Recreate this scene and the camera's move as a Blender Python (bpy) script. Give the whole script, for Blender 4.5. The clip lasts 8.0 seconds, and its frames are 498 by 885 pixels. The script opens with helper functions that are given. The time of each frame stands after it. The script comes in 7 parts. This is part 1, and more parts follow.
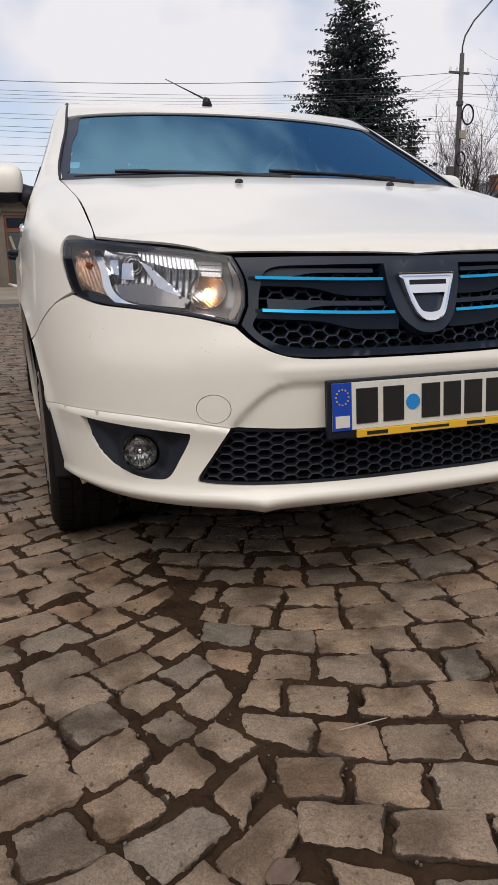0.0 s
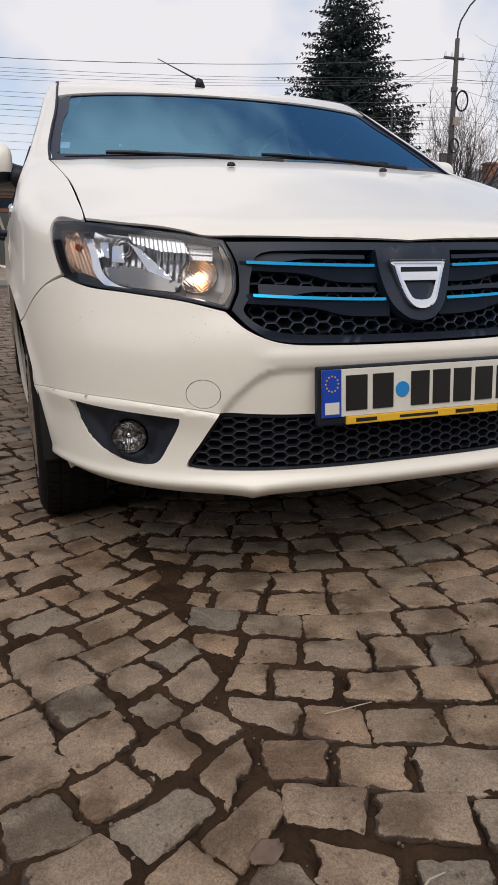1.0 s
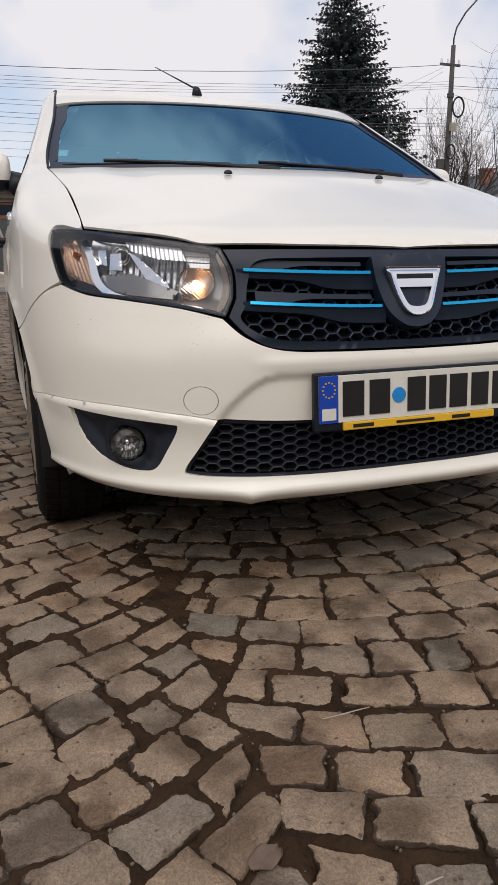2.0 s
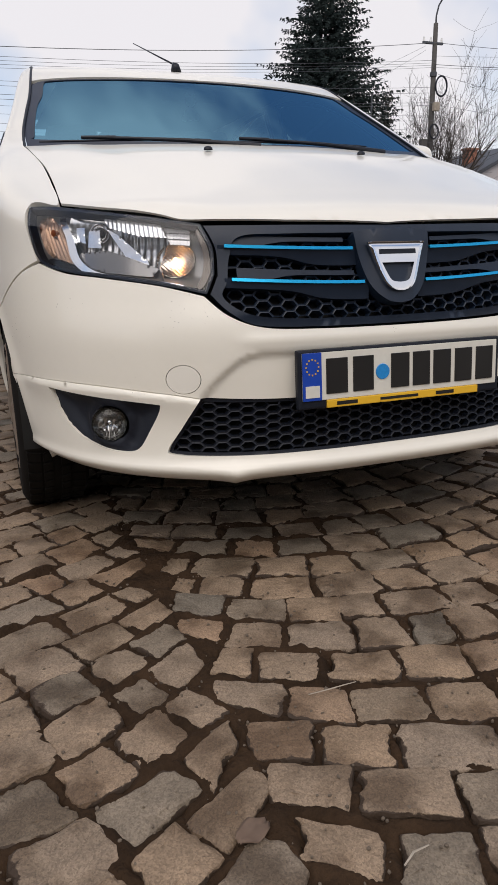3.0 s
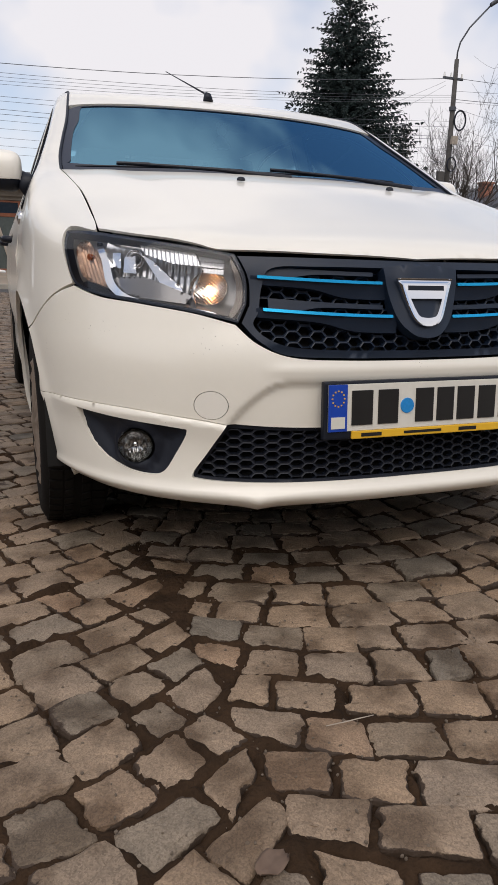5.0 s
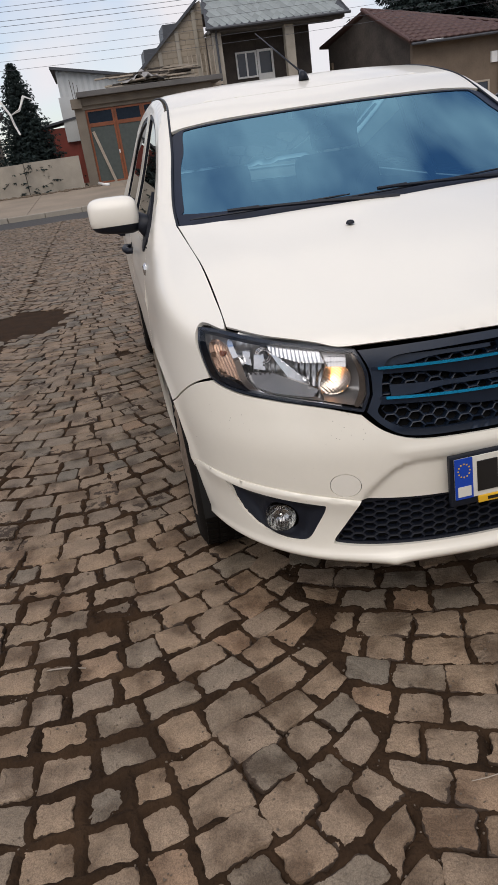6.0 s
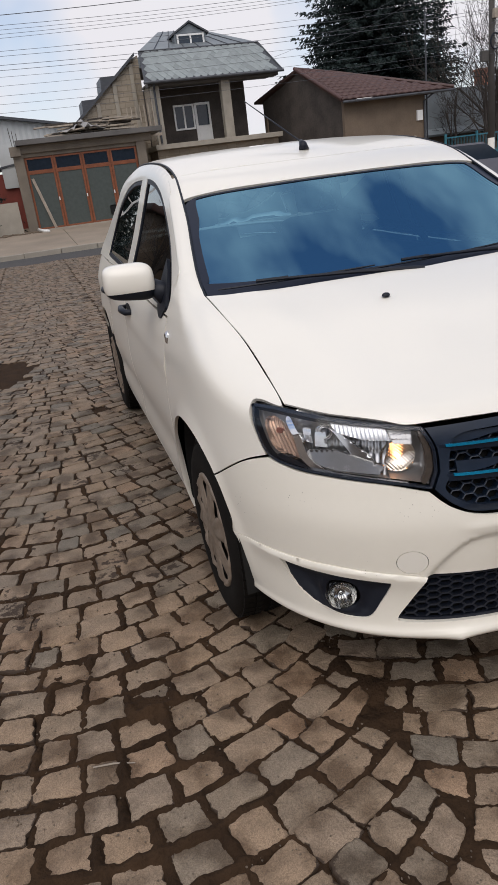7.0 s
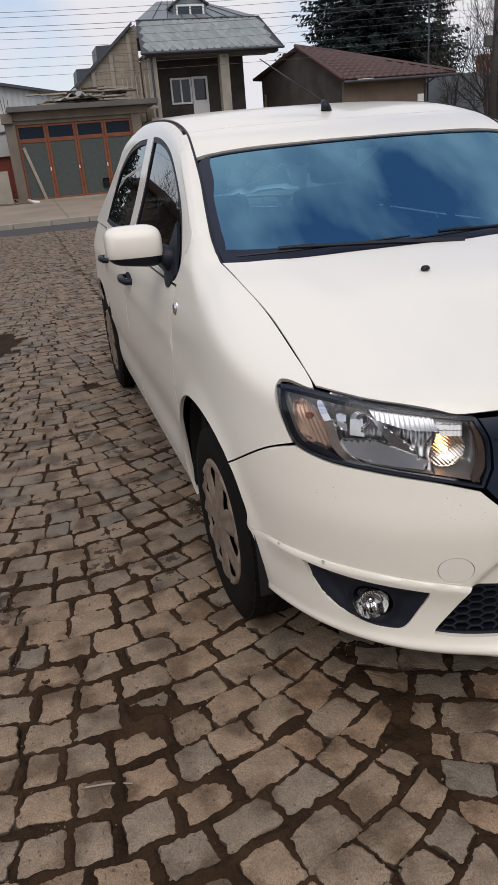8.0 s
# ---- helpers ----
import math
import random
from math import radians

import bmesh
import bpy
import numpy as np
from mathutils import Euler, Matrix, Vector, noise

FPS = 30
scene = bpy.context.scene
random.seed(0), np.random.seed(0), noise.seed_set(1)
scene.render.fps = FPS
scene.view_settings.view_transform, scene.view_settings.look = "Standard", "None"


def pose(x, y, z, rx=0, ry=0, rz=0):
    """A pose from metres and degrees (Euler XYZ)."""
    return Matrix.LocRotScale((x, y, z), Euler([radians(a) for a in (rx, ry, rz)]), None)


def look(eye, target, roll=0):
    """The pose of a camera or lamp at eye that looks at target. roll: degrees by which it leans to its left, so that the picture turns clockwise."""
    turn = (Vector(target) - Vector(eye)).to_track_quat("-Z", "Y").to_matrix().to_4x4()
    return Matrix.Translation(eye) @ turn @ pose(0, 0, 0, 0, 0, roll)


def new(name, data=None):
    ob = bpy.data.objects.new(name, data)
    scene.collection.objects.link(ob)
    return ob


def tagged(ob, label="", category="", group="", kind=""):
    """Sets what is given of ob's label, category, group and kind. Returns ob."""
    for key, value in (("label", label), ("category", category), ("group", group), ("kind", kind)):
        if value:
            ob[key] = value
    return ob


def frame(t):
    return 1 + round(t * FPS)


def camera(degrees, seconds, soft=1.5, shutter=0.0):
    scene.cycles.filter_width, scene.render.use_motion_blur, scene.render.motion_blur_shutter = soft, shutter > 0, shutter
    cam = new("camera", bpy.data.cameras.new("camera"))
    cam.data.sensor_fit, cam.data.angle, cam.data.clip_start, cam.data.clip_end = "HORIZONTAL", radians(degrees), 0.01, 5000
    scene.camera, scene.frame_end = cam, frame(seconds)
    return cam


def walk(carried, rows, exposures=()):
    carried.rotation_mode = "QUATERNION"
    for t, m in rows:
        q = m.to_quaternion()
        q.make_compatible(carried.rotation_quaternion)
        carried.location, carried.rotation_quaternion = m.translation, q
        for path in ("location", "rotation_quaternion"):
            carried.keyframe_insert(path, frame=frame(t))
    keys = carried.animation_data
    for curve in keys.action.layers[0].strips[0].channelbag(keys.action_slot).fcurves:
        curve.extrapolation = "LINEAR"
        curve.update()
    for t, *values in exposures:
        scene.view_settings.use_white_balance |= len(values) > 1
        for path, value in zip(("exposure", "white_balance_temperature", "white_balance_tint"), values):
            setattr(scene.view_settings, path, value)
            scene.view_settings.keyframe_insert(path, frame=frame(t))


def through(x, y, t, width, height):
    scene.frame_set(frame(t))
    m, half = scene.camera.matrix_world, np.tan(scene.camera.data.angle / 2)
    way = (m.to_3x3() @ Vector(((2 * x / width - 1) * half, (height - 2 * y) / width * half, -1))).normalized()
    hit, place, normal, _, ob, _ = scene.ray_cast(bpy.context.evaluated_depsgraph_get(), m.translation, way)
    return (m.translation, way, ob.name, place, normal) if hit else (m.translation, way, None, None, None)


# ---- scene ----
cam = camera(39.7, 8.0)
PATH = [
    (0, (-0.897, -1.355, 0.778), (-0.283, 0.485, 0.292), -1.2),
    (0.5, (-0.895, -1.354, 0.774), (-0.266, 0.47, 0.248), -0.7),
    (1, (-0.897, -1.355, 0.778), (-0.257, 0.466, 0.251), -0.3),
    (2.5, (-0.897, -1.364, 0.782), (-0.243, 0.456, 0.274), -0.8),
    (3, (-0.889, -1.359, 0.767), (-0.213, 0.439, 0.211), -1.0),
    (3.5, (-0.886, -1.366, 0.777), (-0.171, 0.412, 0.203), -0.7),
    (4, (-0.895, -1.369, 0.777), (-0.151, 0.4, 0.211), 0.2),
    (4.2, (-0.898, -1.36, 0.776), (-0.146, 0.409, 0.222), 0.4),
    (5.3, (-0.939, -1.354, 0.79), (-0.324, 0.483, 0.294), 0.6),
    (5.4, (-0.909, -1.35, 0.808), (-0.359, 0.506, 0.279), -2.2),
    (5.5, (-0.895, -1.35, 0.889), (-0.436, 0.468, 0.191), -4.8),
    (5.7, (-0.898, -1.352, 1.054), (-0.514, 0.461, 0.297), -7.9),
    (5.8, (-0.903, -1.358, 1.137), (-0.562, 0.458, 0.372), -8.7),
    (5.9, (-0.913, -1.368, 1.224), (-0.626, 0.45, 0.441), -9.0),
    (6, (-0.941, -1.371, 1.293), (-0.667, 0.439, 0.487), -8.3),
    (6.1, (-0.984, -1.401, 1.331), (-0.699, 0.407, 0.525), -6.3),
    (6.2, (-1.029, -1.402, 1.35), (-0.725, 0.412, 0.564), -5.7),
    (6.3, (-1.078, -1.401, 1.375), (-0.744, 0.428, 0.638), -5.4),
    (6.5, (-1.157, -1.345, 1.385), (-0.74, 0.476, 0.67), -6.9),
    (7, (-1.211, -1.233, 1.405), (-0.739, 0.572, 0.685), -7.3),
    (7.5, (-1.126, -1.128, 1.372), (-0.695, 0.676, 0.623), -6.9),
    (8, (-1.243, -1.013, 1.342), (-0.74, 0.763, 0.572), -5.0),
]
walk(cam, [(t, look(eye, target, roll)) for t, eye, target, roll in PATH],
     [(0.0, 0.31, 6450, 11), (2.5, 0.29, 6450, 11), (4.0, 0.38, 6450, 11), (5.3, 0.27, 6450, 11), (5.6, 0.20, 6450, 11), (6.2, 0.33, 6400, 11), (8.0, 0.24, 6350, 11)])

# ---- world ----
SUN_EL, SUN_ROT = 56.0, 200.0
world = bpy.data.worlds.new("sky")
scene.world = world
world.use_nodes = True
wn, wl = world.node_tree.nodes, world.node_tree.links
wn.clear()
w_out = wn.new("ShaderNodeOutputWorld")
w_bg = wn.new("ShaderNodeBackground")
w_bg.inputs["Strength"].default_value = 0.12
w_sky = wn.new("ShaderNodeTexSky")
w_sky.sky_type = "NISHITA"
w_sky.sun_disc = False
w_sky.sun_elevation = radians(SUN_EL)
w_sky.sun_rotation = radians(SUN_ROT)
w_co = wn.new("ShaderNodeTexCoord")
w_map = wn.new("ShaderNodeMapping")
w_map.inputs["Scale"].default_value = (1.25, 1.25, 1.5)
w_map.inputs["Location"].default_value = (0.35, 0.2, 0.0)
w_no = wn.new("ShaderNodeTexNoise")
w_no.inputs["Scale"].default_value = 2.6
w_no.inputs["Detail"].default_value = 4.0
w_no.inputs["Roughness"].default_value = 0.48
w_rp = wn.new("ShaderNodeValToRGB")
w_rp.color_ramp.elements[0].position = 0.36
w_rp.color_ramp.elements[1].position = 0.55
w_mix = wn.new("ShaderNodeMix")
w_mix.data_type = "RGBA"
w_mix.inputs[7].default_value = (5.75, 5.6, 5.75, 1)
wl.new(w_co.outputs["Generated"], w_map.inputs["Vector"])
wl.new(w_map.outputs["Vector"], w_no.inputs["Vector"])
# clouds lie closer together away from the zenith
w_sep = wn.new("ShaderNodeSeparateXYZ")
w_add = wn.new("ShaderNodeMath")
w_add.operation = "MULTIPLY_ADD"
w_add.inputs[1].default_value = -0.10
w_pow = wn.new("ShaderNodeMath")
w_pow.operation = "POWER"
w_pow.inputs[1].default_value = 3.0
wl.new(w_co.outputs["Generated"], w_sep.inputs[0])
wl.new(w_sep.outputs["Z"], w_pow.inputs[0])
wl.new(w_pow.outputs[0], w_add.inputs[0])
wl.new(w_no.outputs["Fac"], w_add.inputs[2])
wl.new(w_add.outputs[0], w_rp.inputs["Fac"])
wl.new(w_rp.outputs["Color"], w_mix.inputs[0])
wl.new(w_sky.outputs["Color"], w_mix.inputs[6])
wl.new(w_mix.outputs[2], w_bg.inputs["Color"])
wl.new(w_bg.outputs["Background"], w_out.inputs["Surface"])

sun_data = bpy.data.lights.new("sun", "SUN")
sun_data.energy = 1.35
sun_data.angle = radians(60)
sun_data.color = (1.0, 0.90, 0.78)
sun = new("sun", sun_data)
sun.rotation_euler = Euler((radians(90 - SUN_EL), 0, radians(180 - SUN_ROT)))


# ---- materials ----
def mat(name, color, rough=0.5, metal=0.0, var=0.15, scale=8.0, bump=0.0, bscale=60.0, spec=0.5, coat=0.0, obvar=0.0, rvar=0.15):
    """A Principled material with two scales of colour variation, roughness variation and fine relief."""
    m = bpy.data.materials.new(name)
    m.use_nodes = True
    n, l = m.node_tree.nodes, m.node_tree.links
    b = n["Principled BSDF"]
    b.inputs["Metallic"].default_value = metal
    b.inputs["Specular IOR Level"].default_value = spec
    b.inputs["Coat Weight"].default_value = coat
    b.inputs["Coat Roughness"].default_value = 0.06
    co = n.new("ShaderNodeTexCoord")
    big, fine = n.new("ShaderNodeTexNoise"), n.new("ShaderNodeTexNoise")
    big.inputs["Scale"].default_value, big.inputs["Detail"].default_value = scale, 5
    fine.inputs["Scale"].default_value, fine.inputs["Detail"].default_value = bscale, 4
    l.new(co.outputs["Object"], big.inputs["Vector"])
    l.new(co.outputs["Object"], fine.inputs["Vector"])
    add = n.new("ShaderNodeMath")
    add.operation = "MULTIPLY_ADD"
    add.inputs[1].default_value = 0.35
    l.new(fine.outputs["Fac"], add.inputs[0])
    l.new(big.outputs["Fac"], add.inputs[2])
    fac = add.outputs[0]
    if obvar:
        oi = n.new("ShaderNodeObjectInfo")
        a2 = n.new("ShaderNodeMath")
        a2.operation = "MULTIPLY_ADD"
        a2.inputs[1].default_value = obvar
        l.new(oi.outputs["Random"], a2.inputs[0])
        l.new(fac, a2.inputs[2])
        fac = a2.outputs[0]
    rng = n.new("ShaderNodeMapRange")
    rng.inputs["From Min"].default_value, rng.inputs["From Max"].default_value = 0.35, 1.0 + obvar
    l.new(fac, rng.inputs["Value"])
    mix = n.new("ShaderNodeMix")
    mix.data_type = "RGBA"
    mix.inputs[6].default_value = (*[c * (1 - var) for c in color], 1)
    mix.inputs[7].default_value = (*[min(1, c * (1 + var)) for c in color], 1)
    l.new(rng.outputs[0], mix.inputs[0])
    l.new(mix.outputs[2], b.inputs["Base Color"])
    rr = n.new("ShaderNodeMapRange")
    rr.inputs["To Min"].default_value, rr.inputs["To Max"].default_value = max(0.02, rough * (1 - rvar)), min(1, rough * (1 + rvar))
    l.new(big.outputs["Fac"], rr.inputs["Value"])
    l.new(rr.outputs[0], b.inputs["Roughness"])
    if bump:
        bp = n.new("ShaderNodeBump")
        bp.inputs["Strength"].default_value = 1.0
        bp.inputs["Distance"].default_value = bump
        l.new(fine.outputs["Fac"], bp.inputs["Height"])
        l.new(bp.outputs["Normal"], b.inputs["Normal"])
    return m


def glass(name, color, rough=0.0, ior=1.45, through=0.5, tint=(1, 1, 1)):
    """A thin pane: a mirror by Fresnel over a tinted clear sheet."""
    m = bpy.data.materials.new(name)
    m.use_nodes = True
    n, l = m.node_tree.nodes, m.node_tree.links
    n.clear()
    out = n.new("ShaderNodeOutputMaterial")
    tr, gl, mx, fr = n.new("ShaderNodeBsdfTransparent"), n.new("ShaderNodeBsdfGlossy"), n.new("ShaderNodeMixShader"), n.new("ShaderNodeFresnel")
    gl.inputs["Color"].default_value = (*tint, 1)
    tr.inputs["Color"].default_value = (*[c * through for c in color], 1)
    gl.inputs["Roughness"].default_value = rough
    fr.inputs["IOR"].default_value = ior
    l.new(fr.outputs[0], mx.inputs[0])
    l.new(tr.outputs[0], mx.inputs[1])
    l.new(gl.outputs[0], mx.inputs[2])
    l.new(mx.outputs[0], out.inputs["Surface"])
    return m


M_PAINT = mat("white_car_paint", (0.86, 0.83, 0.745), 0.40, var=0.012, scale=3.0, coat=0.65, rvar=0.02)
M_CHIPPED = mat("chipped_white_paint", (0.86, 0.825, 0.725), 0.40, var=0.025, scale=5.0, coat=0.65, rvar=0.04)
n_, l_ = M_CHIPPED.node_tree.nodes, M_CHIPPED.node_tree.links
b_ = n_["Principled BSDF"]
src_ = b_.inputs["Base Color"].links[0].from_socket
co_ = n_.new("ShaderNodeNewGeometry")
vo_ = n_.new("ShaderNodeTexVoronoi")
vo_.inputs["Scale"].default_value = 105.0
no_ = n_.new("ShaderNodeTexNoise")
no_.inputs["Scale"].default_value, no_.inputs["Detail"].default_value = 6.0, 3.0
l_.new(co_.outputs["Position"], vo_.inputs["Vector"])
l_.new(co_.outputs["Position"], no_.inputs["Vector"])
# chips come in swarms: their size follows a coarse noise
ma_ = n_.new("ShaderNodeMath")
ma_.operation = "MULTIPLY_ADD"
ma_.inputs[1].default_value, ma_.inputs[2].default_value = 0.60, -0.325
l_.new(no_.outputs["Fac"], ma_.inputs[0])
lt_ = n_.new("ShaderNodeMath")
lt_.operation = "LESS_THAN"
l_.new(vo_.outputs["Distance"], lt_.inputs[0])
l_.new(ma_.outputs[0], lt_.inputs[1])
mx_ = n_.new("ShaderNodeMix")
mx_.data_type = "RGBA"
mx_.inputs[7].default_value = (0.10, 0.07, 0.045, 1)
l_.new(lt_.outputs[0], mx_.inputs[0])
l_.new(src_, mx_.inputs[6])
l_.new(mx_.outputs[2], b_.inputs["Base Color"])
M_BLACK = mat("black_plastic", (0.008, 0.0105, 0.018), 0.48, var=0.2, scale=20, bump=0.0002, bscale=900, spec=0.32)
M_NAVY = mat("dark_navy_plastic", (0.0095, 0.0175, 0.034), 0.42, var=0.2, scale=20, bump=0.0002, bscale=900, spec=0.4)
# near-black that puts the shade of hollows and openings into the colour
M_DARK = mat("cavity_shade_black", (0.005, 0.005, 0.005), 0.9, var=0.2)
M_RUBBER = mat("tyre_rubber", (0.0095, 0.0085, 0.0075), 0.85, var=0.45, scale=12, bump=0.0005, bscale=300, spec=0.14)
M_CHROME = mat("chrome", (0.8, 0.8, 0.8), 0.07, metal=1.0, var=0.04)
M_SILVER = mat("silver_hubcap_paint", (0.25, 0.20, 0.155), 0.5, metal=0.2, var=0.4, scale=14)
M_BLUE = mat("blue_metallic_trim", (0.02, 0.42, 0.75), 0.25, metal=0.7, var=0.1)
M_GLASS = glass("windscreen_glass", (0.45, 0.85, 1.0), 0.0, 5.0, 0.42, (0.37, 0.75, 1.0))
M_SIDEGLASS = glass("side_glass", (0.6, 0.75, 0.8), 0.0, 1.7, 0.06)
M_LENS = glass("lamp_lens", (0.97, 0.98, 1.0), 0.0, 1.4, 0.97)
M_REFLECT = mat("lamp_reflector", (0.66, 0.66, 0.66), 0.13, metal=0.9, var=0.15, scale=40)
M_AMBER = mat("amber_plastic", (0.36, 0.11, 0.03), 0.2, var=0.2)
M_WHITE = mat("white_enamel", (0.72, 0.70, 0.62), 0.5, var=0.06, scale=30)
M_YELLOW = mat("yellow_plastic", (0.80, 0.47, 0.03), 0.4, var=0.06)
M_EUBLUE = mat("blue_enamel", (0.01, 0.06, 0.42), 0.4, var=0.1)
M_ASPHALT = mat("asphalt", (0.055, 0.052, 0.05), 0.85, var=0.35, scale=0.7, bump=0.004, bscale=60)
M_SOIL = mat("dirt_joint", (0.036, 0.021, 0.0115), 0.95, var=0.6, scale=9, bump=0.006, bscale=110, spec=0.12)
M_GCONC = mat("grimy_concrete", (0.17, 0.145, 0.115), 0.9, var=0.35, scale=1.5, bump=0.004, bscale=40)
M_CONC = mat("concrete", (0.33, 0.30, 0.25), 0.9, var=0.25, scale=2, bump=0.004, bscale=40)
M_PLASTER = mat("old_plaster", (0.165, 0.125, 0.09), 0.9, var=0.35, scale=1.2, bump=0.005, bscale=20)
M_SLATE = mat("grey_slate", (0.24, 0.27, 0.27), 0.6, var=0.3, scale=3, obvar=0.6)
M_RTILE = mat("brown_red_roof_tile", (0.075, 0.036, 0.030), 0.5, var=0.3, scale=4, obvar=0.4)
M_WOOD = mat("orange_varnished_wood", (0.21, 0.066, 0.026), 0.5, var=0.3, scale=6)
M_PANEGREY = mat("frosted_pane", (0.075, 0.09, 0.085), 0.25, var=0.15)
M_UPVC = mat("white_upvc", (0.78, 0.78, 0.76), 0.4, var=0.05)
M_DGLASS = mat("dark_window_glass", (0.02, 0.03, 0.045), 0.06, var=0.2)
M_SPRUCE = mat("spruce_needles", (0.010, 0.022, 0.020), 0.85, var=0.5, scale=2)
M_BARK = mat("bark", (0.06, 0.05, 0.042), 0.9, var=0.35, scale=8, bump=0.006, bscale=40)

M_FRIT = mat("screen_frit", (0.010, 0.014, 0.028), 0.30, var=0.2, spec=0.3)
M_LAMPGREY = mat("lamp_inner_grey", (0.07, 0.072, 0.078), 0.35, var=0.2)
M_LAMPTRIM = mat("lamp_smoked_trim", (0.26, 0.255, 0.25), 0.18, metal=0.55, var=0.2)
M_LAMPSMOKE = mat("lamp_smoked_edge", (0.15, 0.125, 0.105), 0.2, metal=0.3, var=0.25, scale=30)
M_BOWL = mat("lamp_bowl_mirror", (0.50, 0.50, 0.50), 0.30, metal=0.9, var=0.15, scale=40)
M_FROST = mat("lamp_clear_prism", (0.68, 0.68, 0.68), 0.16, metal=0.7, var=0.15, scale=40)
# mirror tinted warm, so part of the bulb's glow is in its colour
M_WARMREFLECT = mat("sidelight_glow_reflector", (0.80, 0.73, 0.62), 0.15, metal=0.9, var=0.1)
M_FOGMIRROR = mat("fog_lamp_mirror", (0.48, 0.48, 0.46), 0.14, metal=1.0, var=0.15, scale=60)
M_LAMPBACK = mat("lamp_back_shell", (0.40, 0.39, 0.38), 0.30, metal=0.35, var=0.1, scale=20)
M_PRISM = mat("lamp_white_prism", (0.80, 0.80, 0.80), 0.15, metal=0.2, var=0.05)
M_INK = mat("plate_ink", (0.014, 0.013, 0.012), 0.45, var=0.2)
M_SEALBLUE = mat("plate_seal_blue", (0.02, 0.25, 0.62), 0.4, var=0.15, scale=200)
M_CABIN = mat("cabin_cloth", (0.035, 0.036, 0.04), 0.85, var=0.25, scale=15)
M_TOY = mat("pale_plush", (0.55, 0.6, 0.5), 0.9, var=0.15, scale=60)
M_LIT = bpy.data.materials.new("lit_bulb")
M_LIT.use_nodes = True
M_LIT.node_tree.nodes["Principled BSDF"].inputs["Emission Color"].default_value = (1.0, 0.42, 0.15, 1)
M_LIT.node_tree.nodes["Principled BSDF"].inputs["Emission Strength"].default_value = 9.0
M_RIB = glass("ribbed_lamp_glass", (1.0, 0.80, 0.66), 0.10, 1.6, 0.92)


def stone_mat(name, island, color):
    """Granite setts: each block brown or grey by its own chance, grain and worn spots on it."""
    m = mat(name, color, 0.72, var=0.34, scale=11, bump=0.0024, bscale=190, spec=0.42)
    n, l = m.node_tree.nodes, m.node_tree.links
    b = n["Principled BSDF"]
    src = b.inputs["Base Color"].links[0].from_socket
    rnd = n.new("ShaderNodeNewGeometry").outputs["Random Per Island"] if island else n.new("ShaderNodeObjectInfo").outputs["Random"]
    ramp = n.new("ShaderNodeValToRGB")
    ramp.color_ramp.interpolation = "LINEAR"
    e = ramp.color_ramp.elements
    e[0].position, e[0].color = 0.0, (1.08, 1.02, 0.95, 1)
    e[1].position, e[1].color = 1.0, (1.15, 1.0, 0.88, 1)
    for p, c in ((0.16, (0.86, 0.92, 0.95, 1)), (0.22, (1.0, 1.0, 1.0, 1)), (0.62, (1.12, 1.03, 0.92, 1)), (0.80, (0.72, 0.80, 0.86, 1)), (0.88, (0.95, 0.93, 0.88, 1))):
        k = e.new(p)
        k.color = c
    l.new(rnd, ramp.inputs["Fac"])
    mul = n.new("ShaderNodeMix")
    mul.data_type, mul.blend_type = "RGBA", "MULTIPLY"
    mul.inputs[0].default_value = 1.0
    l.new(src, mul.inputs[6])
    l.new(ramp.outputs["Color"], mul.inputs[7])
    # dark dirt patches of their own shape
    co = n.new("ShaderNodeNewGeometry")
    no = n.new("ShaderNodeTexNoise")
    no.inputs["Scale"].default_value, no.inputs["Detail"].default_value = 7.0, 8.0
    l.new(co.outputs["Position"], no.inputs["Vector"])
    rp = n.new("ShaderNodeValToRGB")
    rp.color_ramp.elements[0].position, rp.color_ramp.elements[0].color = 0.39, (0.50, 0.46, 0.42, 1)
    rp.color_ramp.elements[1].position, rp.color_ramp.elements[1].color = 0.52, (1, 1, 1, 1)
    l.new(no.outputs["Fac"], rp.inputs["Fac"])
    m2 = n.new("ShaderNodeMix")
    m2.data_type, m2.blend_type = "RGBA", "MULTIPLY"
    m2.inputs[0].default_value = 1.0
    l.new(mul.outputs[2], m2.inputs[6])
    l.new(rp.outputs["Color"], m2.inputs[7])
    # mud that laps over the edges of a block
    at = n.new("ShaderNodeAttribute")
    at.attribute_name = "rim"
    lap, lap2 = n.new("ShaderNodeTexNoise"), n.new("ShaderNodeTexNoise")
    lap.inputs["Scale"].default_value, lap.inputs["Detail"].default_value, lap.inputs["Roughness"].default_value = 26.0, 7.0, 0.62
    lap2.inputs["Scale"].default_value, lap2.inputs["Detail"].default_value = 5.5, 3.0
    l.new(co.outputs["Position"], lap.inputs["Vector"])
    l.new(co.outputs["Position"], lap2.inputs["Vector"])
    s1, s2 = n.new("ShaderNodeMath"), n.new("ShaderNodeMath")
    s1.operation = s2.operation = "MULTIPLY_ADD"
    s1.inputs[1].default_value, s2.inputs[1].default_value = 1.5, 1.7
    l.new(lap.outputs["Fac"], s1.inputs[0])
    l.new(at.outputs["Fac"], s1.inputs[2])
    l.new(lap2.outputs["Fac"], s2.inputs[0])
    l.new(s1.outputs[0], s2.inputs[2])
    mud = n.new("ShaderNodeMapRange")
    mud.inputs["From Min"].default_value, mud.inputs["From Max"].default_value = 2.34, 2.42
    l.new(s2.outputs[0], mud.inputs["Value"])
    # mineral grains
    gr = n.new("ShaderNodeTexVoronoi")
    gr.inputs["Scale"].default_value = 420.0
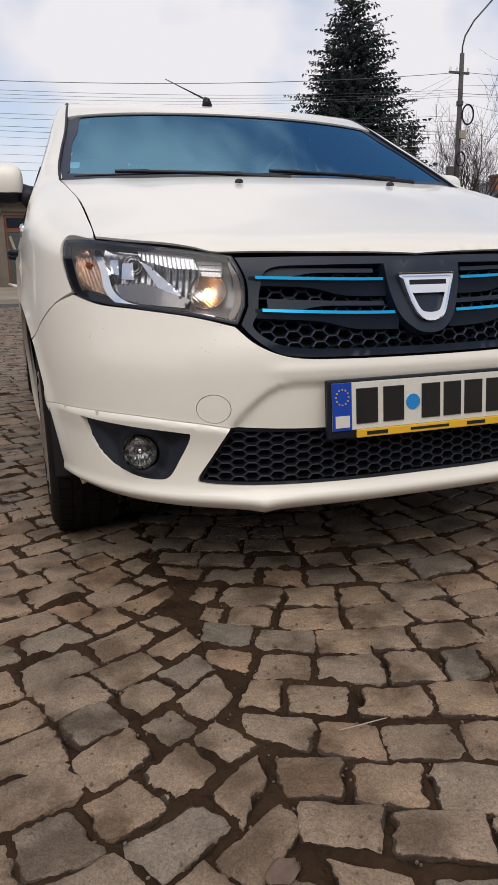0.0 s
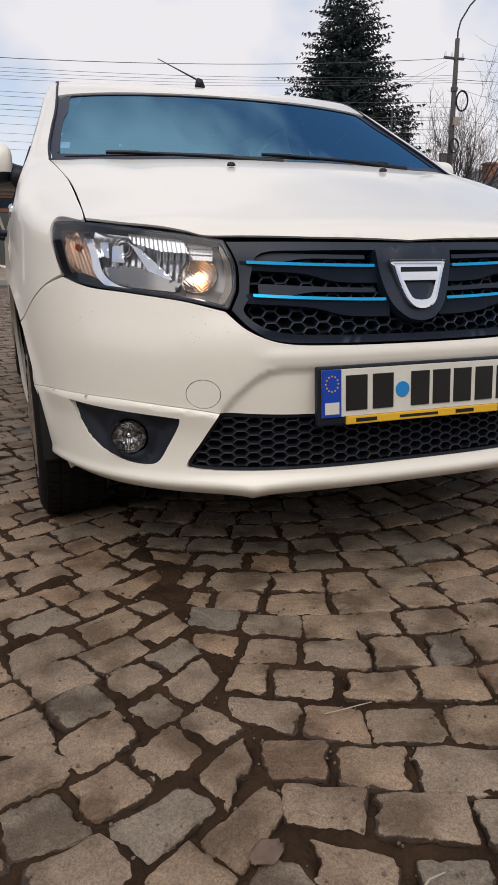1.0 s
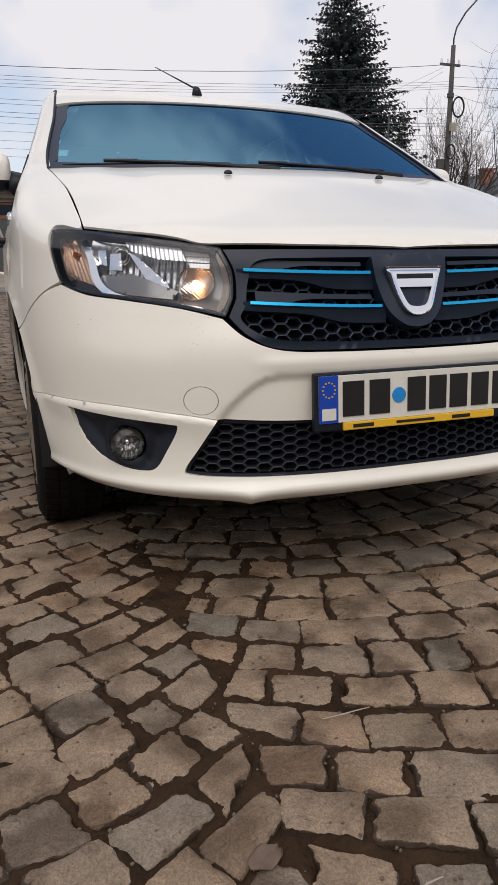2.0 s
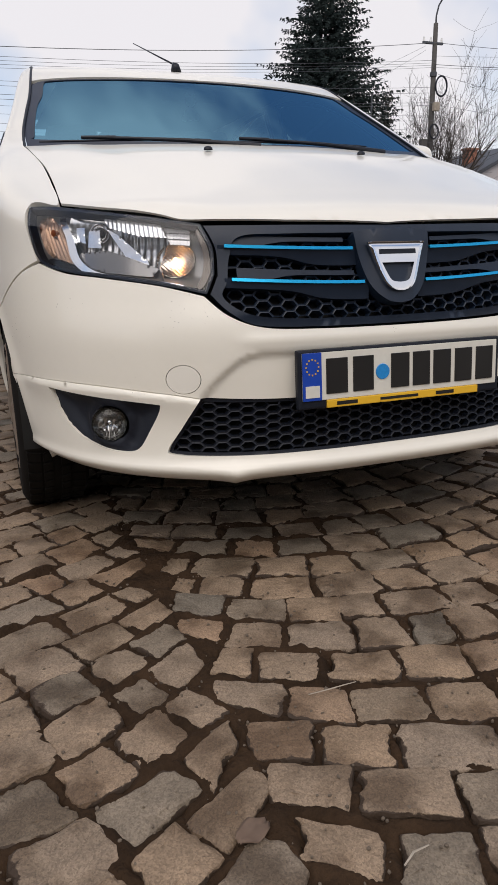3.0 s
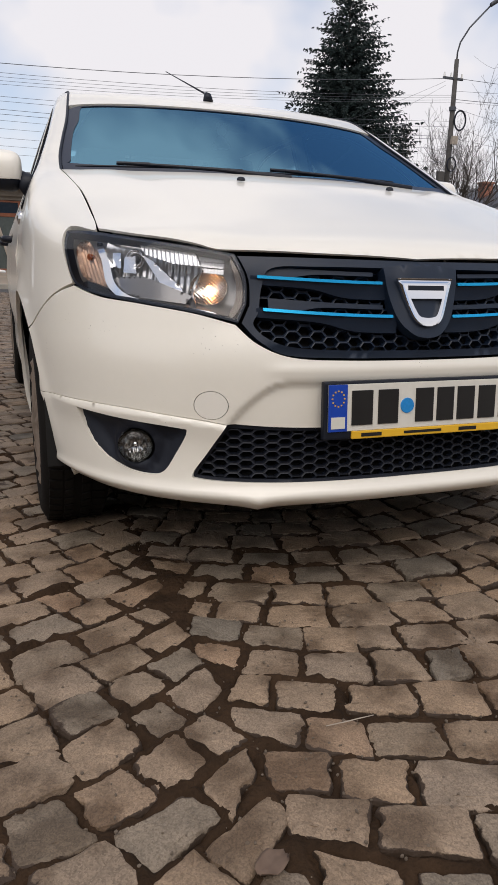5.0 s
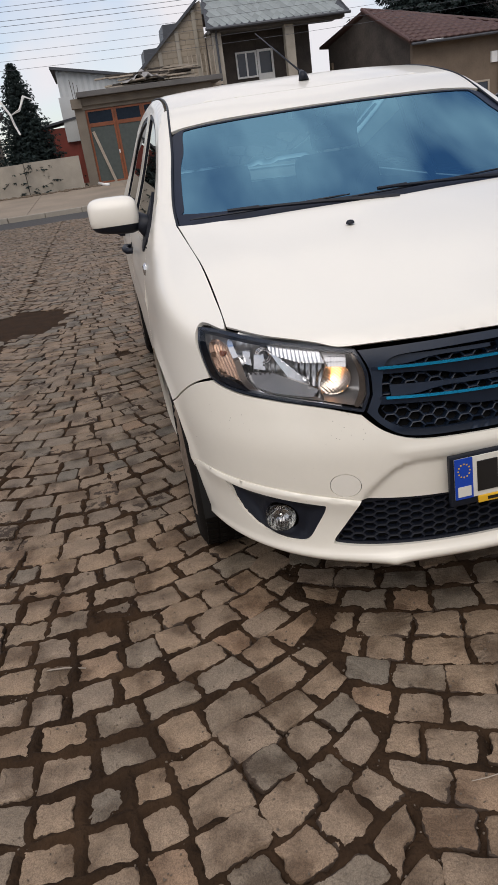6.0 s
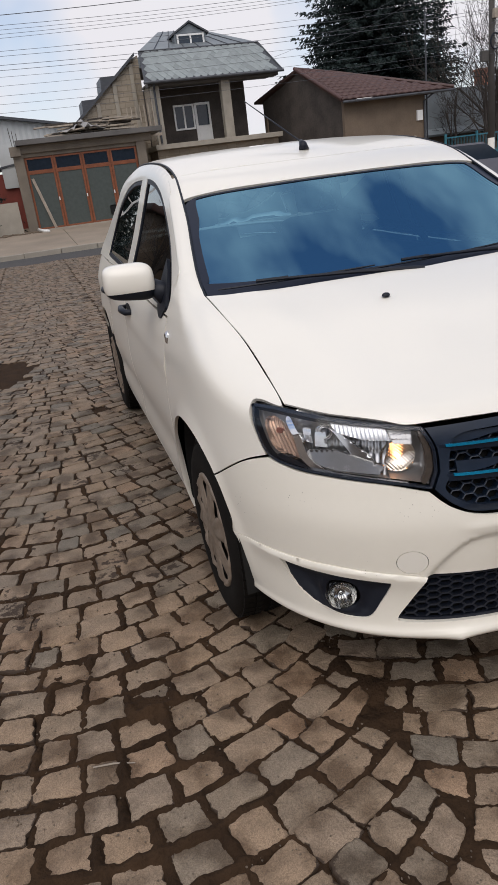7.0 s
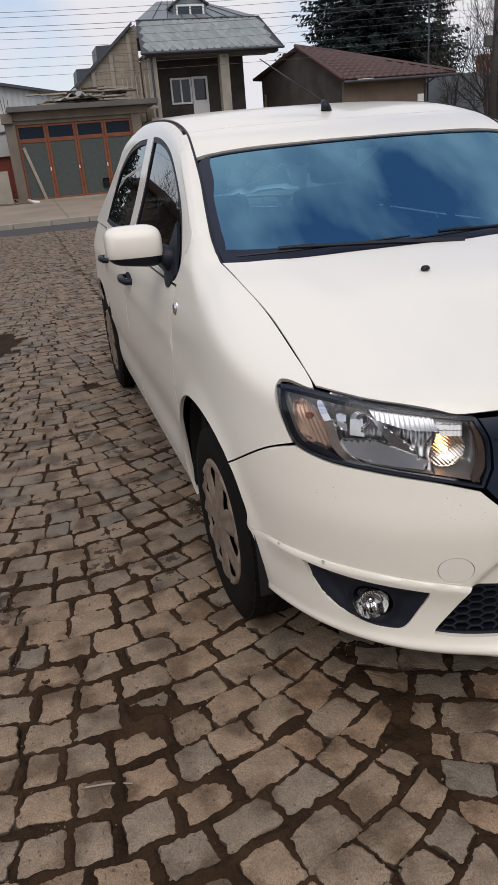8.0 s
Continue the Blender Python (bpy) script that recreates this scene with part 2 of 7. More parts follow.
    l.new(co.outputs["Position"], gr.inputs["Vector"])
    gp = n.new("ShaderNodeValToRGB")
    gp.color_ramp.elements[0].position, gp.color_ramp.elements[0].color = 0.15, (0.74, 0.73, 0.72, 1)
    gp.color_ramp.elements[1].position, gp.color_ramp.elements[1].color = 0.75, (1.15, 1.15, 1.14, 1)
    bw = n.new("ShaderNodeRGBToBW")
    l.new(gr.outputs["Color"], bw.inputs[0])
    l.new(bw.outputs[0], gp.inputs["Fac"])
    m3 = n.new("ShaderNodeMix")
    m3.data_type, m3.blend_type = "RGBA", "MULTIPLY"
    m3.inputs[0].default_value = 1.0
    l.new(m2.outputs[2], m3.inputs[6])
    l.new(gp.outputs["Color"], m3.inputs[7])
    m4 = n.new("ShaderNodeMix")
    m4.data_type = "RGBA"
    m4.inputs[7].default_value = (0.042, 0.0255, 0.0145, 1)
    l.new(mud.outputs[0], m4.inputs[0])
    l.new(m3.outputs[2], m4.inputs[6])
    l.new(m4.outputs[2], b.inputs["Base Color"])
    return m


M_STONE = stone_mat("granite_sett", False, (0.240, 0.183, 0.131))
M_STONE_FAR = stone_mat("granite_sett_field", True, (0.205, 0.160, 0.118))
M_FOOTWAY = mat("sandy_concrete", (0.27, 0.22, 0.165), 0.9, var=0.25, scale=0.8, bump=0.004, bscale=30)
M_DCONC = mat("dark_concrete", (0.12, 0.115, 0.11), 0.8, var=0.3, scale=1.5, bump=0.004, bscale=30)
M_SOIL2 = mat("earth_rubble", (0.13, 0.10, 0.072), 0.95, var=0.4, scale=4, bump=0.006, bscale=40)
M_PALEWOOD = mat("weathered_wood", (0.36, 0.31, 0.25), 0.85, var=0.3, scale=7)
M_TARP = mat("grey_tarpaulin", (0.30, 0.29, 0.28), 0.5, var=0.25, scale=5)
M_SHEET = mat("pale_corrugated_sheet", (0.50, 0.52, 0.52), 0.55, var=0.15, scale=1.2)
M_DSHEET = mat("dark_sheet_metal", (0.07, 0.075, 0.085), 0.5, metal=0.3, var=0.25, scale=3)
M_SHEETROOF = mat("grey_sheet_roof", (0.20, 0.225, 0.24), 0.45, metal=0.3, var=0.2, scale=1.5)
M_REDWALL = mat("red_painted_wall", (0.24, 0.06, 0.045), 0.85, var=0.25, scale=3)
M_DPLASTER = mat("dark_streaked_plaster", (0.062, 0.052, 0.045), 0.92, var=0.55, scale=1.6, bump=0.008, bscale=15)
M_DTILE = mat("dark_roof_felt", (0.06, 0.03, 0.025), 0.7, var=0.3, scale=4)
M_WHITEWASH = mat("whitewash", (0.62, 0.60, 0.55), 0.9, var=0.2, scale=4)
M_POLE = mat("pole_concrete", (0.075, 0.07, 0.065), 0.9, var=0.25, scale=3)
M_WIRE = mat("cable_black", (0.08, 0.085, 0.10), 0.6, var=0.2)
M_TWIG = mat("bare_twig", (0.055, 0.046, 0.04), 0.9, var=0.3, scale=5)
M_BRICK = mat("old_brick", (0.30, 0.13, 0.085), 0.9, var=0.35, scale=6, bump=0.006, bscale=15)
M_PALEWALL = mat("pale_plaster", (0.50, 0.47, 0.47), 0.9, var=0.12, scale=1.5)
M_BLUEPAINT = mat("blue_fence_paint", (0.03, 0.15, 0.20), 0.5, var=0.3, scale=3)
M_GREYCAR = mat("grey_car_paint", (0.16, 0.16, 0.19), 0.3, var=0.05, coat=0.5)
M_DRYLEAF = mat("dry_leaf", (0.15, 0.10, 0.07), 0.8, var=0.3, scale=40)


def block_mat():
    """Bare building blocks: grey-ochre courses with sunk mortar, by position."""
    m = mat("bare_blocks", (0.34, 0.29, 0.225), 0.92, var=0.25, scale=1.4, bump=0.0, bscale=40)
    n, l = m.node_tree.nodes, m.node_tree.links
    b = n["Principled BSDF"]
    src = b.inputs["Base Color"].links[0].from_socket
    co = n.new("ShaderNodeTexCoord")
    mp = n.new("ShaderNodeMapping")
    mp.inputs["Rotation"].default_value = (radians(90), 0, 0)
    br = n.new("ShaderNodeTexBrick")
    br.inputs["Scale"].default_value = 1.0
    br.inputs["Brick Width"].default_value, br.inputs["Row Height"].default_value, br.inputs["Mortar Size"].default_value = 0.42, 0.21, 0.012
    br.inputs["Color1"].default_value, br.inputs["Color2"].default_value, br.inputs["Mortar"].default_value = (1, 1, 1, 1), (0.9, 0.91, 0.92, 1), (0.8, 0.78, 0.75, 1)
    l.new(co.outputs["Object"], mp.inputs["Vector"])
    l.new(mp.outputs["Vector"], br.inputs["Vector"])
    mx = n.new("ShaderNodeMix")
    mx.data_type, mx.blend_type = "RGBA", "MULTIPLY"
    mx.inputs[0].default_value = 1.0
    l.new(src, mx.inputs[6])
    l.new(br.outputs["Color"], mx.inputs[7])
    l.new(mx.outputs[2], b.inputs["Base Color"])
    bp = n.new("ShaderNodeBump")
    bp.inputs["Distance"].default_value = 0.01
    l.new(br.outputs["Fac"], bp.inputs["Height"])
    bp.invert = True
    l.new(bp.outputs["Normal"], b.inputs["Normal"])
    return m


M_BLOCK = block_mat()


# ---- mesh helpers ----
from mathutils.geometry import delaunay_2d_cdt


def mesh_of(name, bm, material, smooth=False):
    me = bpy.data.meshes.new(name)
    bm.to_mesh(me)
    bm.free()
    me.materials.append(material)
    if smooth:
        me.polygons.foreach_set("use_smooth", [True] * len(me.polygons))
    return me


def part(name, bm, material, parent=None, label="", smooth=False):
    ob = new(name, mesh_of(name, bm, material, smooth))
    if parent is not None:
        ob.parent = parent
    if label:
        ob["label"] = label
    return ob


def empty(name, label, category, group="", kind="", at=(0, 0, 0), rz=0.0):
    ob = new(name)
    ob.matrix_basis = pose(*at, 0, 0, rz)
    return tagged(ob, label, category, group, kind)


def box(bm, x0, x1, y0, y1, z0, z1, bev=0.0, m=None):
    r = bmesh.ops.create_cube(bm, size=1.0)
    vs = r["verts"]
    for v in vs:
        v.co = Vector((x0 + (v.co.x + 0.5) * (x1 - x0), y0 + (v.co.y + 0.5) * (y1 - y0), z0 + (v.co.z + 0.5) * (z1 - z0)))
    if bev:
        es = list({e for v in vs for e in v.link_edges})
        out = bmesh.ops.bevel(bm, geom=es, offset=bev, segments=2, profile=0.6, affect="EDGES")
        vs = list({v for f in out["faces"] for v in f.verts} | {v for v in vs if v.is_valid})
    if m is not None:
        bmesh.ops.transform(bm, matrix=m, verts=vs)
    return vs


def boxed(x0, x1, y0, y1, z0, z1, bev=0.0, m=None):
    bm = bmesh.new()
    box(bm, x0, x1, y0, y1, z0, z1, bev, m)
    return bm


def tube(bm, pts, radii, sides=8, cap=True):
    """A round tube along points, with a radius at each."""
    pts = [Vector(p) for p in pts]
    if not hasattr(radii, "__len__"):
        radii = [radii] * len(pts)
    rings = []
    up = Vector((0, 0, 1))
    for i, p in enumerate(pts):
        d = (pts[min(i + 1, len(pts) - 1)] - pts[max(i - 1, 0)]).normalized()
        if abs(d.dot(up)) > 0.95:
            up = Vector((1, 0, 0)) if abs(d.x) < 0.9 else Vector((0, 1, 0))
        a = d.cross(up).normalized()
        b = d.cross(a)
        rings.append([bm.verts.new(p + radii[i] * (math.cos(k * 2 * math.pi / sides) * a + math.sin(k * 2 * math.pi / sides) * b)) for k in range(sides)])
    for r0, r1 in zip(rings, rings[1:]):
        for k in range(sides):
            bm.faces.new((r0[k], r0[(k + 1) % sides], r1[(k + 1) % sides], r1[k]))
    if cap:
        bm.faces.new(rings[0][::-1])
        bm.faces.new(rings[-1])
    return bm


def prism(pts, y0, y1):
    """A polygon in x and z, pulled from y0 to y1."""
    bm = bmesh.new()
    a = [bm.verts.new((x, y0, z)) for x, z in pts]
    b = [bm.verts.new((x, y1, z)) for x, z in pts]
    n = len(pts)
    bm.faces.new(a)
    bm.faces.new(b[::-1])
    for i in range(n):
        bm.faces.new((a[i], b[i], b[(i + 1) % n], a[(i + 1) % n]))
    bmesh.ops.recalc_face_normals(bm, faces=bm.faces)
    return bm


def lathe(profile, n=48, axis="x"):
    """Turns (radius, along) pairs round an axis."""
    bm = bmesh.new()
    rings = []
    for r, a in profile:
        ring = []
        for k in range(n):
            t = 2 * math.pi * k / n
            u, v = r * math.cos(t), r * math.sin(t)
            ring.append(bm.verts.new((a, u, v) if axis == "x" else (u, v, a) if axis == "z" else (u, a, v)))
        rings.append(ring)
    for r0, r1 in zip(rings, rings[1:]):
        for k in range(n):
            bm.faces.new((r0[k], r0[(k + 1) % n], r1[(k + 1) % n], r1[k]))
    bmesh.ops.recalc_face_normals(bm, faces=bm.faces)
    return bm


def smooth_line(pts, n=6, closed=True):
    """A Catmull-Rom line through points; a point given twice running stays a sharp corner."""
    P = [np.array(p, float) for p in pts]
    out, k = [], len(P)
    for i in range(k if closed else k - 1):
        p1, p2 = P[i], P[(i + 1) % k]
        if np.allclose(p1, p2):
            continue
        p0 = P[(i - 1) % k] if closed or i else p1
        p3 = P[(i + 2) % k] if closed or i + 2 < k else p2
        for j in range(n):
            t = j / n
            out.append(0.5 * (2 * p1 + (p2 - p0) * t + (2 * p0 - 5 * p1 + 4 * p2 - p3) * t * t + (3 * p1 - p0 - 3 * p2 + p3) * t ** 3))
    if not closed:
        out.append(P[-1])
    return np.array(out)


def inside(poly, q):
    """Which of the points q lie in a polygon."""
    x, y = q[:, 0], q[:, 1]
    res = np.zeros(len(q), bool)
    x0, y0 = poly[-1]
    for x1, y1 in poly:
        hit = ((y0 > y) != (y1 > y)) & (x < (x1 - x0) * (y - y0) / (y1 - y0 + 1e-12) + x0)
        res ^= hit
        x0, y0 = x1, y1
    return res


def edge_gap(poly, q):
    """How far the points q lie from a polygon's edge."""
    a, b = poly, np.roll(poly, -1, 0)
    d = np.full(len(q), 1e9)
    for p0, p1 in zip(a, b):
        s = p1 - p0
        t = np.clip(((q - p0) @ s) / (s @ s + 1e-12), 0, 1)
        d = np.minimum(d, np.hypot(*(q - p0 - t[:, None] * s).T))
    return d


def resample(poly, step):
    out = []
    for p0, p1 in zip(poly, np.roll(poly, -1, 0)):
        n = max(1, int(np.hypot(*(p1 - p0)) / step + 0.5))
        out += [p0 + (p1 - p0) * j / n for j in range(n)]
    return np.array(out)


def fill(outline, holes=(), step=0.025):
    """Triangles over a flat outline with holes: points, triangles and the border loops."""
    loops = [resample(outline, step)] + [resample(h, step) for h in holes]
    lo, hi = loops[0].min(0), loops[0].max(0)
    g = np.stack(np.meshgrid(np.arange(lo[0], hi[0], step), np.arange(lo[1], hi[1], step), indexing="ij"), -1).reshape(-1, 2)
    ok = inside(loops[0], g) & (edge_gap(loops[0], g) > step * 0.45)
    for h in loops[1:]:
        ok &= ~inside(h, g) & (edge_gap(h, g) > step * 0.45)
    pts = np.concatenate(loops + [g[ok]])
    edges, k, ids = [], 0, []
    for lp in loops:
        n = len(lp)
        ids.append(list(range(k, k + n)))
        edges += [(k + j, k + (j + 1) % n) for j in range(n)]
        k += n
    v, e, f, ov, oe, of = delaunay_2d_cdt([Vector(p) for p in pts], edges, [], 0, 1e-7)
    V = np.array([tuple(p) for p in v])
    T = np.array([t for t in f if len(t) == 3])
    c = V[T].mean(1)
    ok = inside(loops[0], c)
    for h in loops[1:]:
        ok &= ~inside(h, c)
    back = {}
    for i, src in enumerate(ov):
        for s in src:
            back[s] = i
    return V, T[ok], [[back[i] for i in lp] for lp in ids]


# ---- the car's skin: one smooth form that all panels are cut from ----
def table(v, pairs):
    """A smooth curve through pairs, read at v."""
    a, b = np.array([p[0] for p in pairs], float), np.array([p[1] for p in pairs], float)
    s = np.gradient(b, a)
    i = np.clip(np.searchsorted(a, v) - 1, 0, len(a) - 2)
    h = a[i + 1] - a[i]
    t = np.clip((v - a[i]) / h, 0, 1)
    return ((1 + 2 * t) * (1 - t) ** 2 * b[i] + t * (1 - t) ** 2 * h * s[i] + t * t * (3 - 2 * t) * b[i + 1] + t * t * (t - 1) * h * s[i + 1])


def smax(a, b, k):
    h = np.clip(0.5 + 0.5 * (a - b) / k, 0, 1)
    return b + (a - b) * h + k * h * (1 - h)


HALF_W = [(0.15, 0.80), (0.3, 0.838), (0.45, 0.852), (0.62, 0.862), (0.78, 0.855), (0.92, 0.838), (1.02, 0.800), (1.2, 0.728), (1.36, 0.672), (1.46, 0.635), (1.55, 0.59)]
NOSE_Y = [(0.15, 0.045), (0.225, -0.012), (0.27, -0.022), (0.31, -0.008), (0.4, 0.002), (0.5, 0.0), (0.58, 0.004), (0.66, 0.028), (0.74, 0.052), (0.82, 0.068), (0.95, 0.10), (1.1, 0.13)]
HOOD_Z = [(-0.1, 0.70), (0.05, 0.80), (0.12, 0.846), (0.2, 0.882), (0.36, 0.94), (0.65, 1.028), (0.95, 1.088), (1.3, 1.12), (3.2, 1.08), (3.8, 1.075), (4.2, 1.06), (4.4, 1.0)]
HOOD_DROP = [(0.0, 0.055), (0.15, 0.06), (0.36, 0.078), (0.65, 0.062), (0.95, 0.035), (1.3, 0.02), (4.4, 0.04)]
ROOF_Z = [(1.4, 1.365), (1.6, 1.424), (1.85, 1.482), (2.25, 1.528), (2.7, 1.532), (3.1, 1.48), (3.4, 1.39)]
YC, YR, TAIL = 0.88, 3.45, 4.33


def f_tub(p):
    x, y, z = np.abs(p[:, 0]), p[:, 1], p[:, 2]
    w = table(z, HALF_W) - 0.012 * np.clip((y - 1.0) / 3.0, 0, 1)
    nose = table(z, NOSE_Y)
    n = 2.9
    front = np.clip((YC - y) / (YC - nose), 0, 9)
    back = np.clip((y - YR) / (TAIL - YR), 0, 9)
    plan = ((x / w) ** n + front ** n + back ** n) ** (1 / n)
    g_side = (plan - 1) * 0.85
    top = table(y, HOOD_Z) - table(y, HOOD_DROP) * (x / 0.72) ** 2.4
    return smax(g_side, z - top, 0.05)


def f_cabin(p):
    x, y, z = np.abs(p[:, 0]), p[:, 1], p[:, 2]
    w = table(z, HALF_W) - 0.012 * np.clip((y - 1.0) / 3.0, 0, 1)
    g_side = x - w
    roof = z - (table(y, ROOF_Z) - 0.019 * (x / 0.6) ** 3)
    screen = (ws_y(x, z) - y) * 0.45
    rear = (y - (3.86 - (z - 1.06) * 1.75 - 0.10 * (x / 0.7) ** 2)) * 0.5
    return smax(smax(g_side, roof, 0.043), smax(screen, rear, 0.02), 0.018)


def ws_y(x, z):
    return 0.845 + (z - 1.06) * 1.93 + 0.14 * (x / 0.72) ** 2


def f_body(p):
    """Tub and cabin run together with a soft hollow between them."""
    return -smax(-f_tub(p), -smax(f_cabin(p), 0.97 - p[:, 2], 0.03), 0.02)


def cast(o, d, f, far=1.3, off=0.0):
    """Where rays from inside leave the form."""
    n = len(o)
    lo, hi = np.zeros(n), np.full(n, far)
    done = np.zeros(n, bool)
    steps = 48
    for i in range(1, steps + 1):
        t = far * i / steps
        out = f(o + d * t) > off
        hi = np.where(out & ~done, t, hi)
        lo = np.where(out & ~done, t - far / steps, lo)
        done |= out
    for _ in range(22):
        mid = 0.5 * (lo + hi)
        out = f(o + d * mid[:, None]) > off
        hi, lo = np.where(out, mid, hi), np.where(out, lo, mid)
    return o + d * (0.5 * (lo + hi))[:, None]


# ways of spreading the skin flat: each turns places into flat points and flat points into rays
def round_flat(P):
    return np.stack([np.arctan2(P[:, 0], YC - P[:, 1]) * 0.8, P[:, 2]], -1)


def round_rays(q):
    a = q[:, 0] / 0.8
    o = np.stack([0 * a, 0 * a + YC, q[:, 1]], -1)
    return o, np.stack([np.sin(a), -np.cos(a), 0 * a], -1)


def front_flat(P):
    return P[:, [0, 2]]


def front_rays(q):
    o = np.stack([q[:, 0], 0 * q[:, 0] + YC, q[:, 1]], -1)
    return o, np.tile((0.0, -1.0, 0.0), (len(q), 1))


def top_flat(P):
    return P[:, [0, 1]]


def top_rays(q):
    o = np.stack([q[:, 0], q[:, 1], 0 * q[:, 0] + 0.6], -1)
    return o, np.tile((0.0, 0.0, 1.0), (len(q), 1))


def side_flat(P):
    return P[:, [1, 2]]


def side_rays(q):
    o = np.stack([0 * q[:, 0] - 0.1, q[:, 0], q[:, 1]], -1)
    return o, np.tile((-1.0, 0.0, 0.0), (len(q), 1))


def wing_flat(P):
    return np.stack([P[:, 1], np.arctan2(P[:, 2] - 0.70, -P[:, 0] - 0.45) * 0.4], -1)


def wing_rays(q):
    a = q[:, 1] / 0.4
    o = np.stack([0 * a - 0.45, q[:, 0], 0 * a + 0.70], -1)
    return o, np.stack([-np.cos(a), 0 * a, np.sin(a)], -1)


def screen_rays(q):
    o = np.stack([q[:, 0], 0 * q[:, 0] + 2.0, q[:, 1]], -1)
    return o, np.tile((0.0, -1.0, 0.0), (len(q), 1))


FLAT = {"round": (round_flat, round_rays), "front": (front_flat, front_rays), "top": (top_flat, top_rays), "side": (side_flat, side_rays), "wing": (wing_flat, wing_rays), "screen": (front_flat, screen_rays)}


def normals(f, P):
    e = 0.002
    g = np.stack([f(P + np.eye(3)[i] * e) - f(P - np.eye(3)[i] * e) for i in range(3)], -1)
    return g / (np.linalg.norm(g, axis=1, keepdims=True) + 1e-9)


def skin(kind, outline, holes=(), step=0.025, f=f_tub, off=0.0, rim=0.012, relief=None, flip=False, n=6, gap=0.0, flat=False):
    """A panel of the skin. outline: places (x, y, z), smoothed into a line; off: out (+) or in (-) from the skin; rim: how deep its edge folds in."""
    to_flat, to_rays = FLAT[kind]
    make = (lambda o: np.array(o, float)) if flat else (lambda o: to_flat(smooth_line(o, n)))
    outer = make(outline)
    if gap:
        c = outer - outer.mean(0)
        outer = shrink(outer, gap)
    V, T, loops = fill(outer, [make(h) for h in holes], step)
    o, d = to_rays(V)
    P = cast(o, d, f)
    N = normals(f, P)
    P = P + N * off
    if relief is not None:
        P = P + N * relief(P)[:, None]
    return P, N, T, loops, rim


def shrink(poly, g):
    """Draws a polygon's edge in by g."""
    t = np.roll(poly, -1, 0) - np.roll(poly, 1, 0)
    nrm = np.stack([t[:, 1], -t[:, 0]], -1) / (np.hypot(*t.T)[:, None] + 1e-9)
    area = 0.5 * np.sum(poly[:, 0] * np.roll(poly[:, 1], -1) - poly[:, 1] * np.roll(poly[:, 0], -1))
    return poly - nrm * g * (1 if area > 0 else -1)


def skin_part(name, sk, material, parent, mirror=False, label="", thick=0.0):
    P, N, T, loops, rim = sk
    s = np.array((-1.0, 1, 1)) if mirror else np.ones(3)
    P, N = P * s, N * s
    a, b, c = P[T[:, 0]], P[T[:, 1]], P[T[:, 2]]
    turn = np.einsum("ij,ij->i", np.cross(b - a, c - a), N[T[:, 0]]) < 0
    T = np.where(turn[:, None], T[:, ::-1], T)
    bm = bmesh.new()
    vs = [bm.verts.new(p) for p in P]
    for t in T:
        try:
            bm.faces.new([vs[i] for i in t])
        except ValueError:
            pass
    if rim:
        for lp in loops:
            top = [bm.verts.new(P[i]) for i in lp]
            mid = [bm.verts.new(P[i] - N[i] * rim) for i in lp]
            for i in range(len(lp)):
                j = (i + 1) % len(lp)
                bm.faces.new((top[i], top[j], mid[j], mid[i]))
    ob = part(name, bm, material, parent, label, smooth=True)
    return ob


# ---- the car ----
car = empty("car", "white four-door saloon car parked on granite setts", "car")
ARCH_R, HUB_Y, HUB_Z, REAR_Y = 0.375, 0.83, 0.30, 3.464
BLANK = Matrix.Diagonal((-1, 1, 1, 1))


def arch(y0, a0, a1, n, x=-0.85, r=ARCH_R):
    """Points along a wheel arch, a little taller than wide, from one angle to another."""
    out = []
    for i in range(n + 1):
        a = radians(a0 + (a1 - a0) * i / n)
        c, sn = math.cos(a), math.sin(a)
        out.append((x, y0 + r * 0.975 * math.copysign(abs(c) ** 0.85, c), HUB_Z + r * 1.055 * math.copysign(abs(sn) ** 0.85, sn)))
    return out


def mirrored(pts):
    """A half outline, closed over the car's middle."""
    return pts + [(-x, y, z) for x, y, z in pts[::-1]]


def flipped(pts):
    return [(-x, y, z) for x, y, z in pts]


def on_skin(kind, q, f=f_tub, off=0.0):
    """Flat points laid on the skin, moved out by off."""
    q = np.atleast_2d(np.array(q, float))
    o, d = FLAT[kind][1](q)
    P = cast(o, d, f)
    return P + normals(f, P) * off


def turned(bm, mirror):
    """Flips a mesh to the car's other side."""
    if mirror:
        bmesh.ops.transform(bm, matrix=BLANK, verts=bm.verts)
        bmesh.ops.reverse_faces(bm, faces=bm.faces)
    return bm


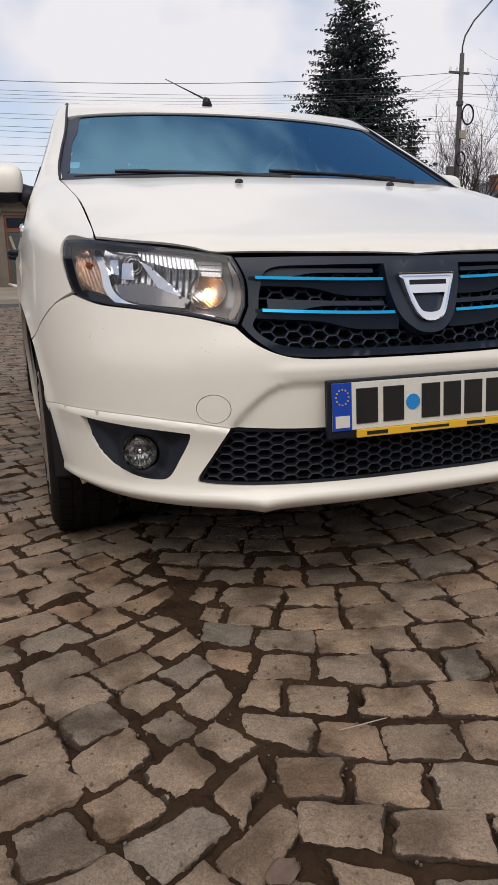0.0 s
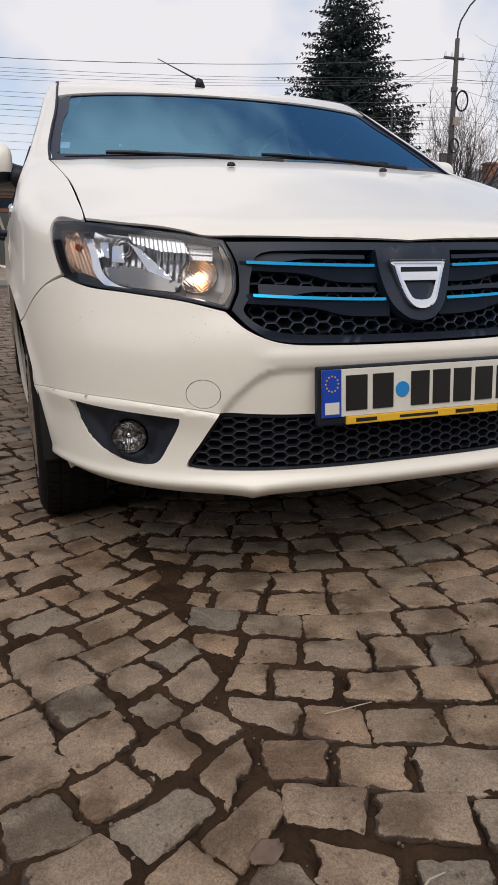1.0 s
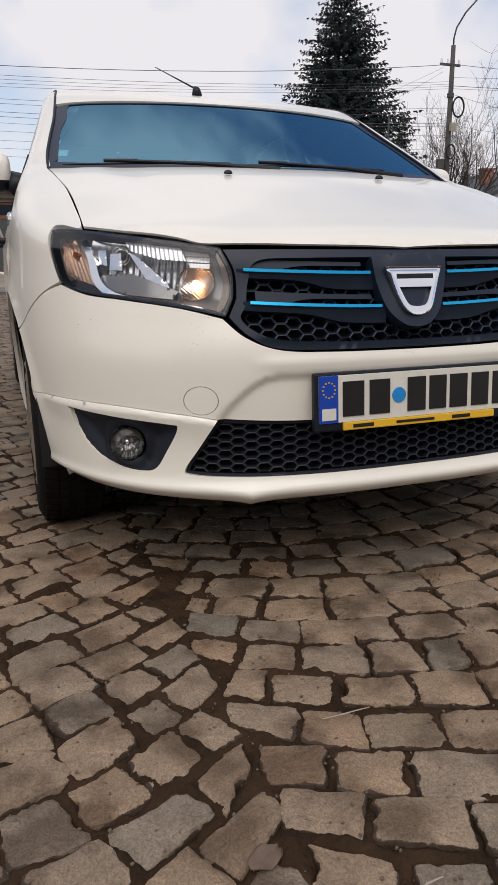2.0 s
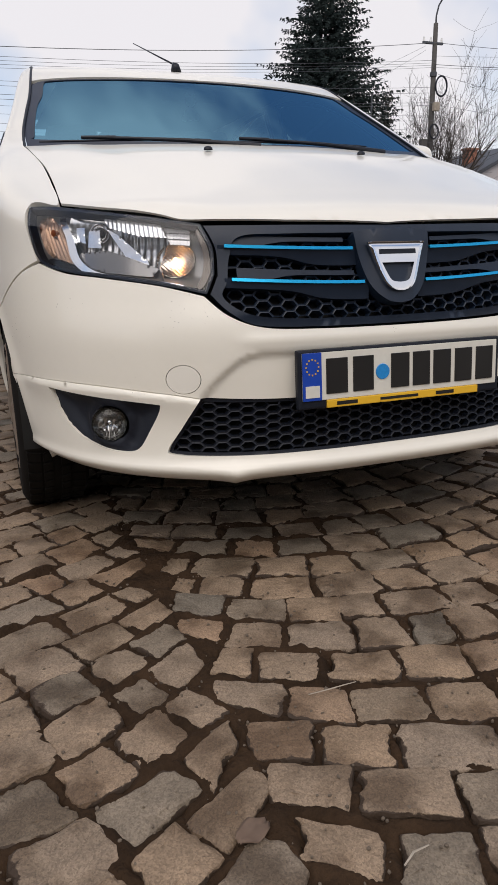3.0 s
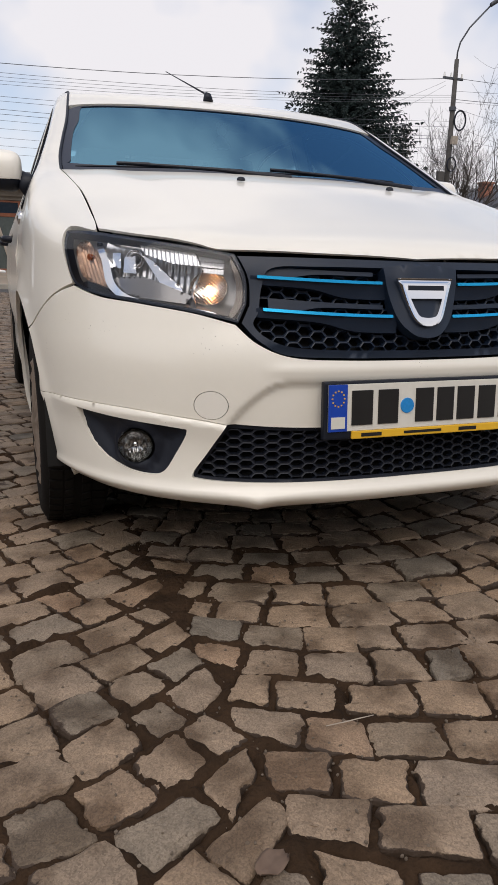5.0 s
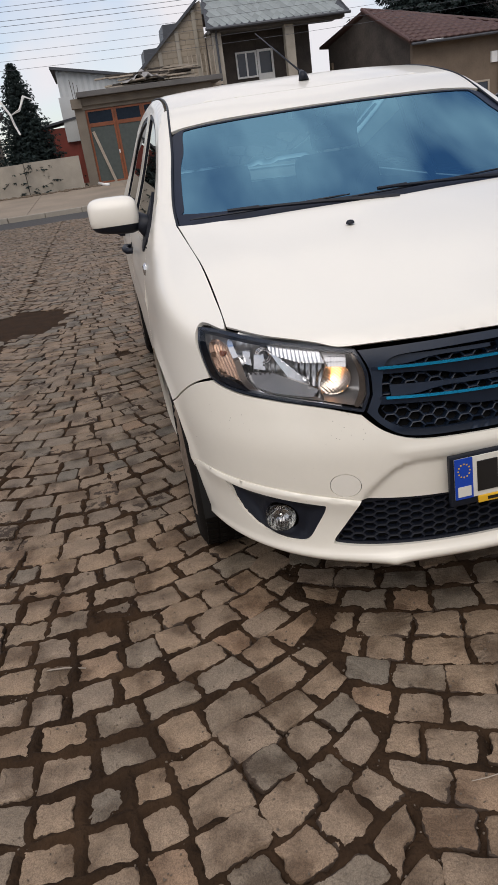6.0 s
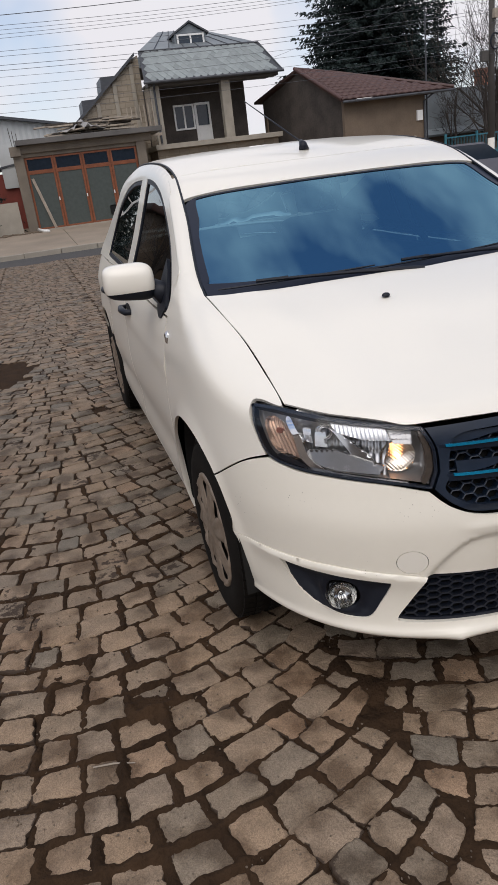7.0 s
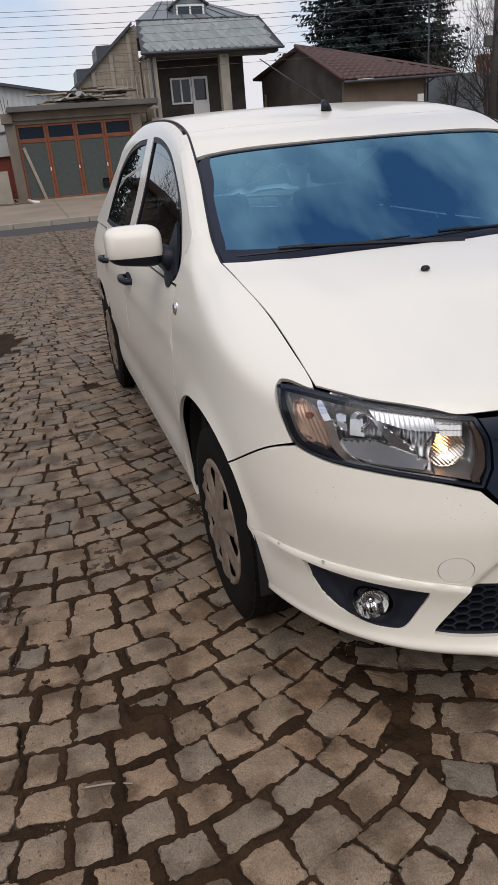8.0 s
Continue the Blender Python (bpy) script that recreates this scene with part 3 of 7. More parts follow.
def honeycomb(kind, outline, pitch_x, pitch_z, wall, depth, off, f=f_tub, margin=0.004, flat=False):
    """A moulded net of six-sided cells on the skin, inside an outline."""
    to_flat = FLAT[kind][0]
    poly = np.array(outline, float) if flat else to_flat(smooth_line(outline, 6))
    lo, hi = poly.min(0), poly.max(0)
    cx, cells = lo[0], []
    i = 0
    while cx < hi[0]:
        cz = lo[1] - (pitch_z / 2 if i % 2 else 0)
        while cz < hi[1] + pitch_z:
            cells.append((cx, cz))
            cz += pitch_z
        cx += pitch_x * 0.75
        i += 1
    cells = np.array(cells)
    keep = inside(poly, cells) & (edge_gap(poly, cells) > margin)
    cells = cells[keep]
    shape = np.array([(0.5, 0), (0.25, 0.5), (-0.25, 0.5), (-0.5, 0), (-0.25, -0.5), (0.25, -0.5)]) * (pitch_x, pitch_z)
    small = shape * (1 - 2 * wall / pitch_x, 1 - 2 * wall / pitch_z)
    n = len(cells)
    qo = (cells[:, None] + shape * 1.002).reshape(-1, 2)
    qi = (cells[:, None] + small).reshape(-1, 2)
    Po, Pi, Pb = on_skin(kind, qo, f, off - 0.001), on_skin(kind, qi, f, off), on_skin(kind, cells[:, None].repeat(6, 1).reshape(-1, 2) + np.tile(small * 0.9, (n, 1)), f, off - depth)
    bm = bmesh.new()
    vo, vi, vb = ([bm.verts.new(p) for p in q] for q in (Po, Pi, Pb))
    for c in range(n):
        for k in range(6):
            a, b = c * 6 + k, c * 6 + (k + 1) % 6
            bm.faces.new((vo[a], vi[a], vi[b], vo[b]))
            bm.faces.new((vi[a], vb[a], vb[b], vi[b]))
    bmesh.ops.recalc_face_normals(bm, faces=bm.faces)
    return bm


def disc_on(kind, centre, r, f=f_tub, n=28, squash=1.0):
    """A round flat outline about a point of the skin."""
    c = FLAT[kind][0](np.array([centre], float))[0]
    return [(c[0] + r * math.cos(t * 2 * math.pi / n), c[1] + r * squash * math.sin(t * 2 * math.pi / n)) for t in range(n)]


# --- front bumper ---
half = [(0.0, 0.0, 0.583), (-0.2, 0.0, 0.585), (-0.33, 0.02, 0.592), (-0.40, 0.05, 0.619), (-0.443, 0.08, 0.660), (-0.443, 0.08, 0.660), (-0.532, 0.113, 0.682), (-0.638, 0.184, 0.699), (-0.711, 0.26, 0.710), (-0.760, 0.33, 0.731), (-0.760, 0.33, 0.731)]
JOINT_Y, JOINT_Z = arch(HUB_Y, 131, 131, 1)[0][1:]
half += [(-0.804, 0.417, 0.699), (-0.845, JOINT_Y, JOINT_Z - 0.002), (-0.845, JOINT_Y, JOINT_Z - 0.002)]
half += [(-0.84, y, z) for _, y, z in arch(HUB_Y, 137, 190, 6)]
half += [(-0.82, 0.49, 0.228), (-0.82, 0.49, 0.228), (-0.70, 0.22, 0.245), (-0.55, 0.08, 0.246), (-0.402, 0.0, 0.233), (-0.402, 0.0, 0.233), (-0.2, -0.01, 0.247), (0.0, -0.01, 0.250)]
FOG = [(-0.772, 0.30, 0.449), (-0.772, 0.30, 0.449), (-0.66, 0.19, 0.440), (-0.556, 0.12, 0.431), (-0.539, 0.11, 0.421), (-0.562, 0.125, 0.366), (-0.583, 0.14, 0.326), (-0.612, 0.16, 0.316), (-0.66, 0.19, 0.321), (-0.712, 0.24, 0.343), (-0.75, 0.28, 0.388)]
GRILLE_LOW = [(0.0, 0.0, 0.428), (-0.3, 0.02, 0.430), (-0.466, 0.061, 0.437), (-0.466, 0.061, 0.437), (-0.50, 0.085, 0.375), (-0.524, 0.106, 0.326), (-0.508, 0.1, 0.315), (-0.4, 0.07, 0.311), (-0.2, 0.03, 0.310), (0.0, 0.03, 0.310)]
TOW = (-0.501, 0.07, 0.484)


def wing_relief(P):
    """The swell over the wheel, and the flared lip of the arch."""
    r = np.hypot((P[:, 1] - HUB_Y) / 0.975, (P[:, 2] - HUB_Z) / 1.055)
    return 0.010 * np.exp(-((r - ARCH_R) / 0.035) ** 2) * np.clip((0.9 - P[:, 2]) / 0.1, 0, 1)


def bumper_relief(P):
    """The sunk field round the number plate and the soft ridge above it."""
    x, z = np.abs(P[:, 0]), P[:, 2]
    rim_x = 0.33 + 0.135 * np.sqrt(np.clip((0.536 - z) / 0.094, 0, 1))
    field = np.clip((rim_x - x) / 0.009, 0, 1) * np.clip((0.538 - z) / 0.008, 0, 1) * np.clip((z - 0.30) / 0.05, 0, 1)
    step = 0.004 * np.exp(-((z - 0.563) / 0.012) ** 2) * np.clip((0.40 - x) / 0.05, 0, 1)
    return step - 0.011 * field + wing_relief(P)


tow_hole = disc_on("round", TOW, 0.0325)
to_round = lambda pts: round_flat(smooth_line(pts, 6))
CREASE = [(-0.466, 0.06, 0.4405), (-0.51, 0.075, 0.448), (-0.558, 0.1, 0.4545), (-0.649, 0.166, 0.464), (-0.714, 0.238, 0.466), (-0.77, 0.32, 0.4645), (-0.81, 0.42, 0.460), (-0.835, 0.512, 0.455)]
upper = half[:13] + [p for p in half[13:20] if p[2] > 0.47] + [CREASE[-1], CREASE[-1]] + CREASE[-2:0:-1] + [CREASE[0], CREASE[0], (-0.3, 0.02, 0.431), (0.0, 0.0, 0.429)]
lower = [(0.0, 0.03, 0.310), (-0.2, 0.03, 0.310), (-0.4, 0.07, 0.311), (-0.508, 0.1, 0.315), (-0.524, 0.106, 0.326), (-0.50, 0.085, 0.375), CREASE[0], CREASE[0]] + CREASE[1:] + [CREASE[-1]] + [p for p in half[13:20] if p[2] < 0.44] + half[20:]
bumper = skin_part("front_bumper", skin("round", shrink(to_round(mirrored(upper)), 0.001), [np.array(tow_hole), np.array(disc_on("round", (-TOW[0], TOW[1], TOW[2]), 0.0325))], 0.008, relief=bumper_relief, flat=True),
                   M_CHIPPED, car, label="white painted front bumper with stone chips")


def lip_relief(P):
    """The lower lip stands proud under the crease; a chamfer with a knee at each side turns its foot under."""
    knee = np.abs(np.abs(P[:, 0]) - 0.402)
    fold = 0.279 - 0.009 * np.exp(-knee / 0.05)
    foot = -0.024 * np.clip((fold - P[:, 2]) / 0.032, 0, 1.3) ** 1.15 + 0.004 * np.exp(-((P[:, 2] - fold - 0.004) / 0.010) ** 2) + 0.008 * np.exp(-knee / 0.035) * np.clip((0.30 - P[:, 2]) / 0.03, 0, 1)
    c = edge_gap(to_round(CREASE + CREASE[::-1]), round_flat(P * (np.where(P[:, :1] > 0, -1.0, 1.0) * (1, 0, 0) + (0, 1, 1))))
    return 0.0095 * np.exp(-(c / 0.045) ** 2) * np.clip(c / 0.005, 0.35, 1) * np.clip((0.50 - P[:, 1]) / 0.16, 0.12, 1) + foot + wing_relief(P) * np.clip((P[:, 2] - 0.30) / 0.15, 0, 1)


skin_part("bumper_lip", skin("round", shrink(to_round(mirrored(lower)), 0.0005), [to_round(FOG), to_round(flipped(FOG))], 0.0075, relief=lip_relief, flat=True, rim=0.016), M_CHIPPED, bumper, label="white lower bumper lip")
for cap in (TOW, (-TOW[0], TOW[1], TOW[2])):
    skin_part("tow_cap", skin("round", disc_on("round", cap, 0.0312), (), 0.02, off=-0.0005, flat=True), M_PAINT, bumper)
# sheet behind the bumper, coloured as the shade in its openings
skin_part("bumper_gap_shade", skin("round", mirrored([(0, 0, 0.60), (-0.4, 0.05, 0.60), (-0.70, 0.3, 0.61), (-0.70, 0.3, 0.61), (-0.80, 0.48, 0.58), (-0.80, 0.48, 0.27), (-0.80, 0.48, 0.27), (-0.5, 0.1, 0.26), (0, 0, 0.26)]), (), 0.05, off=-0.06, rim=0.0), M_DARK, bumper)
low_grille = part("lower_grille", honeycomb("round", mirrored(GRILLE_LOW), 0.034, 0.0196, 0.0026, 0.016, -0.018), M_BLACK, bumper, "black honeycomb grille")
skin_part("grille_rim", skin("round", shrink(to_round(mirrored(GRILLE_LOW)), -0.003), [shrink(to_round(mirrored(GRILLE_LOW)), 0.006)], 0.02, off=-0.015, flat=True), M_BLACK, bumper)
# near-black sheet that paints the depth behind the net
skin_part("grille_gap_shade", skin("round", mirrored(GRILLE_LOW), (), 0.03, off=-0.045, rim=0.0), M_DARK, bumper)


def fog_light(mirror):
    c = (-0.651, 0.172, 0.379)
    hole = disc_on("round", c, 0.040)

    def dish(P):
        x = np.abs(P[:, 0])
        r = np.hypot((x - 0.651) * 1.2, P[:, 2] - 0.379)
        return -0.004 - 0.016 * np.clip((edge_gap(to_round(FOG), round_flat(P * (1, 1, 1)))) / 0.03, 0, 1) + 0.014 * np.exp(-((r - 0.046) / 0.010) ** 2)
    bez = skin_part("fog_lamp_surround", skin("round", shrink(to_round(FOG), -0.004), [np.array(hole)], 0.010, relief=dish, flat=True), M_BLACK, car, mirror, "matt black plastic fog lamp surround")
    P = on_skin("round", round_flat(np.array([c])), off=0.0)[0]
    s = -1 if mirror else 1
    m = Matrix.Translation((P[0] * s, P[1], P[2])) @ pose(0, 0, 0, 0, 0, -12 * s)
    bm = lathe([(0.0, 0.030), (0.008, 0.0295), (0.016, 0.027), (0.024, 0.022), (0.029, 0.017), (0.033, 0.010), (0.037, 0.002), (0.039, -0.006)], 64, "y")
    for v in bm.verts:
        v.co.y += 0.0035 * abs(math.sin(v.co.x * math.pi / 0.011)) * (v.co.y > 0.0)
    bmesh.ops.transform(bm, matrix=m, verts=bm.verts)
    lamp = part("fog_lamp", bm, M_FOGMIRROR, bez, "round clear fog lamp", smooth=True)
    bm = lathe([(0.0, -0.012), (0.020, -0.010), (0.034, -0.002), (0.0395, 0.006), (0.0405, 0.012)], 32, "y")
    bmesh.ops.transform(bm, matrix=m, verts=bm.verts)
    part("lens", bm, M_LENS, lamp, smooth=True)
    bm = tube(bmesh.new(), [(0, 0.03, 0), (0, 0.006, 0)], [0.007, 0.006], 12)
    bmesh.ops.transform(bm, matrix=m, verts=bm.verts)
    part("bulb", bm, M_CHROME, lamp, smooth=True)


# --- hood ---
hood = [(0.0, 0.077, 0.8), (-0.25, 0.09, 0.8), (-0.44, 0.122, 0.82), (-0.515, 0.157, 0.85), (-0.62, 0.236, 0.85), (-0.698, 0.338, 0.86), (-0.698, 0.338, 0.86), (-0.694, 0.48, 0.9), (-0.696, 0.645, 0.95), (-0.708, 0.8, 1.0), (-0.7165, 0.966, 1.05), (-0.7165, 0.966, 1.05),
        (-0.573, 0.897, 1.05), (-0.294, 0.838, 1.05), (0.0, 0.808, 1.05)]


def hood_relief(P):
    """Two soft ridges that run back from the grille's ends."""
    x, y = np.abs(P[:, 0]), P[:, 1]
    ridge = 0.40 + 0.16 * np.clip((y - 0.1) / 0.8, 0, 1)
    return 0.004 * np.tanh((x - ridge) / 0.05) * np.clip((0.66 - x) / 0.1, 0, 1) * np.clip((y - 0.1) / 0.1, 0, 1)


hood_ob = skin_part("hood", skin("top", shrink(top_flat(smooth_line(mirrored(hood), 6)), 0.0012), (), 0.018, relief=hood_relief, flat=True, rim=0.006), M_PAINT, car, label="white painted hood")
for sx in (-0.245, 0.245):
    P = on_skin("top", [(sx, 0.640)], off=0.0)[0]
    bm = lathe([(0.013, 0.0), (0.012, 0.005), (0.008, 0.009), (0.0, 0.0105)], 16, "z")
    bmesh.ops.transform(bm, matrix=Matrix.Translation(P) @ Matrix.Diagonal((1.0, 0.8, 1, 1)), verts=bm.verts)
    part("washer_nozzle", bm, M_BLACK, hood_ob, smooth=True)

# --- wings, doors, quarters, sills ---
# the seam of screen pillar and roof rail
edge_xy = smooth_line([(-0.716, 0.965), (-0.713, 1.03), (-0.704, 1.11), (-0.680, 1.24), (-0.653, 1.375), (-0.625, 1.57), (-0.606, 1.72), (-0.595, 1.88), (-0.590, 2.1), (-0.589, 2.4), (-0.585, 2.7), (-0.575, 2.95), (-0.565, 3.1)], 4, False)
rail = on_skin("top", edge_xy, f_cabin)
WING = [(-0.704, 0.352, 0.862), (-0.735, 0.398, 0.862), (-0.757, 0.408, 0.855), (-0.779, 0.375, 0.80), (-0.762, 0.335, 0.736), (-0.762, 0.335, 0.736), (-0.804, 0.418, 0.7015), (-0.845, JOINT_Y + 0.001, JOINT_Z + 0.001), (-0.845, JOINT_Y + 0.001, JOINT_Z + 0.001)]
WING += arch(HUB_Y, 124, -4, 12)
WING += [(-0.84, 1.194, 0.20), (-0.84, 1.194, 0.20), (-0.84, 1.20, 0.20), (-0.84, 1.20, 0.20), (-0.85, 1.19, 0.5), (-0.84, 1.175, 0.8), (-0.835, 1.165, 0.95), (-0.785, 1.152, 1.06), (-0.755, 1.140, 1.108), (-0.722, 1.114, 1.126), (-0.722, 1.114, 1.126)]
WING += [tuple(p + np.array((-0.003, 0, 0))) for p in rail[6:2:-2]]
hood_side = on_skin("top", [(-0.7185, 0.968), (-0.7085, 0.8), (-0.698, 0.645), (-0.6965, 0.48), (-0.702, 0.338)])
WING = [tuple(hood_side[4])] + WING[1:] + [tuple(hood_side[0])] + [tuple(p) for p in hood_side[:4]]


DOOR_F = [(-1, 1.170, 0.96), (-1, 1.180, 0.8), (-1, 1.195, 0.5), (-1, 1.205, 0.25), (-1, 1.205, 0.25), (-1, 2.24, 0.25), (-1, 2.24, 0.25), (-1, 2.26, 0.6), (-1, 2.27, 0.985), (-1, 2.27, 0.985), (-1, 1.6, 0.975), (-1, 1.20, 0.972), (-1, 1.172, 0.972), (-1, 1.172, 0.972)]
DOOR_R = [(-1, 2.247, 0.25), (-1, 2.247, 0.25), (-1, 2.267, 0.6), (-1, 2.277, 0.985), (-1, 2.277, 0.985), (-1, 2.7, 1.0), (-1, 3.02, 1.01), (-1, 3.02, 1.01), (-1, 3.02, 0.8), (-1, 3.05, 0.60), (-1, 3.09, 0.53), (-1, 3.09, 0.53)]
DOOR_R += [(-1, y, z) for _, y, z in arch(REAR_Y, 150, 180, 4, r=ARCH_R + 0.01)] + [(-1, 3.08, 0.25), (-1, 3.08, 0.25)]
QUARTER = [(-1, 3.027, 1.01), (-1, 3.027, 1.01), (-1, 3.027, 0.8), (-1, 3.06, 0.62)] + [(-1, y, z) for _, y, z in arch(REAR_Y, 140, 8, 10)] + [(-1, 3.84, 0.25), (-1, 3.84, 0.25), (-1, 4.0, 0.25), (-1, 4.0, 0.25), (-1, 4.02, 0.7), (-1, 4.0, 0.98), (-1, 3.9, 1.02), (-1, 3.5, 1.02)]
SILL = [(-1, 1.20, 0.19), (-1, 1.20, 0.19), (-1, 1.20, 0.245), (-1, 1.20, 0.245), (-1, 2.2, 0.245), (-1, 3.10, 0.245), (-1, 3.10, 0.245), (-1, 3.10, 0.19), (-1, 3.10, 0.19), (-1, 2.2, 0.19)]


def door_relief(P):
    """The shoulder crease and the hollow above the sill."""
    z, y = P[:, 2], P[:, 1]
    crease = 0.80 + 0.03 * (y - 1.2)
    return 0.006 * np.exp(-((z - crease) / 0.03) ** 2) - 0.012 * np.exp(-((z - 0.42) / 0.09) ** 2) * np.clip((y - 1.18) / 0.2, 0, 1)


def handle(y, mirror, parent):
    P = on_skin("side", [(y, 0.872)], off=0.004)[0]
    bm = bmesh.new()
    tube(bm, [(P[0] + 0.012, y - 0.10, P[2]), (P[0] - 0.022, y - 0.08, P[2] + 0.002), (P[0] - 0.030, y, P[2] + 0.003), (P[0] - 0.022, y + 0.08, P[2] + 0.002), (P[0] + 0.012, y + 0.10, P[2])], [0.012, 0.015, 0.016, 0.015, 0.012], 10)
    part("door_handle", turned(bm, mirror), M_BLACK, parent, "black plastic door handle", smooth=True)
    # flat dark oval on the door that paints the shade of the handle's hollow
    sk = skin("side", [(y + 0.105 * math.cos(t * math.pi / 10), 0.868 + 0.034 * math.sin(t * math.pi / 10)) for t in range(20)], (), 0.02, off=0.0015, rim=0.0, flat=True)
    skin_part("handle_hollow_shade", sk, M_DARK, parent, mirror)


def sides(mirror):
    wing_ob = skin_part("front_wing", skin("wing", WING, (), 0.018, f=f_body, gap=0.001, relief=wing_relief), M_PAINT, car, mirror)
    d1 = skin_part("front_door", skin("side", DOOR_F, (), 0.03, gap=0.002, relief=door_relief), M_PAINT, car, mirror)
    d2 = skin_part("rear_door", skin("side", DOOR_R, (), 0.03, gap=0.002, relief=door_relief), M_PAINT, car, mirror)
    skin_part("rear_quarter", skin("side", QUARTER, (), 0.03, gap=0.002, relief=door_relief), M_PAINT, car, mirror)
    skin_part("sill", skin("side", SILL, (), 0.04), M_PAINT, car, mirror)
    handle(2.12, mirror, d1)
    handle(2.95, mirror, d2)
    P = on_skin("side", [(1.115, 0.915)], off=0.0)[0]
    bm = lathe([(0.0, -0.010), (0.012, -0.009), (0.019, -0.004), (0.022, 0.004)], 20, "x")
    bmesh.ops.transform(bm, matrix=Matrix.Translation(P) @ Matrix.Diagonal((1, 0.8, 1.15, 1)), verts=bm.verts)
    part("side_repeater", turned(bm, mirror), M_REFLECT, wing_ob, "small clear side indicator", smooth=True)
    # inner faces that close the wheel wells and the doors, their shade coloured in near-black
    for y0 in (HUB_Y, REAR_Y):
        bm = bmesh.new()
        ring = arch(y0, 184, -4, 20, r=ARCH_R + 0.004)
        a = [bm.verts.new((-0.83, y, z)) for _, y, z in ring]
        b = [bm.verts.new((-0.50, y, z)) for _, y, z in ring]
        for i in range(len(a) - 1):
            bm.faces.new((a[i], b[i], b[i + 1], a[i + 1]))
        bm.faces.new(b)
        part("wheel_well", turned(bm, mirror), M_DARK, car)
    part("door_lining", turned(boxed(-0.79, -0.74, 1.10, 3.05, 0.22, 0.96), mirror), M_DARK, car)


for mirror in (False, True):
    sides(mirror)
    fog_light(mirror)

# --- greenhouse ---
edge_z = np.linspace(1.132, 1.375, 7)
edge_x = table(edge_z, HALF_W)
frame_line = [(-x, ws_y(x, z) + 0.018, z) for x, z in zip(edge_x, edge_z)]
frame_line += [tuple(p + np.array((0, 0.001, -0.003))) for p in rail if p[1] > 1.64][::2]
back_z = np.linspace(1.36, 1.08, 5)
back_x = table(back_z, HALF_W)
frame_line += [(-x, 3.86 - (z - 1.06) * 1.75 - 0.10 * (x / 0.7) ** 2 - 0.05, z) for x, z in zip(back_x, back_z)]
frame_line += [(-0.8, 3.70, 1.025), (-0.8, 3.70, 1.025), (-0.8, 3.0, 1.016), (-0.8, 2.13, 0.991), (-0.8, 1.6, 0.979), (-0.8, 1.172, 0.977), (-0.8, 1.172, 0.977), (-0.8, 1.159, 1.06), (-0.755, 1.147, 1.110)]
WIN_F = [(-1, 1.19, 1.03), (-1, 1.23, 1.085), (-1, 1.37, 1.19), (-1, 1.56, 1.29), (-1, 1.74, 1.366), (-1, 1.92, 1.412), (-1, 2.08, 1.434), (-1, 2.20, 1.440), (-1, 2.20, 1.440), (-1, 2.215, 1.2), (-1, 2.225, 1.012), (-1, 2.225, 1.012), (-1, 1.6, 0.998), (-1, 1.30, 0.985), (-1, 1.22, 0.985)]
WIN_R = [(-1, 2.37, 1.020), (-1, 2.37, 1.020), (-1, 2.36, 1.2), (-1, 2.35, 1.440), (-1, 2.35, 1.440), (-1, 2.6, 1.436), (-1, 2.85, 1.402), (-1, 3.06, 1.32), (-1, 3.18, 1.20), (-1, 3.22, 1.07), (-1, 3.18, 1.045), (-1, 2.7, 1.030)]


def greenhouse(mirror):
    to_side = lambda pts: side_flat(smooth_line(pts, 6))
    fr = skin_part("window_frame", skin("side", shrink(to_side(frame_line), 0.001), [to_side(WIN_F), to_side(WIN_R)], 0.016, f=f_cabin, flat=True, rim=0.015), M_PAINT, car, mirror, "white body side round the windows")
    for line in (WIN_F, WIN_R):
        skin_part("window_seal", skin("side", shrink(to_side(line), -0.002), [shrink(to_side(line), 0.020)], 0.025, f=f_cabin, off=-0.003, flat=True), M_BLACK, fr, mirror)
        pane = skin_part("side_window", skin("side", shrink(to_side(line), 0.012), (), 0.06, f=f_cabin, off=-0.009, rim=0.0, flat=True), M_SIDEGLASS, fr, mirror)


def to_skin(P, f, off):
    """Draws points near the skin onto it."""
    for _ in range(8):
        e = 0.002
        g = np.stack([(f(P + np.eye(3)[i] * e) - f(P - np.eye(3)[i] * e)) / (2 * e) for i in range(3)], -1)
        P = P - g * (f(P) / (np.sum(g * g, 1) + 1e-9))[:, None]
    return P + normals(f, P) * off


def screen_pillar(mirror):
    """The white face between the screen's seam and the body side."""
    rows = [p for p in rail if 1.05 < p[1] < 1.70]
    z = np.array([p[2] for p in rows])
    w = table(z, HALF_W)
    out = np.stack([-w, ws_y(w, z) + 0.045, z - 0.006], -1)
    out[:, 0] = np.where(z > 1.36, np.array([p[0] for p in rows]) - 0.035, out[:, 0])
    out[:, 1] = np.where(z > 1.36, np.array([p[1] for p in rows]) + 0.02, out[:, 1])
    bm = bmesh.new()
    grid = []
    for k in range(9):
        u = k / 8
        P = np.array(rows) * (1 - u) + out * u
        grid.append([bm.verts.new(p) for p in to_skin(P, f_cabin, np.where(np.array([p[1] for p in rows]) < 1.118, -0.0025, 0.0008 - 0.003 * (u > 0.9))[:, None])])
    for a, b in zip(grid, grid[1:]):
        for i in range(len(rows) - 1):
            bm.faces.new((a[i], a[i + 1], b[i + 1], b[i]))
    bmesh.ops.recalc_face_normals(bm, faces=bm.faces)
    part("screen_pillar", turned(bm, mirror), M_PAINT, car, smooth=True)


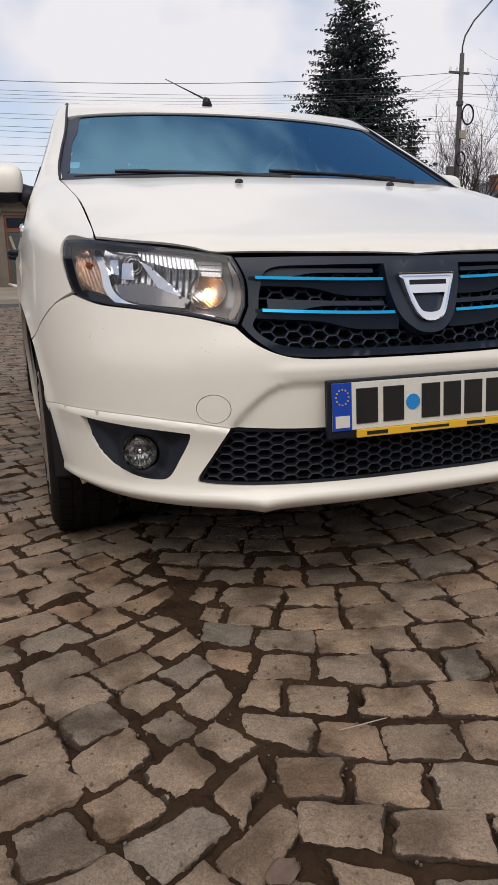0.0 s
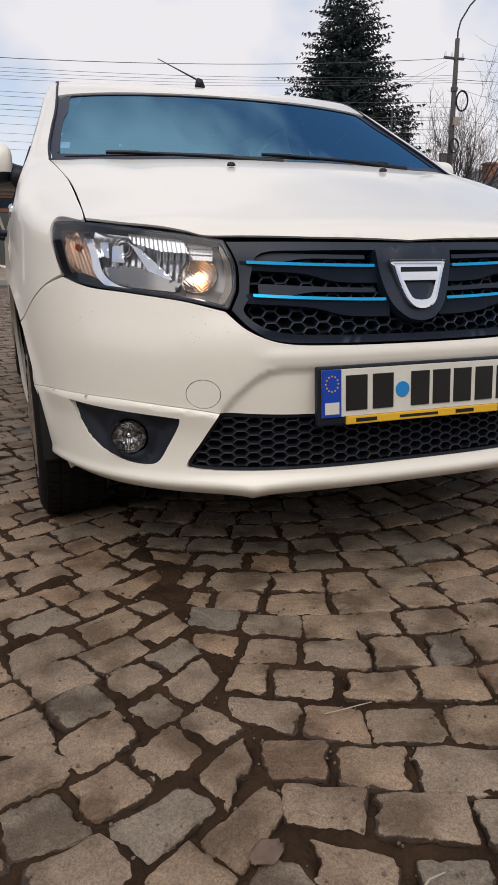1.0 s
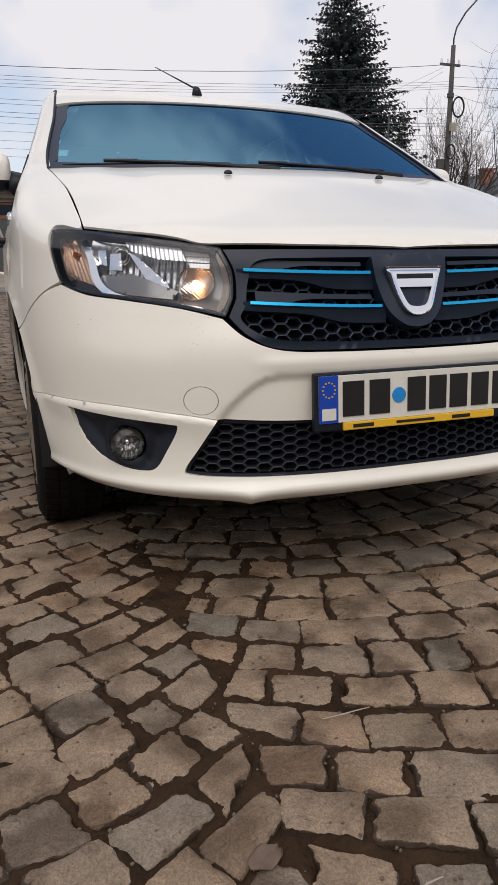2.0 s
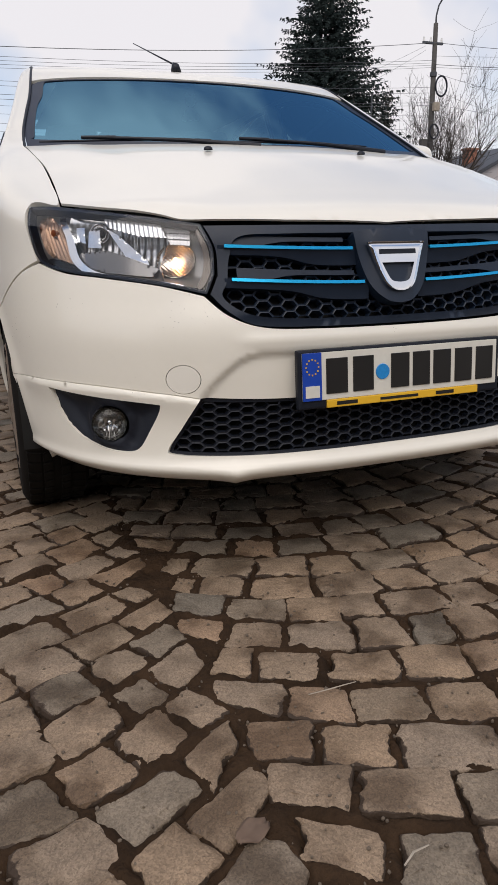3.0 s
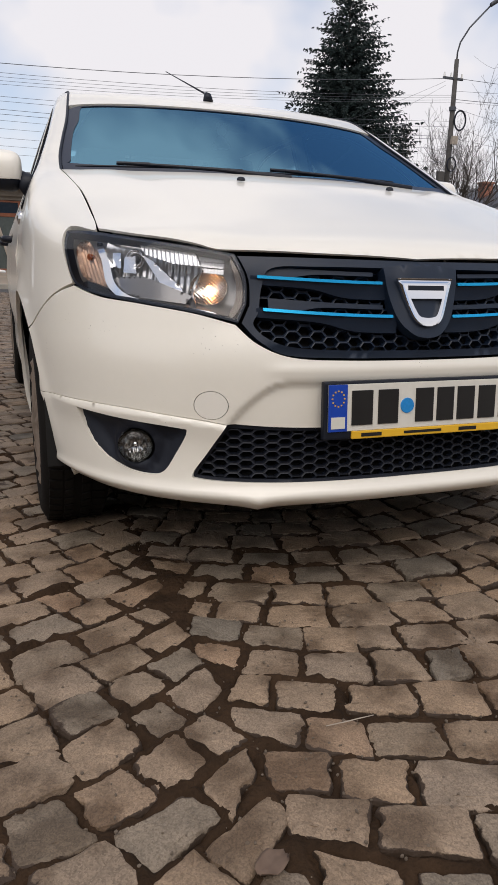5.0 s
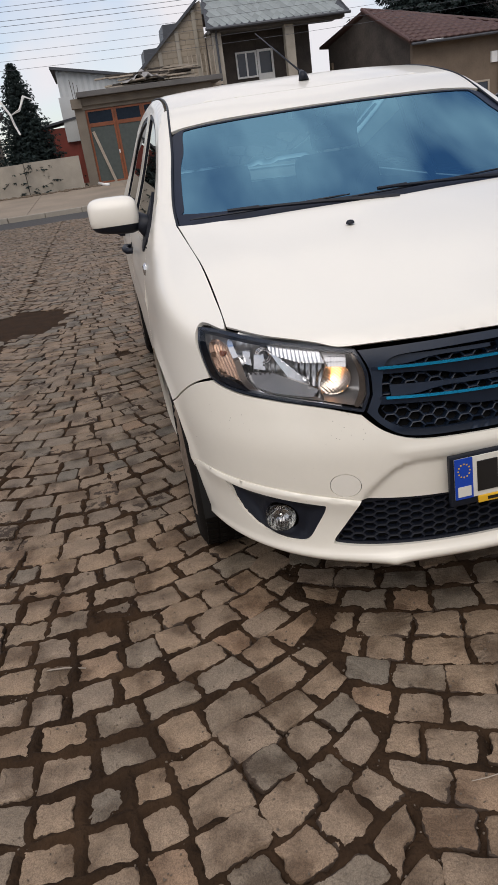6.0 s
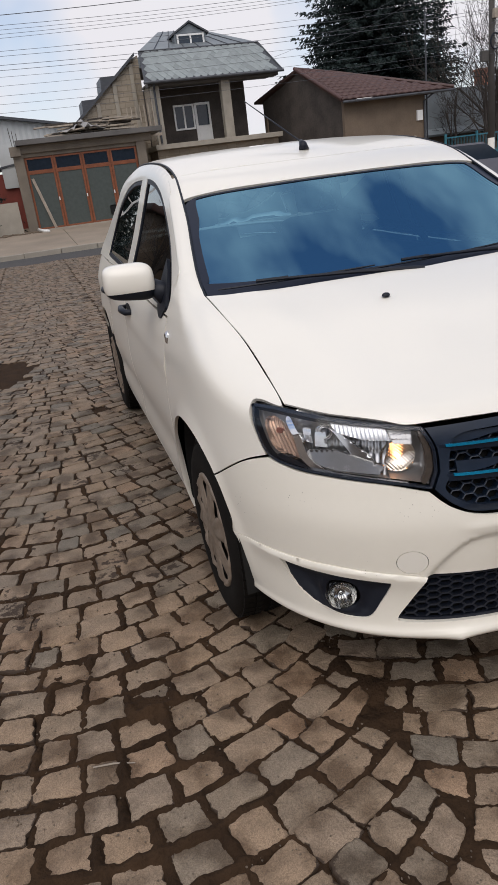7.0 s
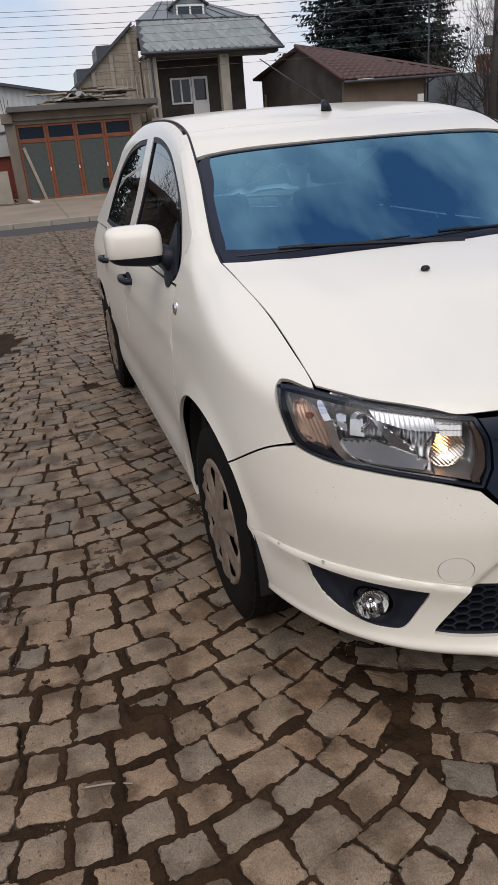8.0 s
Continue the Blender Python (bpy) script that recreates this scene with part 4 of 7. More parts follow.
for mirror in (False, True):
    greenhouse(mirror)
    screen_pillar(mirror)

SEAM = 1.655
edge_at = lambda y: float(np.interp(y, edge_xy[:, 1], edge_xy[:, 0]))
roof_rear = [(0.0, SEAM, 1), (-0.3, SEAM + 0.012, 1), (edge_at(1.70) + 0.004, SEAM + 0.045, 1), (edge_at(1.70) + 0.004, SEAM + 0.045, 1), (edge_at(1.85) + 0.004, 1.85, 1), (-0.585, 2.1, 1), (-0.583, 2.5, 1), (-0.560, 3.05, 1), (-0.560, 3.05, 1), (-0.3, 3.13, 1), (0.0, 3.16, 1)]
roof_ob = skin_part("roof", skin("top", top_flat(smooth_line(mirrored(roof_rear), 6)), (), 0.03, f=f_cabin, flat=True), M_PAINT, car, label="white painted steel roof")
head = [(0.0, 1.442, 1), (-0.25, 1.456, 1), (-0.46, 1.487, 1), (-0.585, 1.502, 1), (edge_at(1.50) + 0.004, 1.50, 1), (edge_at(1.50) + 0.004, 1.50, 1), (edge_at(1.60) + 0.004, 1.600, 1), (edge_at(1.70) + 0.004, SEAM + 0.043, 1), (edge_at(1.70) + 0.004, SEAM + 0.043, 1), (-0.3, SEAM + 0.009, 1), (0.0, SEAM - 0.003, 1)]
skin_part("roof_header", skin("top", top_flat(smooth_line(mirrored(head), 6)), (), 0.02, f=f_cabin, flat=True), M_PAINT, car)
P = on_skin("top", [(0.0, 1.835)], f_cabin)[0]
bm = bmesh.new()
tube(bm, [P + (0, -0.02, -0.004), P + (0, -0.012, 0.020), P + (0, 0.012, 0.034)], [0.023, 0.017, 0.008], 12)
base = part("antenna_base", bm, M_BLACK, roof_ob, smooth=True)
part("antenna_rod", tube(bmesh.new(), [P + (0, 0.006, 0.030), P + (-0.018, 0.70, 0.275)], [0.0042, 0.0022], 8), M_BLACK, roof_ob, smooth=True)

ws_side = [tuple(p + np.array((0.002, 0, 0))) for p in rail[18:5:-3]]
WS = [(0.0, 0, 1.368), (-0.22, 0, 1.366), (-0.45, 0, 1.360), (-0.585, 0, 1.350), ws_side[0]] + ws_side + [ws_side[-1], (-0.710, 0, 1.05), (-0.710, 0, 1.05), (-0.5, 0, 1.03), (-0.25, 0, 1.03), (0.0, 0, 1.03)]
WS_IN = [(0.0, 0, 1.363), (-0.22, 0, 1.361), (-0.45, 0, 1.355), (-0.565, 0, 1.347), (-0.592, 0, 1.335), (-0.613, 0, 1.275), (-0.645, 0, 1.216), (-0.678, 0, 1.104), (-0.668, 0, 1.087), (-0.4, 0, 1.079), (0.0, 0, 1.075)]
ws_line, ws_in = front_flat(smooth_line(mirrored(WS), 6)), front_flat(smooth_line(mirrored(WS_IN), 6))
ws_ob = skin_part("windscreen", skin("screen", shrink(ws_line, 0.002), (), 0.03, f=f_cabin, off=-0.006, rim=0.0, flat=True), M_GLASS, car, label="tinted windscreen mirroring the sky")
skin_part("windscreen_border", skin("screen", shrink(ws_line, 0.001), [ws_in], 0.025, f=f_cabin, off=-0.0035, rim=0.006, flat=True), M_FRIT, ws_ob, label="dark band printed round the windscreen")


def trim_strip(mirror):
    """The black strip in the seam between screen pillar and roof rail."""
    pts = [Vector(p) for p in rail]
    part("roof_trim_strip", turned(tube(bmesh.new(), pts, 0.0045, 8), mirror), M_BLACK, car, smooth=True)


trim_strip(False), trim_strip(True)

# rear: screen, boot, bumper (closed simply; never in view)
rs = [(0.0, 0, 1.42), (-0.5, 0, 1.40), (-0.5, 0, 1.40), (-0.66, 0, 1.10), (-0.66, 0, 1.10), (0.0, 0, 1.09)]


def tail_rays(q):
    o = np.stack([q[:, 0], 0 * q[:, 0] + 3.05, q[:, 1]], -1)
    return o, np.tile((0.0, 1.0, 0.0), (len(q), 1))


FLAT["tail"] = (front_flat, tail_rays)
skin_part("rear_screen", skin("tail", mirrored(rs), (), 0.08, f=f_cabin, off=-0.004, rim=0.0), M_SIDEGLASS, car)
skin_part("boot_lid", skin("top", mirrored([(0, 3.80, 1), (-0.62, 3.72, 1), (-0.62, 3.72, 1), (-0.66, 4.12, 1), (-0.66, 4.12, 1), (0, 4.22, 1)]), (), 0.06), M_PAINT, car)
skin_part("rear_bumper", skin("tail", mirrored([(0, 0, 0.98), (-0.6, 0, 0.96), (-0.72, 0, 0.9), (-0.74, 0, 0.7), (-0.74, 0, 0.3), (-0.70, 0, 0.25), (0, 0, 0.25)]), (), 0.06), M_PAINT, car)

# --- upper grille between the lamps ---
GR_TOP = [(0.0, 0, 0.806), (-0.25, 0, 0.808), (-0.432, 0, 0.808), (-0.432, 0, 0.808)]
GRILLE = GR_TOP + [(-0.413, 0, 0.755), (-0.414, 0, 0.703), (-0.414, 0, 0.703), (-0.434, 0, 0.664), (-0.434, 0, 0.664), (-0.396, 0, 0.624), (-0.335, 0, 0.597), (-0.2, 0, 0.590), (0.0, 0, 0.588)]
g_line = front_flat(smooth_line(mirrored(GRILLE), 6))
GR_IN = [(0.0, 0, 0.788), (-0.25, 0, 0.788), (-0.36, 0, 0.782), (-0.385, 0, 0.74), (-0.395, 0, 0.69), (-0.408, 0, 0.66), (-0.375, 0, 0.630), (-0.32, 0, 0.614), (-0.2, 0, 0.608), (0.0, 0, 0.606)]
g_in = front_flat(smooth_line(mirrored(GR_IN), 6))
grille = skin_part("upper_grille", skin("front", shrink(g_line, 0.001), [g_in], 0.014, off=-0.006, rim=0.03, flat=True, relief=lambda P: -0.010 * np.clip((0.615 - P[:, 2]) / 0.02, 0, 1)), M_NAVY, car, label="dark plastic upper grille with blue trim")
# near-black sheet that paints the unlit depth behind the upper grille
skin_part("grille_gap_shade", skin("front", g_line, (), 0.03, off=-0.055, rim=0.0, flat=True), M_DARK, grille)
part("honeycomb_band", honeycomb("front", g_in, 0.040, 0.0235, 0.0024, 0.02, -0.026, flat=True, margin=0.002), M_NAVY, grille, "black honeycomb net")


def bar_top(x, row):
    """Height of a grille bar's upper edge."""
    a = abs(x)
    return (0.751 + 0.010 * (max(a - 0.10, 0) / 0.31) ** 1.5) if row == 0 else (0.678 + 0.014 * (max(a - 0.08, 0) / 0.32) ** 1.5)


def bar(row, mirror):
    xa, xb = (-0.408, -0.088) if row == 0 else (-0.400, -0.066)
    xs = np.linspace(xa, xb, 24)
    top = [(x, bar_top(x, row) + 0.004) for x in xs]
    low = [(x, bar_top(x, row) - 0.014 - 0.018 / (1 + math.exp(-((x - xa) / (xb - xa) - 0.55) * 16))) for x in xs[::-1]]
    ob = skin_part("grille_bar", skin("front", np.array(top + low), (), 0.010, off=-0.004, rim=0.024, flat=True, relief=lambda P: -0.012 * np.clip((np.array([bar_top(x, row) for x in P[:, 0]]) - P[:, 2]) / 0.03, 0, 1)), M_NAVY, grille, mirror)
    strip = [(x, bar_top(x, row) + 0.0045) for x in xs[1:-1]] + [(x, bar_top(x, row) - 0.0020) for x in xs[1:-1][::-1]]
    skin_part("blue_trim", skin("front", np.array(strip), (), 0.01, off=0.0015, rim=0.006, flat=True), M_BLUE, ob, mirror, "metallic blue trim strip")
    # upper web: a plain slat with a sunk net, above each bar
    web = [(x, bar_top(x, row) + 0.030) for x in xs[2:-2]] + [(x, bar_top(x, row) + 0.0240 + 0.016 / (1 + math.exp(-((x - xa) / (xb - xa) - 0.35) * 18)) - 0.02) for x in xs[2:-2][::-1]]
    skin_part("grille_web", skin("front", np.array(web), (), 0.012, off=-0.016, rim=0.01, flat=True), M_NAVY, grille, mirror)


for mirror in (False, True):
    bar(0, mirror), bar(1, mirror)
shield = [(-0.098, 0, 0.786), (-0.098, 0, 0.786), (-0.090, 0, 0.73), (-0.070, 0, 0.672), (-0.035, 0, 0.636), (0.0, 0, 0.628)]
em = skin_part("emblem_mount", skin("front", mirrored([(0.0, 0, 0.792)] + shield), (), 0.012, off=0.004, rim=0.03, relief=lambda P: 0.008 * np.exp(-(P[:, 0] / 0.06) ** 4)), M_NAVY, grille)
outer = front_flat(smooth_line(mirrored([(0.0, 0, 0.760), (-0.068, 0, 0.760), (-0.071, 0, 0.757), (-0.066, 0, 0.742), (-0.044, 0, 0.682), (-0.030, 0, 0.662), (-0.012, 0, 0.654), (0.0, 0, 0.653)]), 6))
inner = front_flat(smooth_line(mirrored([(0.0, 0, 0.714), (-0.042, 0, 0.714), (-0.042, 0, 0.714), (-0.029, 0, 0.685), (-0.019, 0, 0.674), (0.0, 0, 0.671)]), 6))
skin_part("emblem", skin("front", outer, [inner], 0.003, off=0.020, rim=0.008, flat=True, relief=lambda P: 0.002 * np.exp(-(edge_gap(outer, front_flat(P)) / 0.004) ** 2) * -1), M_CHROME, em, label="chrome shield-shaped badge")
skin_part("emblem_bar", skin("front", [(-0.047, 0.733), (0.048, 0.733), (0.048, 0.744), (-0.047, 0.744)], (), 0.01, off=0.0206, rim=0.001, flat=True), M_BLACK, em)


# --- headlamps ---
LAMP = [(-0.766, 0.395, 0.846), (-0.754, 0.405, 0.856), (-0.702, 0.335, 0.853), (-0.62, 0.228, 0.838), (-0.515, 0.152, 0.821), (-0.437, 0.119, 0.808), (-0.437, 0.119, 0.808), (-0.418, 0.1, 0.76), (-0.420, 0.085, 0.705), (-0.420, 0.085, 0.705), (-0.438, 0.08, 0.667), (-0.438, 0.08, 0.667),
        (-0.532, 0.113, 0.687), (-0.638, 0.184, 0.704), (-0.711, 0.26, 0.715), (-0.757, 0.328, 0.736), (-0.774, 0.365, 0.79)]


def lamp_flat(pts):
    """Lamp places by x and z, the corner past x = -0.7 spread along the skin."""
    return round_flat(on_skin("round", round_flat(smooth_line(pts, 6))))


def lamp_pt(x, z, off=0.0):
    a = np.linspace(-1.2, 0.2, 300)
    P = on_skin("round", np.stack([a, 0 * a + z], -1))
    i = int(np.argmin(np.abs(P[:, 0] - x)))
    return np.array([a[i], z])


def lamp_loop(pts, n=6):
    return smooth_line([tuple(lamp_pt(x, z)) for x, z in pts], n)


SHIELD = (-0.626, 0.262, 0.792)
LAMP_IN = np.array((0.42, 0.907, 0.0))


def headlamp(mirror):
    line = round_flat(smooth_line(LAMP, 6))
    lamp = skin_part("headlamp", skin("round", shrink(line, -0.002), [shrink(line, 0.0045)], 0.02, off=-0.004, rim=0.02, flat=True), M_NAVY, car, mirror, "clear headlamp with a lit sidelight")
    skin_part("lens", skin("round", shrink(line, 0.001), (), 0.02, off=0.0, rim=0.004, flat=True), M_LENS, lamp, mirror, "clear polycarbonate lens")
    # bezel sweep that parts the indicator from the main bowl and runs along the lower edge
    sweep_a = [(-0.700, 0.838), (-0.698, 0.79), (-0.688, 0.742), (-0.66, 0.716), (-0.60, 0.704), (-0.50, 0.689)]
    sweep_b = [(-0.50, 0.684), (-0.60, 0.695), (-0.67, 0.706), (-0.702, 0.737), (-0.712, 0.79), (-0.712, 0.838)]
    skin_part("bezel", skin("round", lamp_loop(sweep_a + sweep_b), (), 0.012, off=-0.016, rim=0.03, flat=True), M_CHROME, lamp, mirror, "chrome bezel strip")
    skin_part("lower_shade", skin("round", lamp_loop([(-0.705, 0.728), (-0.67, 0.704), (-0.60, 0.688), (-0.50, 0.678), (-0.446, 0.672), (-0.448, 0.669), (-0.53, 0.686), (-0.637, 0.703), (-0.708, 0.716), (-0.745, 0.735), (-0.735, 0.742)]), (), 0.012, off=-0.013, rim=0.02, flat=True), M_BLACK, lamp, mirror)
    # main bowl: a deep dish with facets set into it
    def inner(name, outline, depth, mt, relief=None, step=0.005, label="", rim=0.010):
        V, T, loops = fill(np.array(outline, float), (), step)
        P = on_skin("round", V) + LAMP_IN * (0.006 + depth * 0.62)
        if relief is not None:
            P = P - LAMP_IN * relief(V[:, 0], V[:, 1])[:, None] * 0.62
        return skin_part(name, (P, np.tile(-LAMP_IN, (len(P), 1)), T, loops, rim), mt, lamp, mirror, label)

    inner("housing", shrink(line, 0.003), 0.120, M_LAMPBACK, lambda a, z: 0.115 * (1 - np.clip(edge_gap(line, np.stack([a, z], -1)) / 0.016, 0, 1)), 0.008, rim=0.0)

    def spread(pts, depth):
        """Outline of a facet that lies deeper than the lens."""
        return resample(np.array([lamp_pt(x - 0.09 * depth, z - 0.23 * depth) for x, z in pts]), 0.004)

    c0 = lamp_pt(-0.618, 0.768)
    bowl = [(-0.700, 0.78), (-0.694, 0.830), (-0.670, 0.850), (-0.56, 0.838), (-0.522, 0.832), (-0.512, 0.79), (-0.522, 0.752), (-0.535, 0.72), (-0.53, 0.685), (-0.58, 0.692), (-0.65, 0.705), (-0.694, 0.736)]
    r0 = lambda a, z: np.hypot(a - c0[0], z - c0[1])
    inner("reflector", lamp_loop(bowl), 0.034, M_BOWL, lambda a, z: -0.075 * np.clip(1 - (r0(a, z) / 0.125) ** 2, -0.1, 1) + 0.0024 * np.sin(a * 2 * math.pi / 0.0135) * np.clip((0.805 - z) / 0.02, 0.25, 1) + 0.0012 * np.sin(z * 2 * math.pi / 0.031), 0.0028, "mirror reflector")
    inner("fluted_panel", [lamp_pt(x, z) for x, z in [(-0.632, 0.826), (-0.520, 0.809), (-0.512, 0.780), (-0.565, 0.784), (-0.622, 0.803)]], 0.024, M_FROST, lambda a, z: 0.0013 * np.sin((a + 0.25 * z) * 2 * math.pi / 0.0085) - 0.22 * (z - 0.82), 0.0021, "fluted mirror panel")
    inner("blade", spread([(-0.632, 0.818), (-0.606, 0.800), (-0.552, 0.744), (-0.548, 0.734), (-0.588, 0.746), (-0.622, 0.806)], 0.05), 0.052, M_REFLECT, lambda a, z: -0.10 * (z - 0.758), 0.005, "bright mirror blade")
    inner("blade", spread([(-0.660, 0.806), (-0.640, 0.808), (-0.641, 0.770), (-0.664, 0.772)], 0.04), 0.046, M_REFLECT, lambda a, z: -0.12 * (z - 0.775))
    inner("blade", spread([(-0.683, 0.812), (-0.668, 0.812), (-0.670, 0.778), (-0.684, 0.782)], 0.03), 0.040, M_REFLECT, lambda a, z: -0.08 * (z - 0.785))
    inner("lower_plate", spread([(-0.690, 0.757), (-0.629, 0.762), (-0.589, 0.748), (-0.530, 0.723), (-0.545, 0.706), (-0.634, 0.716), (-0.682, 0.732)], 0.03), 0.036, M_LAMPTRIM, lambda a, z: -0.3 * (z - 0.73), 0.006, "dark smooth lower plate")
    # round bulb shield deep in the bowl
    m = Matrix.Translation(SHIELD) @ pose(0, 0, 0, 0, 0, -14)
    for prof, mt, nm in (([(0.0, -0.010), (0.008, -0.009), (0.0105, -0.004), (0.011, 0.004)], M_LAMPGREY, "bulb_shield"), ([(0.0125, -0.006), (0.0145, -0.008), (0.0165, -0.006), (0.0175, 0.0), (0.0195, -0.004), (0.0215, -0.004), (0.0225, 0.004)], M_REFLECT, "bulb_ring")):
        bm = lathe(prof, 28, "y")
        bmesh.ops.transform(bm, matrix=m, verts=bm.verts)
        part(nm, turned(bm, mirror), mt, lamp, smooth=True)
    # sidelight bowl with its lit bulb, and the stepped prism above it
    c = spread([(-0.498, 0.749), (-0.497, 0.7495), (-0.4975, 0.75)], 0.07)[0]
    ring = [(c[0] + 0.036 * math.cos(t * math.pi / 14), c[1] + 0.037 * math.sin(t * math.pi / 14)) for t in range(28)]
    inner("sidelight_bowl", ring, 0.062, M_WARMREFLECT, lambda a, z: -0.022 * np.clip(1 - (np.hypot(a - c[0], z - c[1]) / 0.036) ** 2, 0, 1) + 0.0010 * np.sin(a * 800) * np.sin(z * 800), 0.0020, rim=0.02)
    P = on_skin("round", [c])[0] + LAMP_IN * 0.044
    bm = bmesh.new()
    bmesh.ops.create_icosphere(bm, subdivisions=2, radius=0.0062)
    bmesh.ops.transform(bm, matrix=Matrix.Translation(P), verts=bm.verts)
    part("sidelight_bulb", turned(bm, mirror), M_LIT, lamp, "lit warm bulb", smooth=True)
    for k in range(4):
        z0 = 0.773 + 0.0125 * k
        step_pts = [(-0.508 - 0.002 * k, z0), (-0.463, z0 - 0.003), (-0.463, z0 + 0.0075), (-0.510 - 0.002 * k, z0 + 0.0105)]
        inner("prism_step", spread(step_pts, 0.03), 0.034, M_PRISM, lambda a, z: 0.0009 * np.sin(a * 2 * math.pi / 0.0065) - 0.5 * (z - z0 + 0.02), 0.0022)
    skin_part("inner_trim", skin("round", lamp_loop([(-0.440, 0.800), (-0.428, 0.76), (-0.427, 0.711), (-0.446, 0.679), (-0.458, 0.683), (-0.446, 0.71), (-0.441, 0.75), (-0.448, 0.80)]), (), 0.01, off=-0.014, rim=0.02, flat=True), M_LAMPSMOKE, lamp, mirror)
    # the indicator at the corner
    ind = [(-0.750, 0.832), (-0.724, 0.838), (-0.716, 0.79), (-0.708, 0.745), (-0.716, 0.733), (-0.748, 0.752), (-0.757, 0.79)]
    li = lamp_loop(ind)
    ind_ob = skin_part("indicator", skin("round", li, (), 0.0022, off=-0.032, rim=0.0, flat=True, relief=lambda P: 0.0022 * np.sin((round_flat(P)[:, 0] * 0.9 + round_flat(P)[:, 1] * 0.45) * 2 * math.pi / 0.0095)), M_FROST, lamp, mirror, "ribbed clear indicator")
    skin_part("ribbed_glass", skin("round", shrink(li, 0.001), (), 0.0025, off=-0.014, rim=0.02, flat=True, relief=lambda P: 0.0012 * np.sin(round_flat(P)[:, 1] * 2 * math.pi / 0.0075)), M_RIB, lamp, mirror)
    c2 = lamp_pt(-0.738, 0.800)
    skin_part("indicator_bulb", skin("round", [(c2[0] + 0.008 * math.cos(t * math.pi / 10), c2[1] + 0.010 * math.sin(t * math.pi / 10)) for t in range(20)], (), 0.006, off=-0.024, rim=0.01, flat=True), M_AMBER, lamp, mirror, "amber bulb")


headlamp(False), headlamp(True)

# --- number plate ---
TILT = pose(0, -0.004, 0.478, -4, 0, 0)


def plate_box(name, x0, x1, z0, z1, y0, y1, mt, parent, label="", bev=0.0):
    ob = part(name, boxed(x0, x1, y0, y1, z0, z1, bev), mt, parent, label)
    if parent is car:
        ob.matrix_basis = TILT
    return ob


holder = plate_box("number_plate", -0.268, 0.268, -0.068, 0.063, -0.012, 0.006, M_BLACK, car, "white number plate in a black holder", 0.005)
plate_box("plate_sheet", -0.258, 0.258, -0.049, 0.056, -0.0145, -0.010, M_WHITE, holder, "white enamelled plate", 0.001)
plate_box("plate_band", -0.258, -0.212, -0.049, 0.056, -0.0160, -0.012, M_EUBLUE, holder, "blue band", 0.001)
plate_box("plate_footer", -0.200, 0.205, -0.0675, -0.0495, -0.0165, -0.010, M_YELLOW, holder, "yellow dealer strip", 0.002)
plate_box("band_mark", -0.252, -0.218, -0.042, -0.016, -0.0172, -0.015, M_WHITE, holder)
for k in range(12):
    a = k * math.pi / 6
    plate_box("band_star", -0.235 + 0.015 * math.cos(a) - 0.0016, -0.235 + 0.015 * math.cos(a) + 0.0016, 0.025 + 0.017 * math.sin(a) - 0.0016, 0.025 + 0.017 * math.sin(a) + 0.0016, -0.0170, -0.015, M_YELLOW, holder)
for x0, x1 in ((-0.201, -0.148), (-0.134, -0.082), (-0.036, 0.012), (0.022, 0.068), (0.078, 0.126), (0.138, 0.186), (0.198, 0.246)):
    plate_box("plate_bar", x0, x1, -0.036, 0.042, -0.0172, -0.014, M_INK, holder, bev=0.001)
bm = lathe([(0.0, -0.0170), (0.017, -0.0168), (0.018, -0.014)], 24, "y")
bmesh.ops.transform(bm, matrix=Matrix.Translation((-0.058, 0, 0.003)), verts=bm.verts)
part("plate_seal", bm, M_SEALBLUE, holder)
for x0, x1, h in ((-0.176, -0.124, 0.004), (-0.065, 0.036, 0.0030), (0.085, 0.135, 0.004)):
    plate_box("footer_bar", x0, x1, -0.0585 - h, -0.0585 + h, -0.0176, -0.016, M_INK, holder)


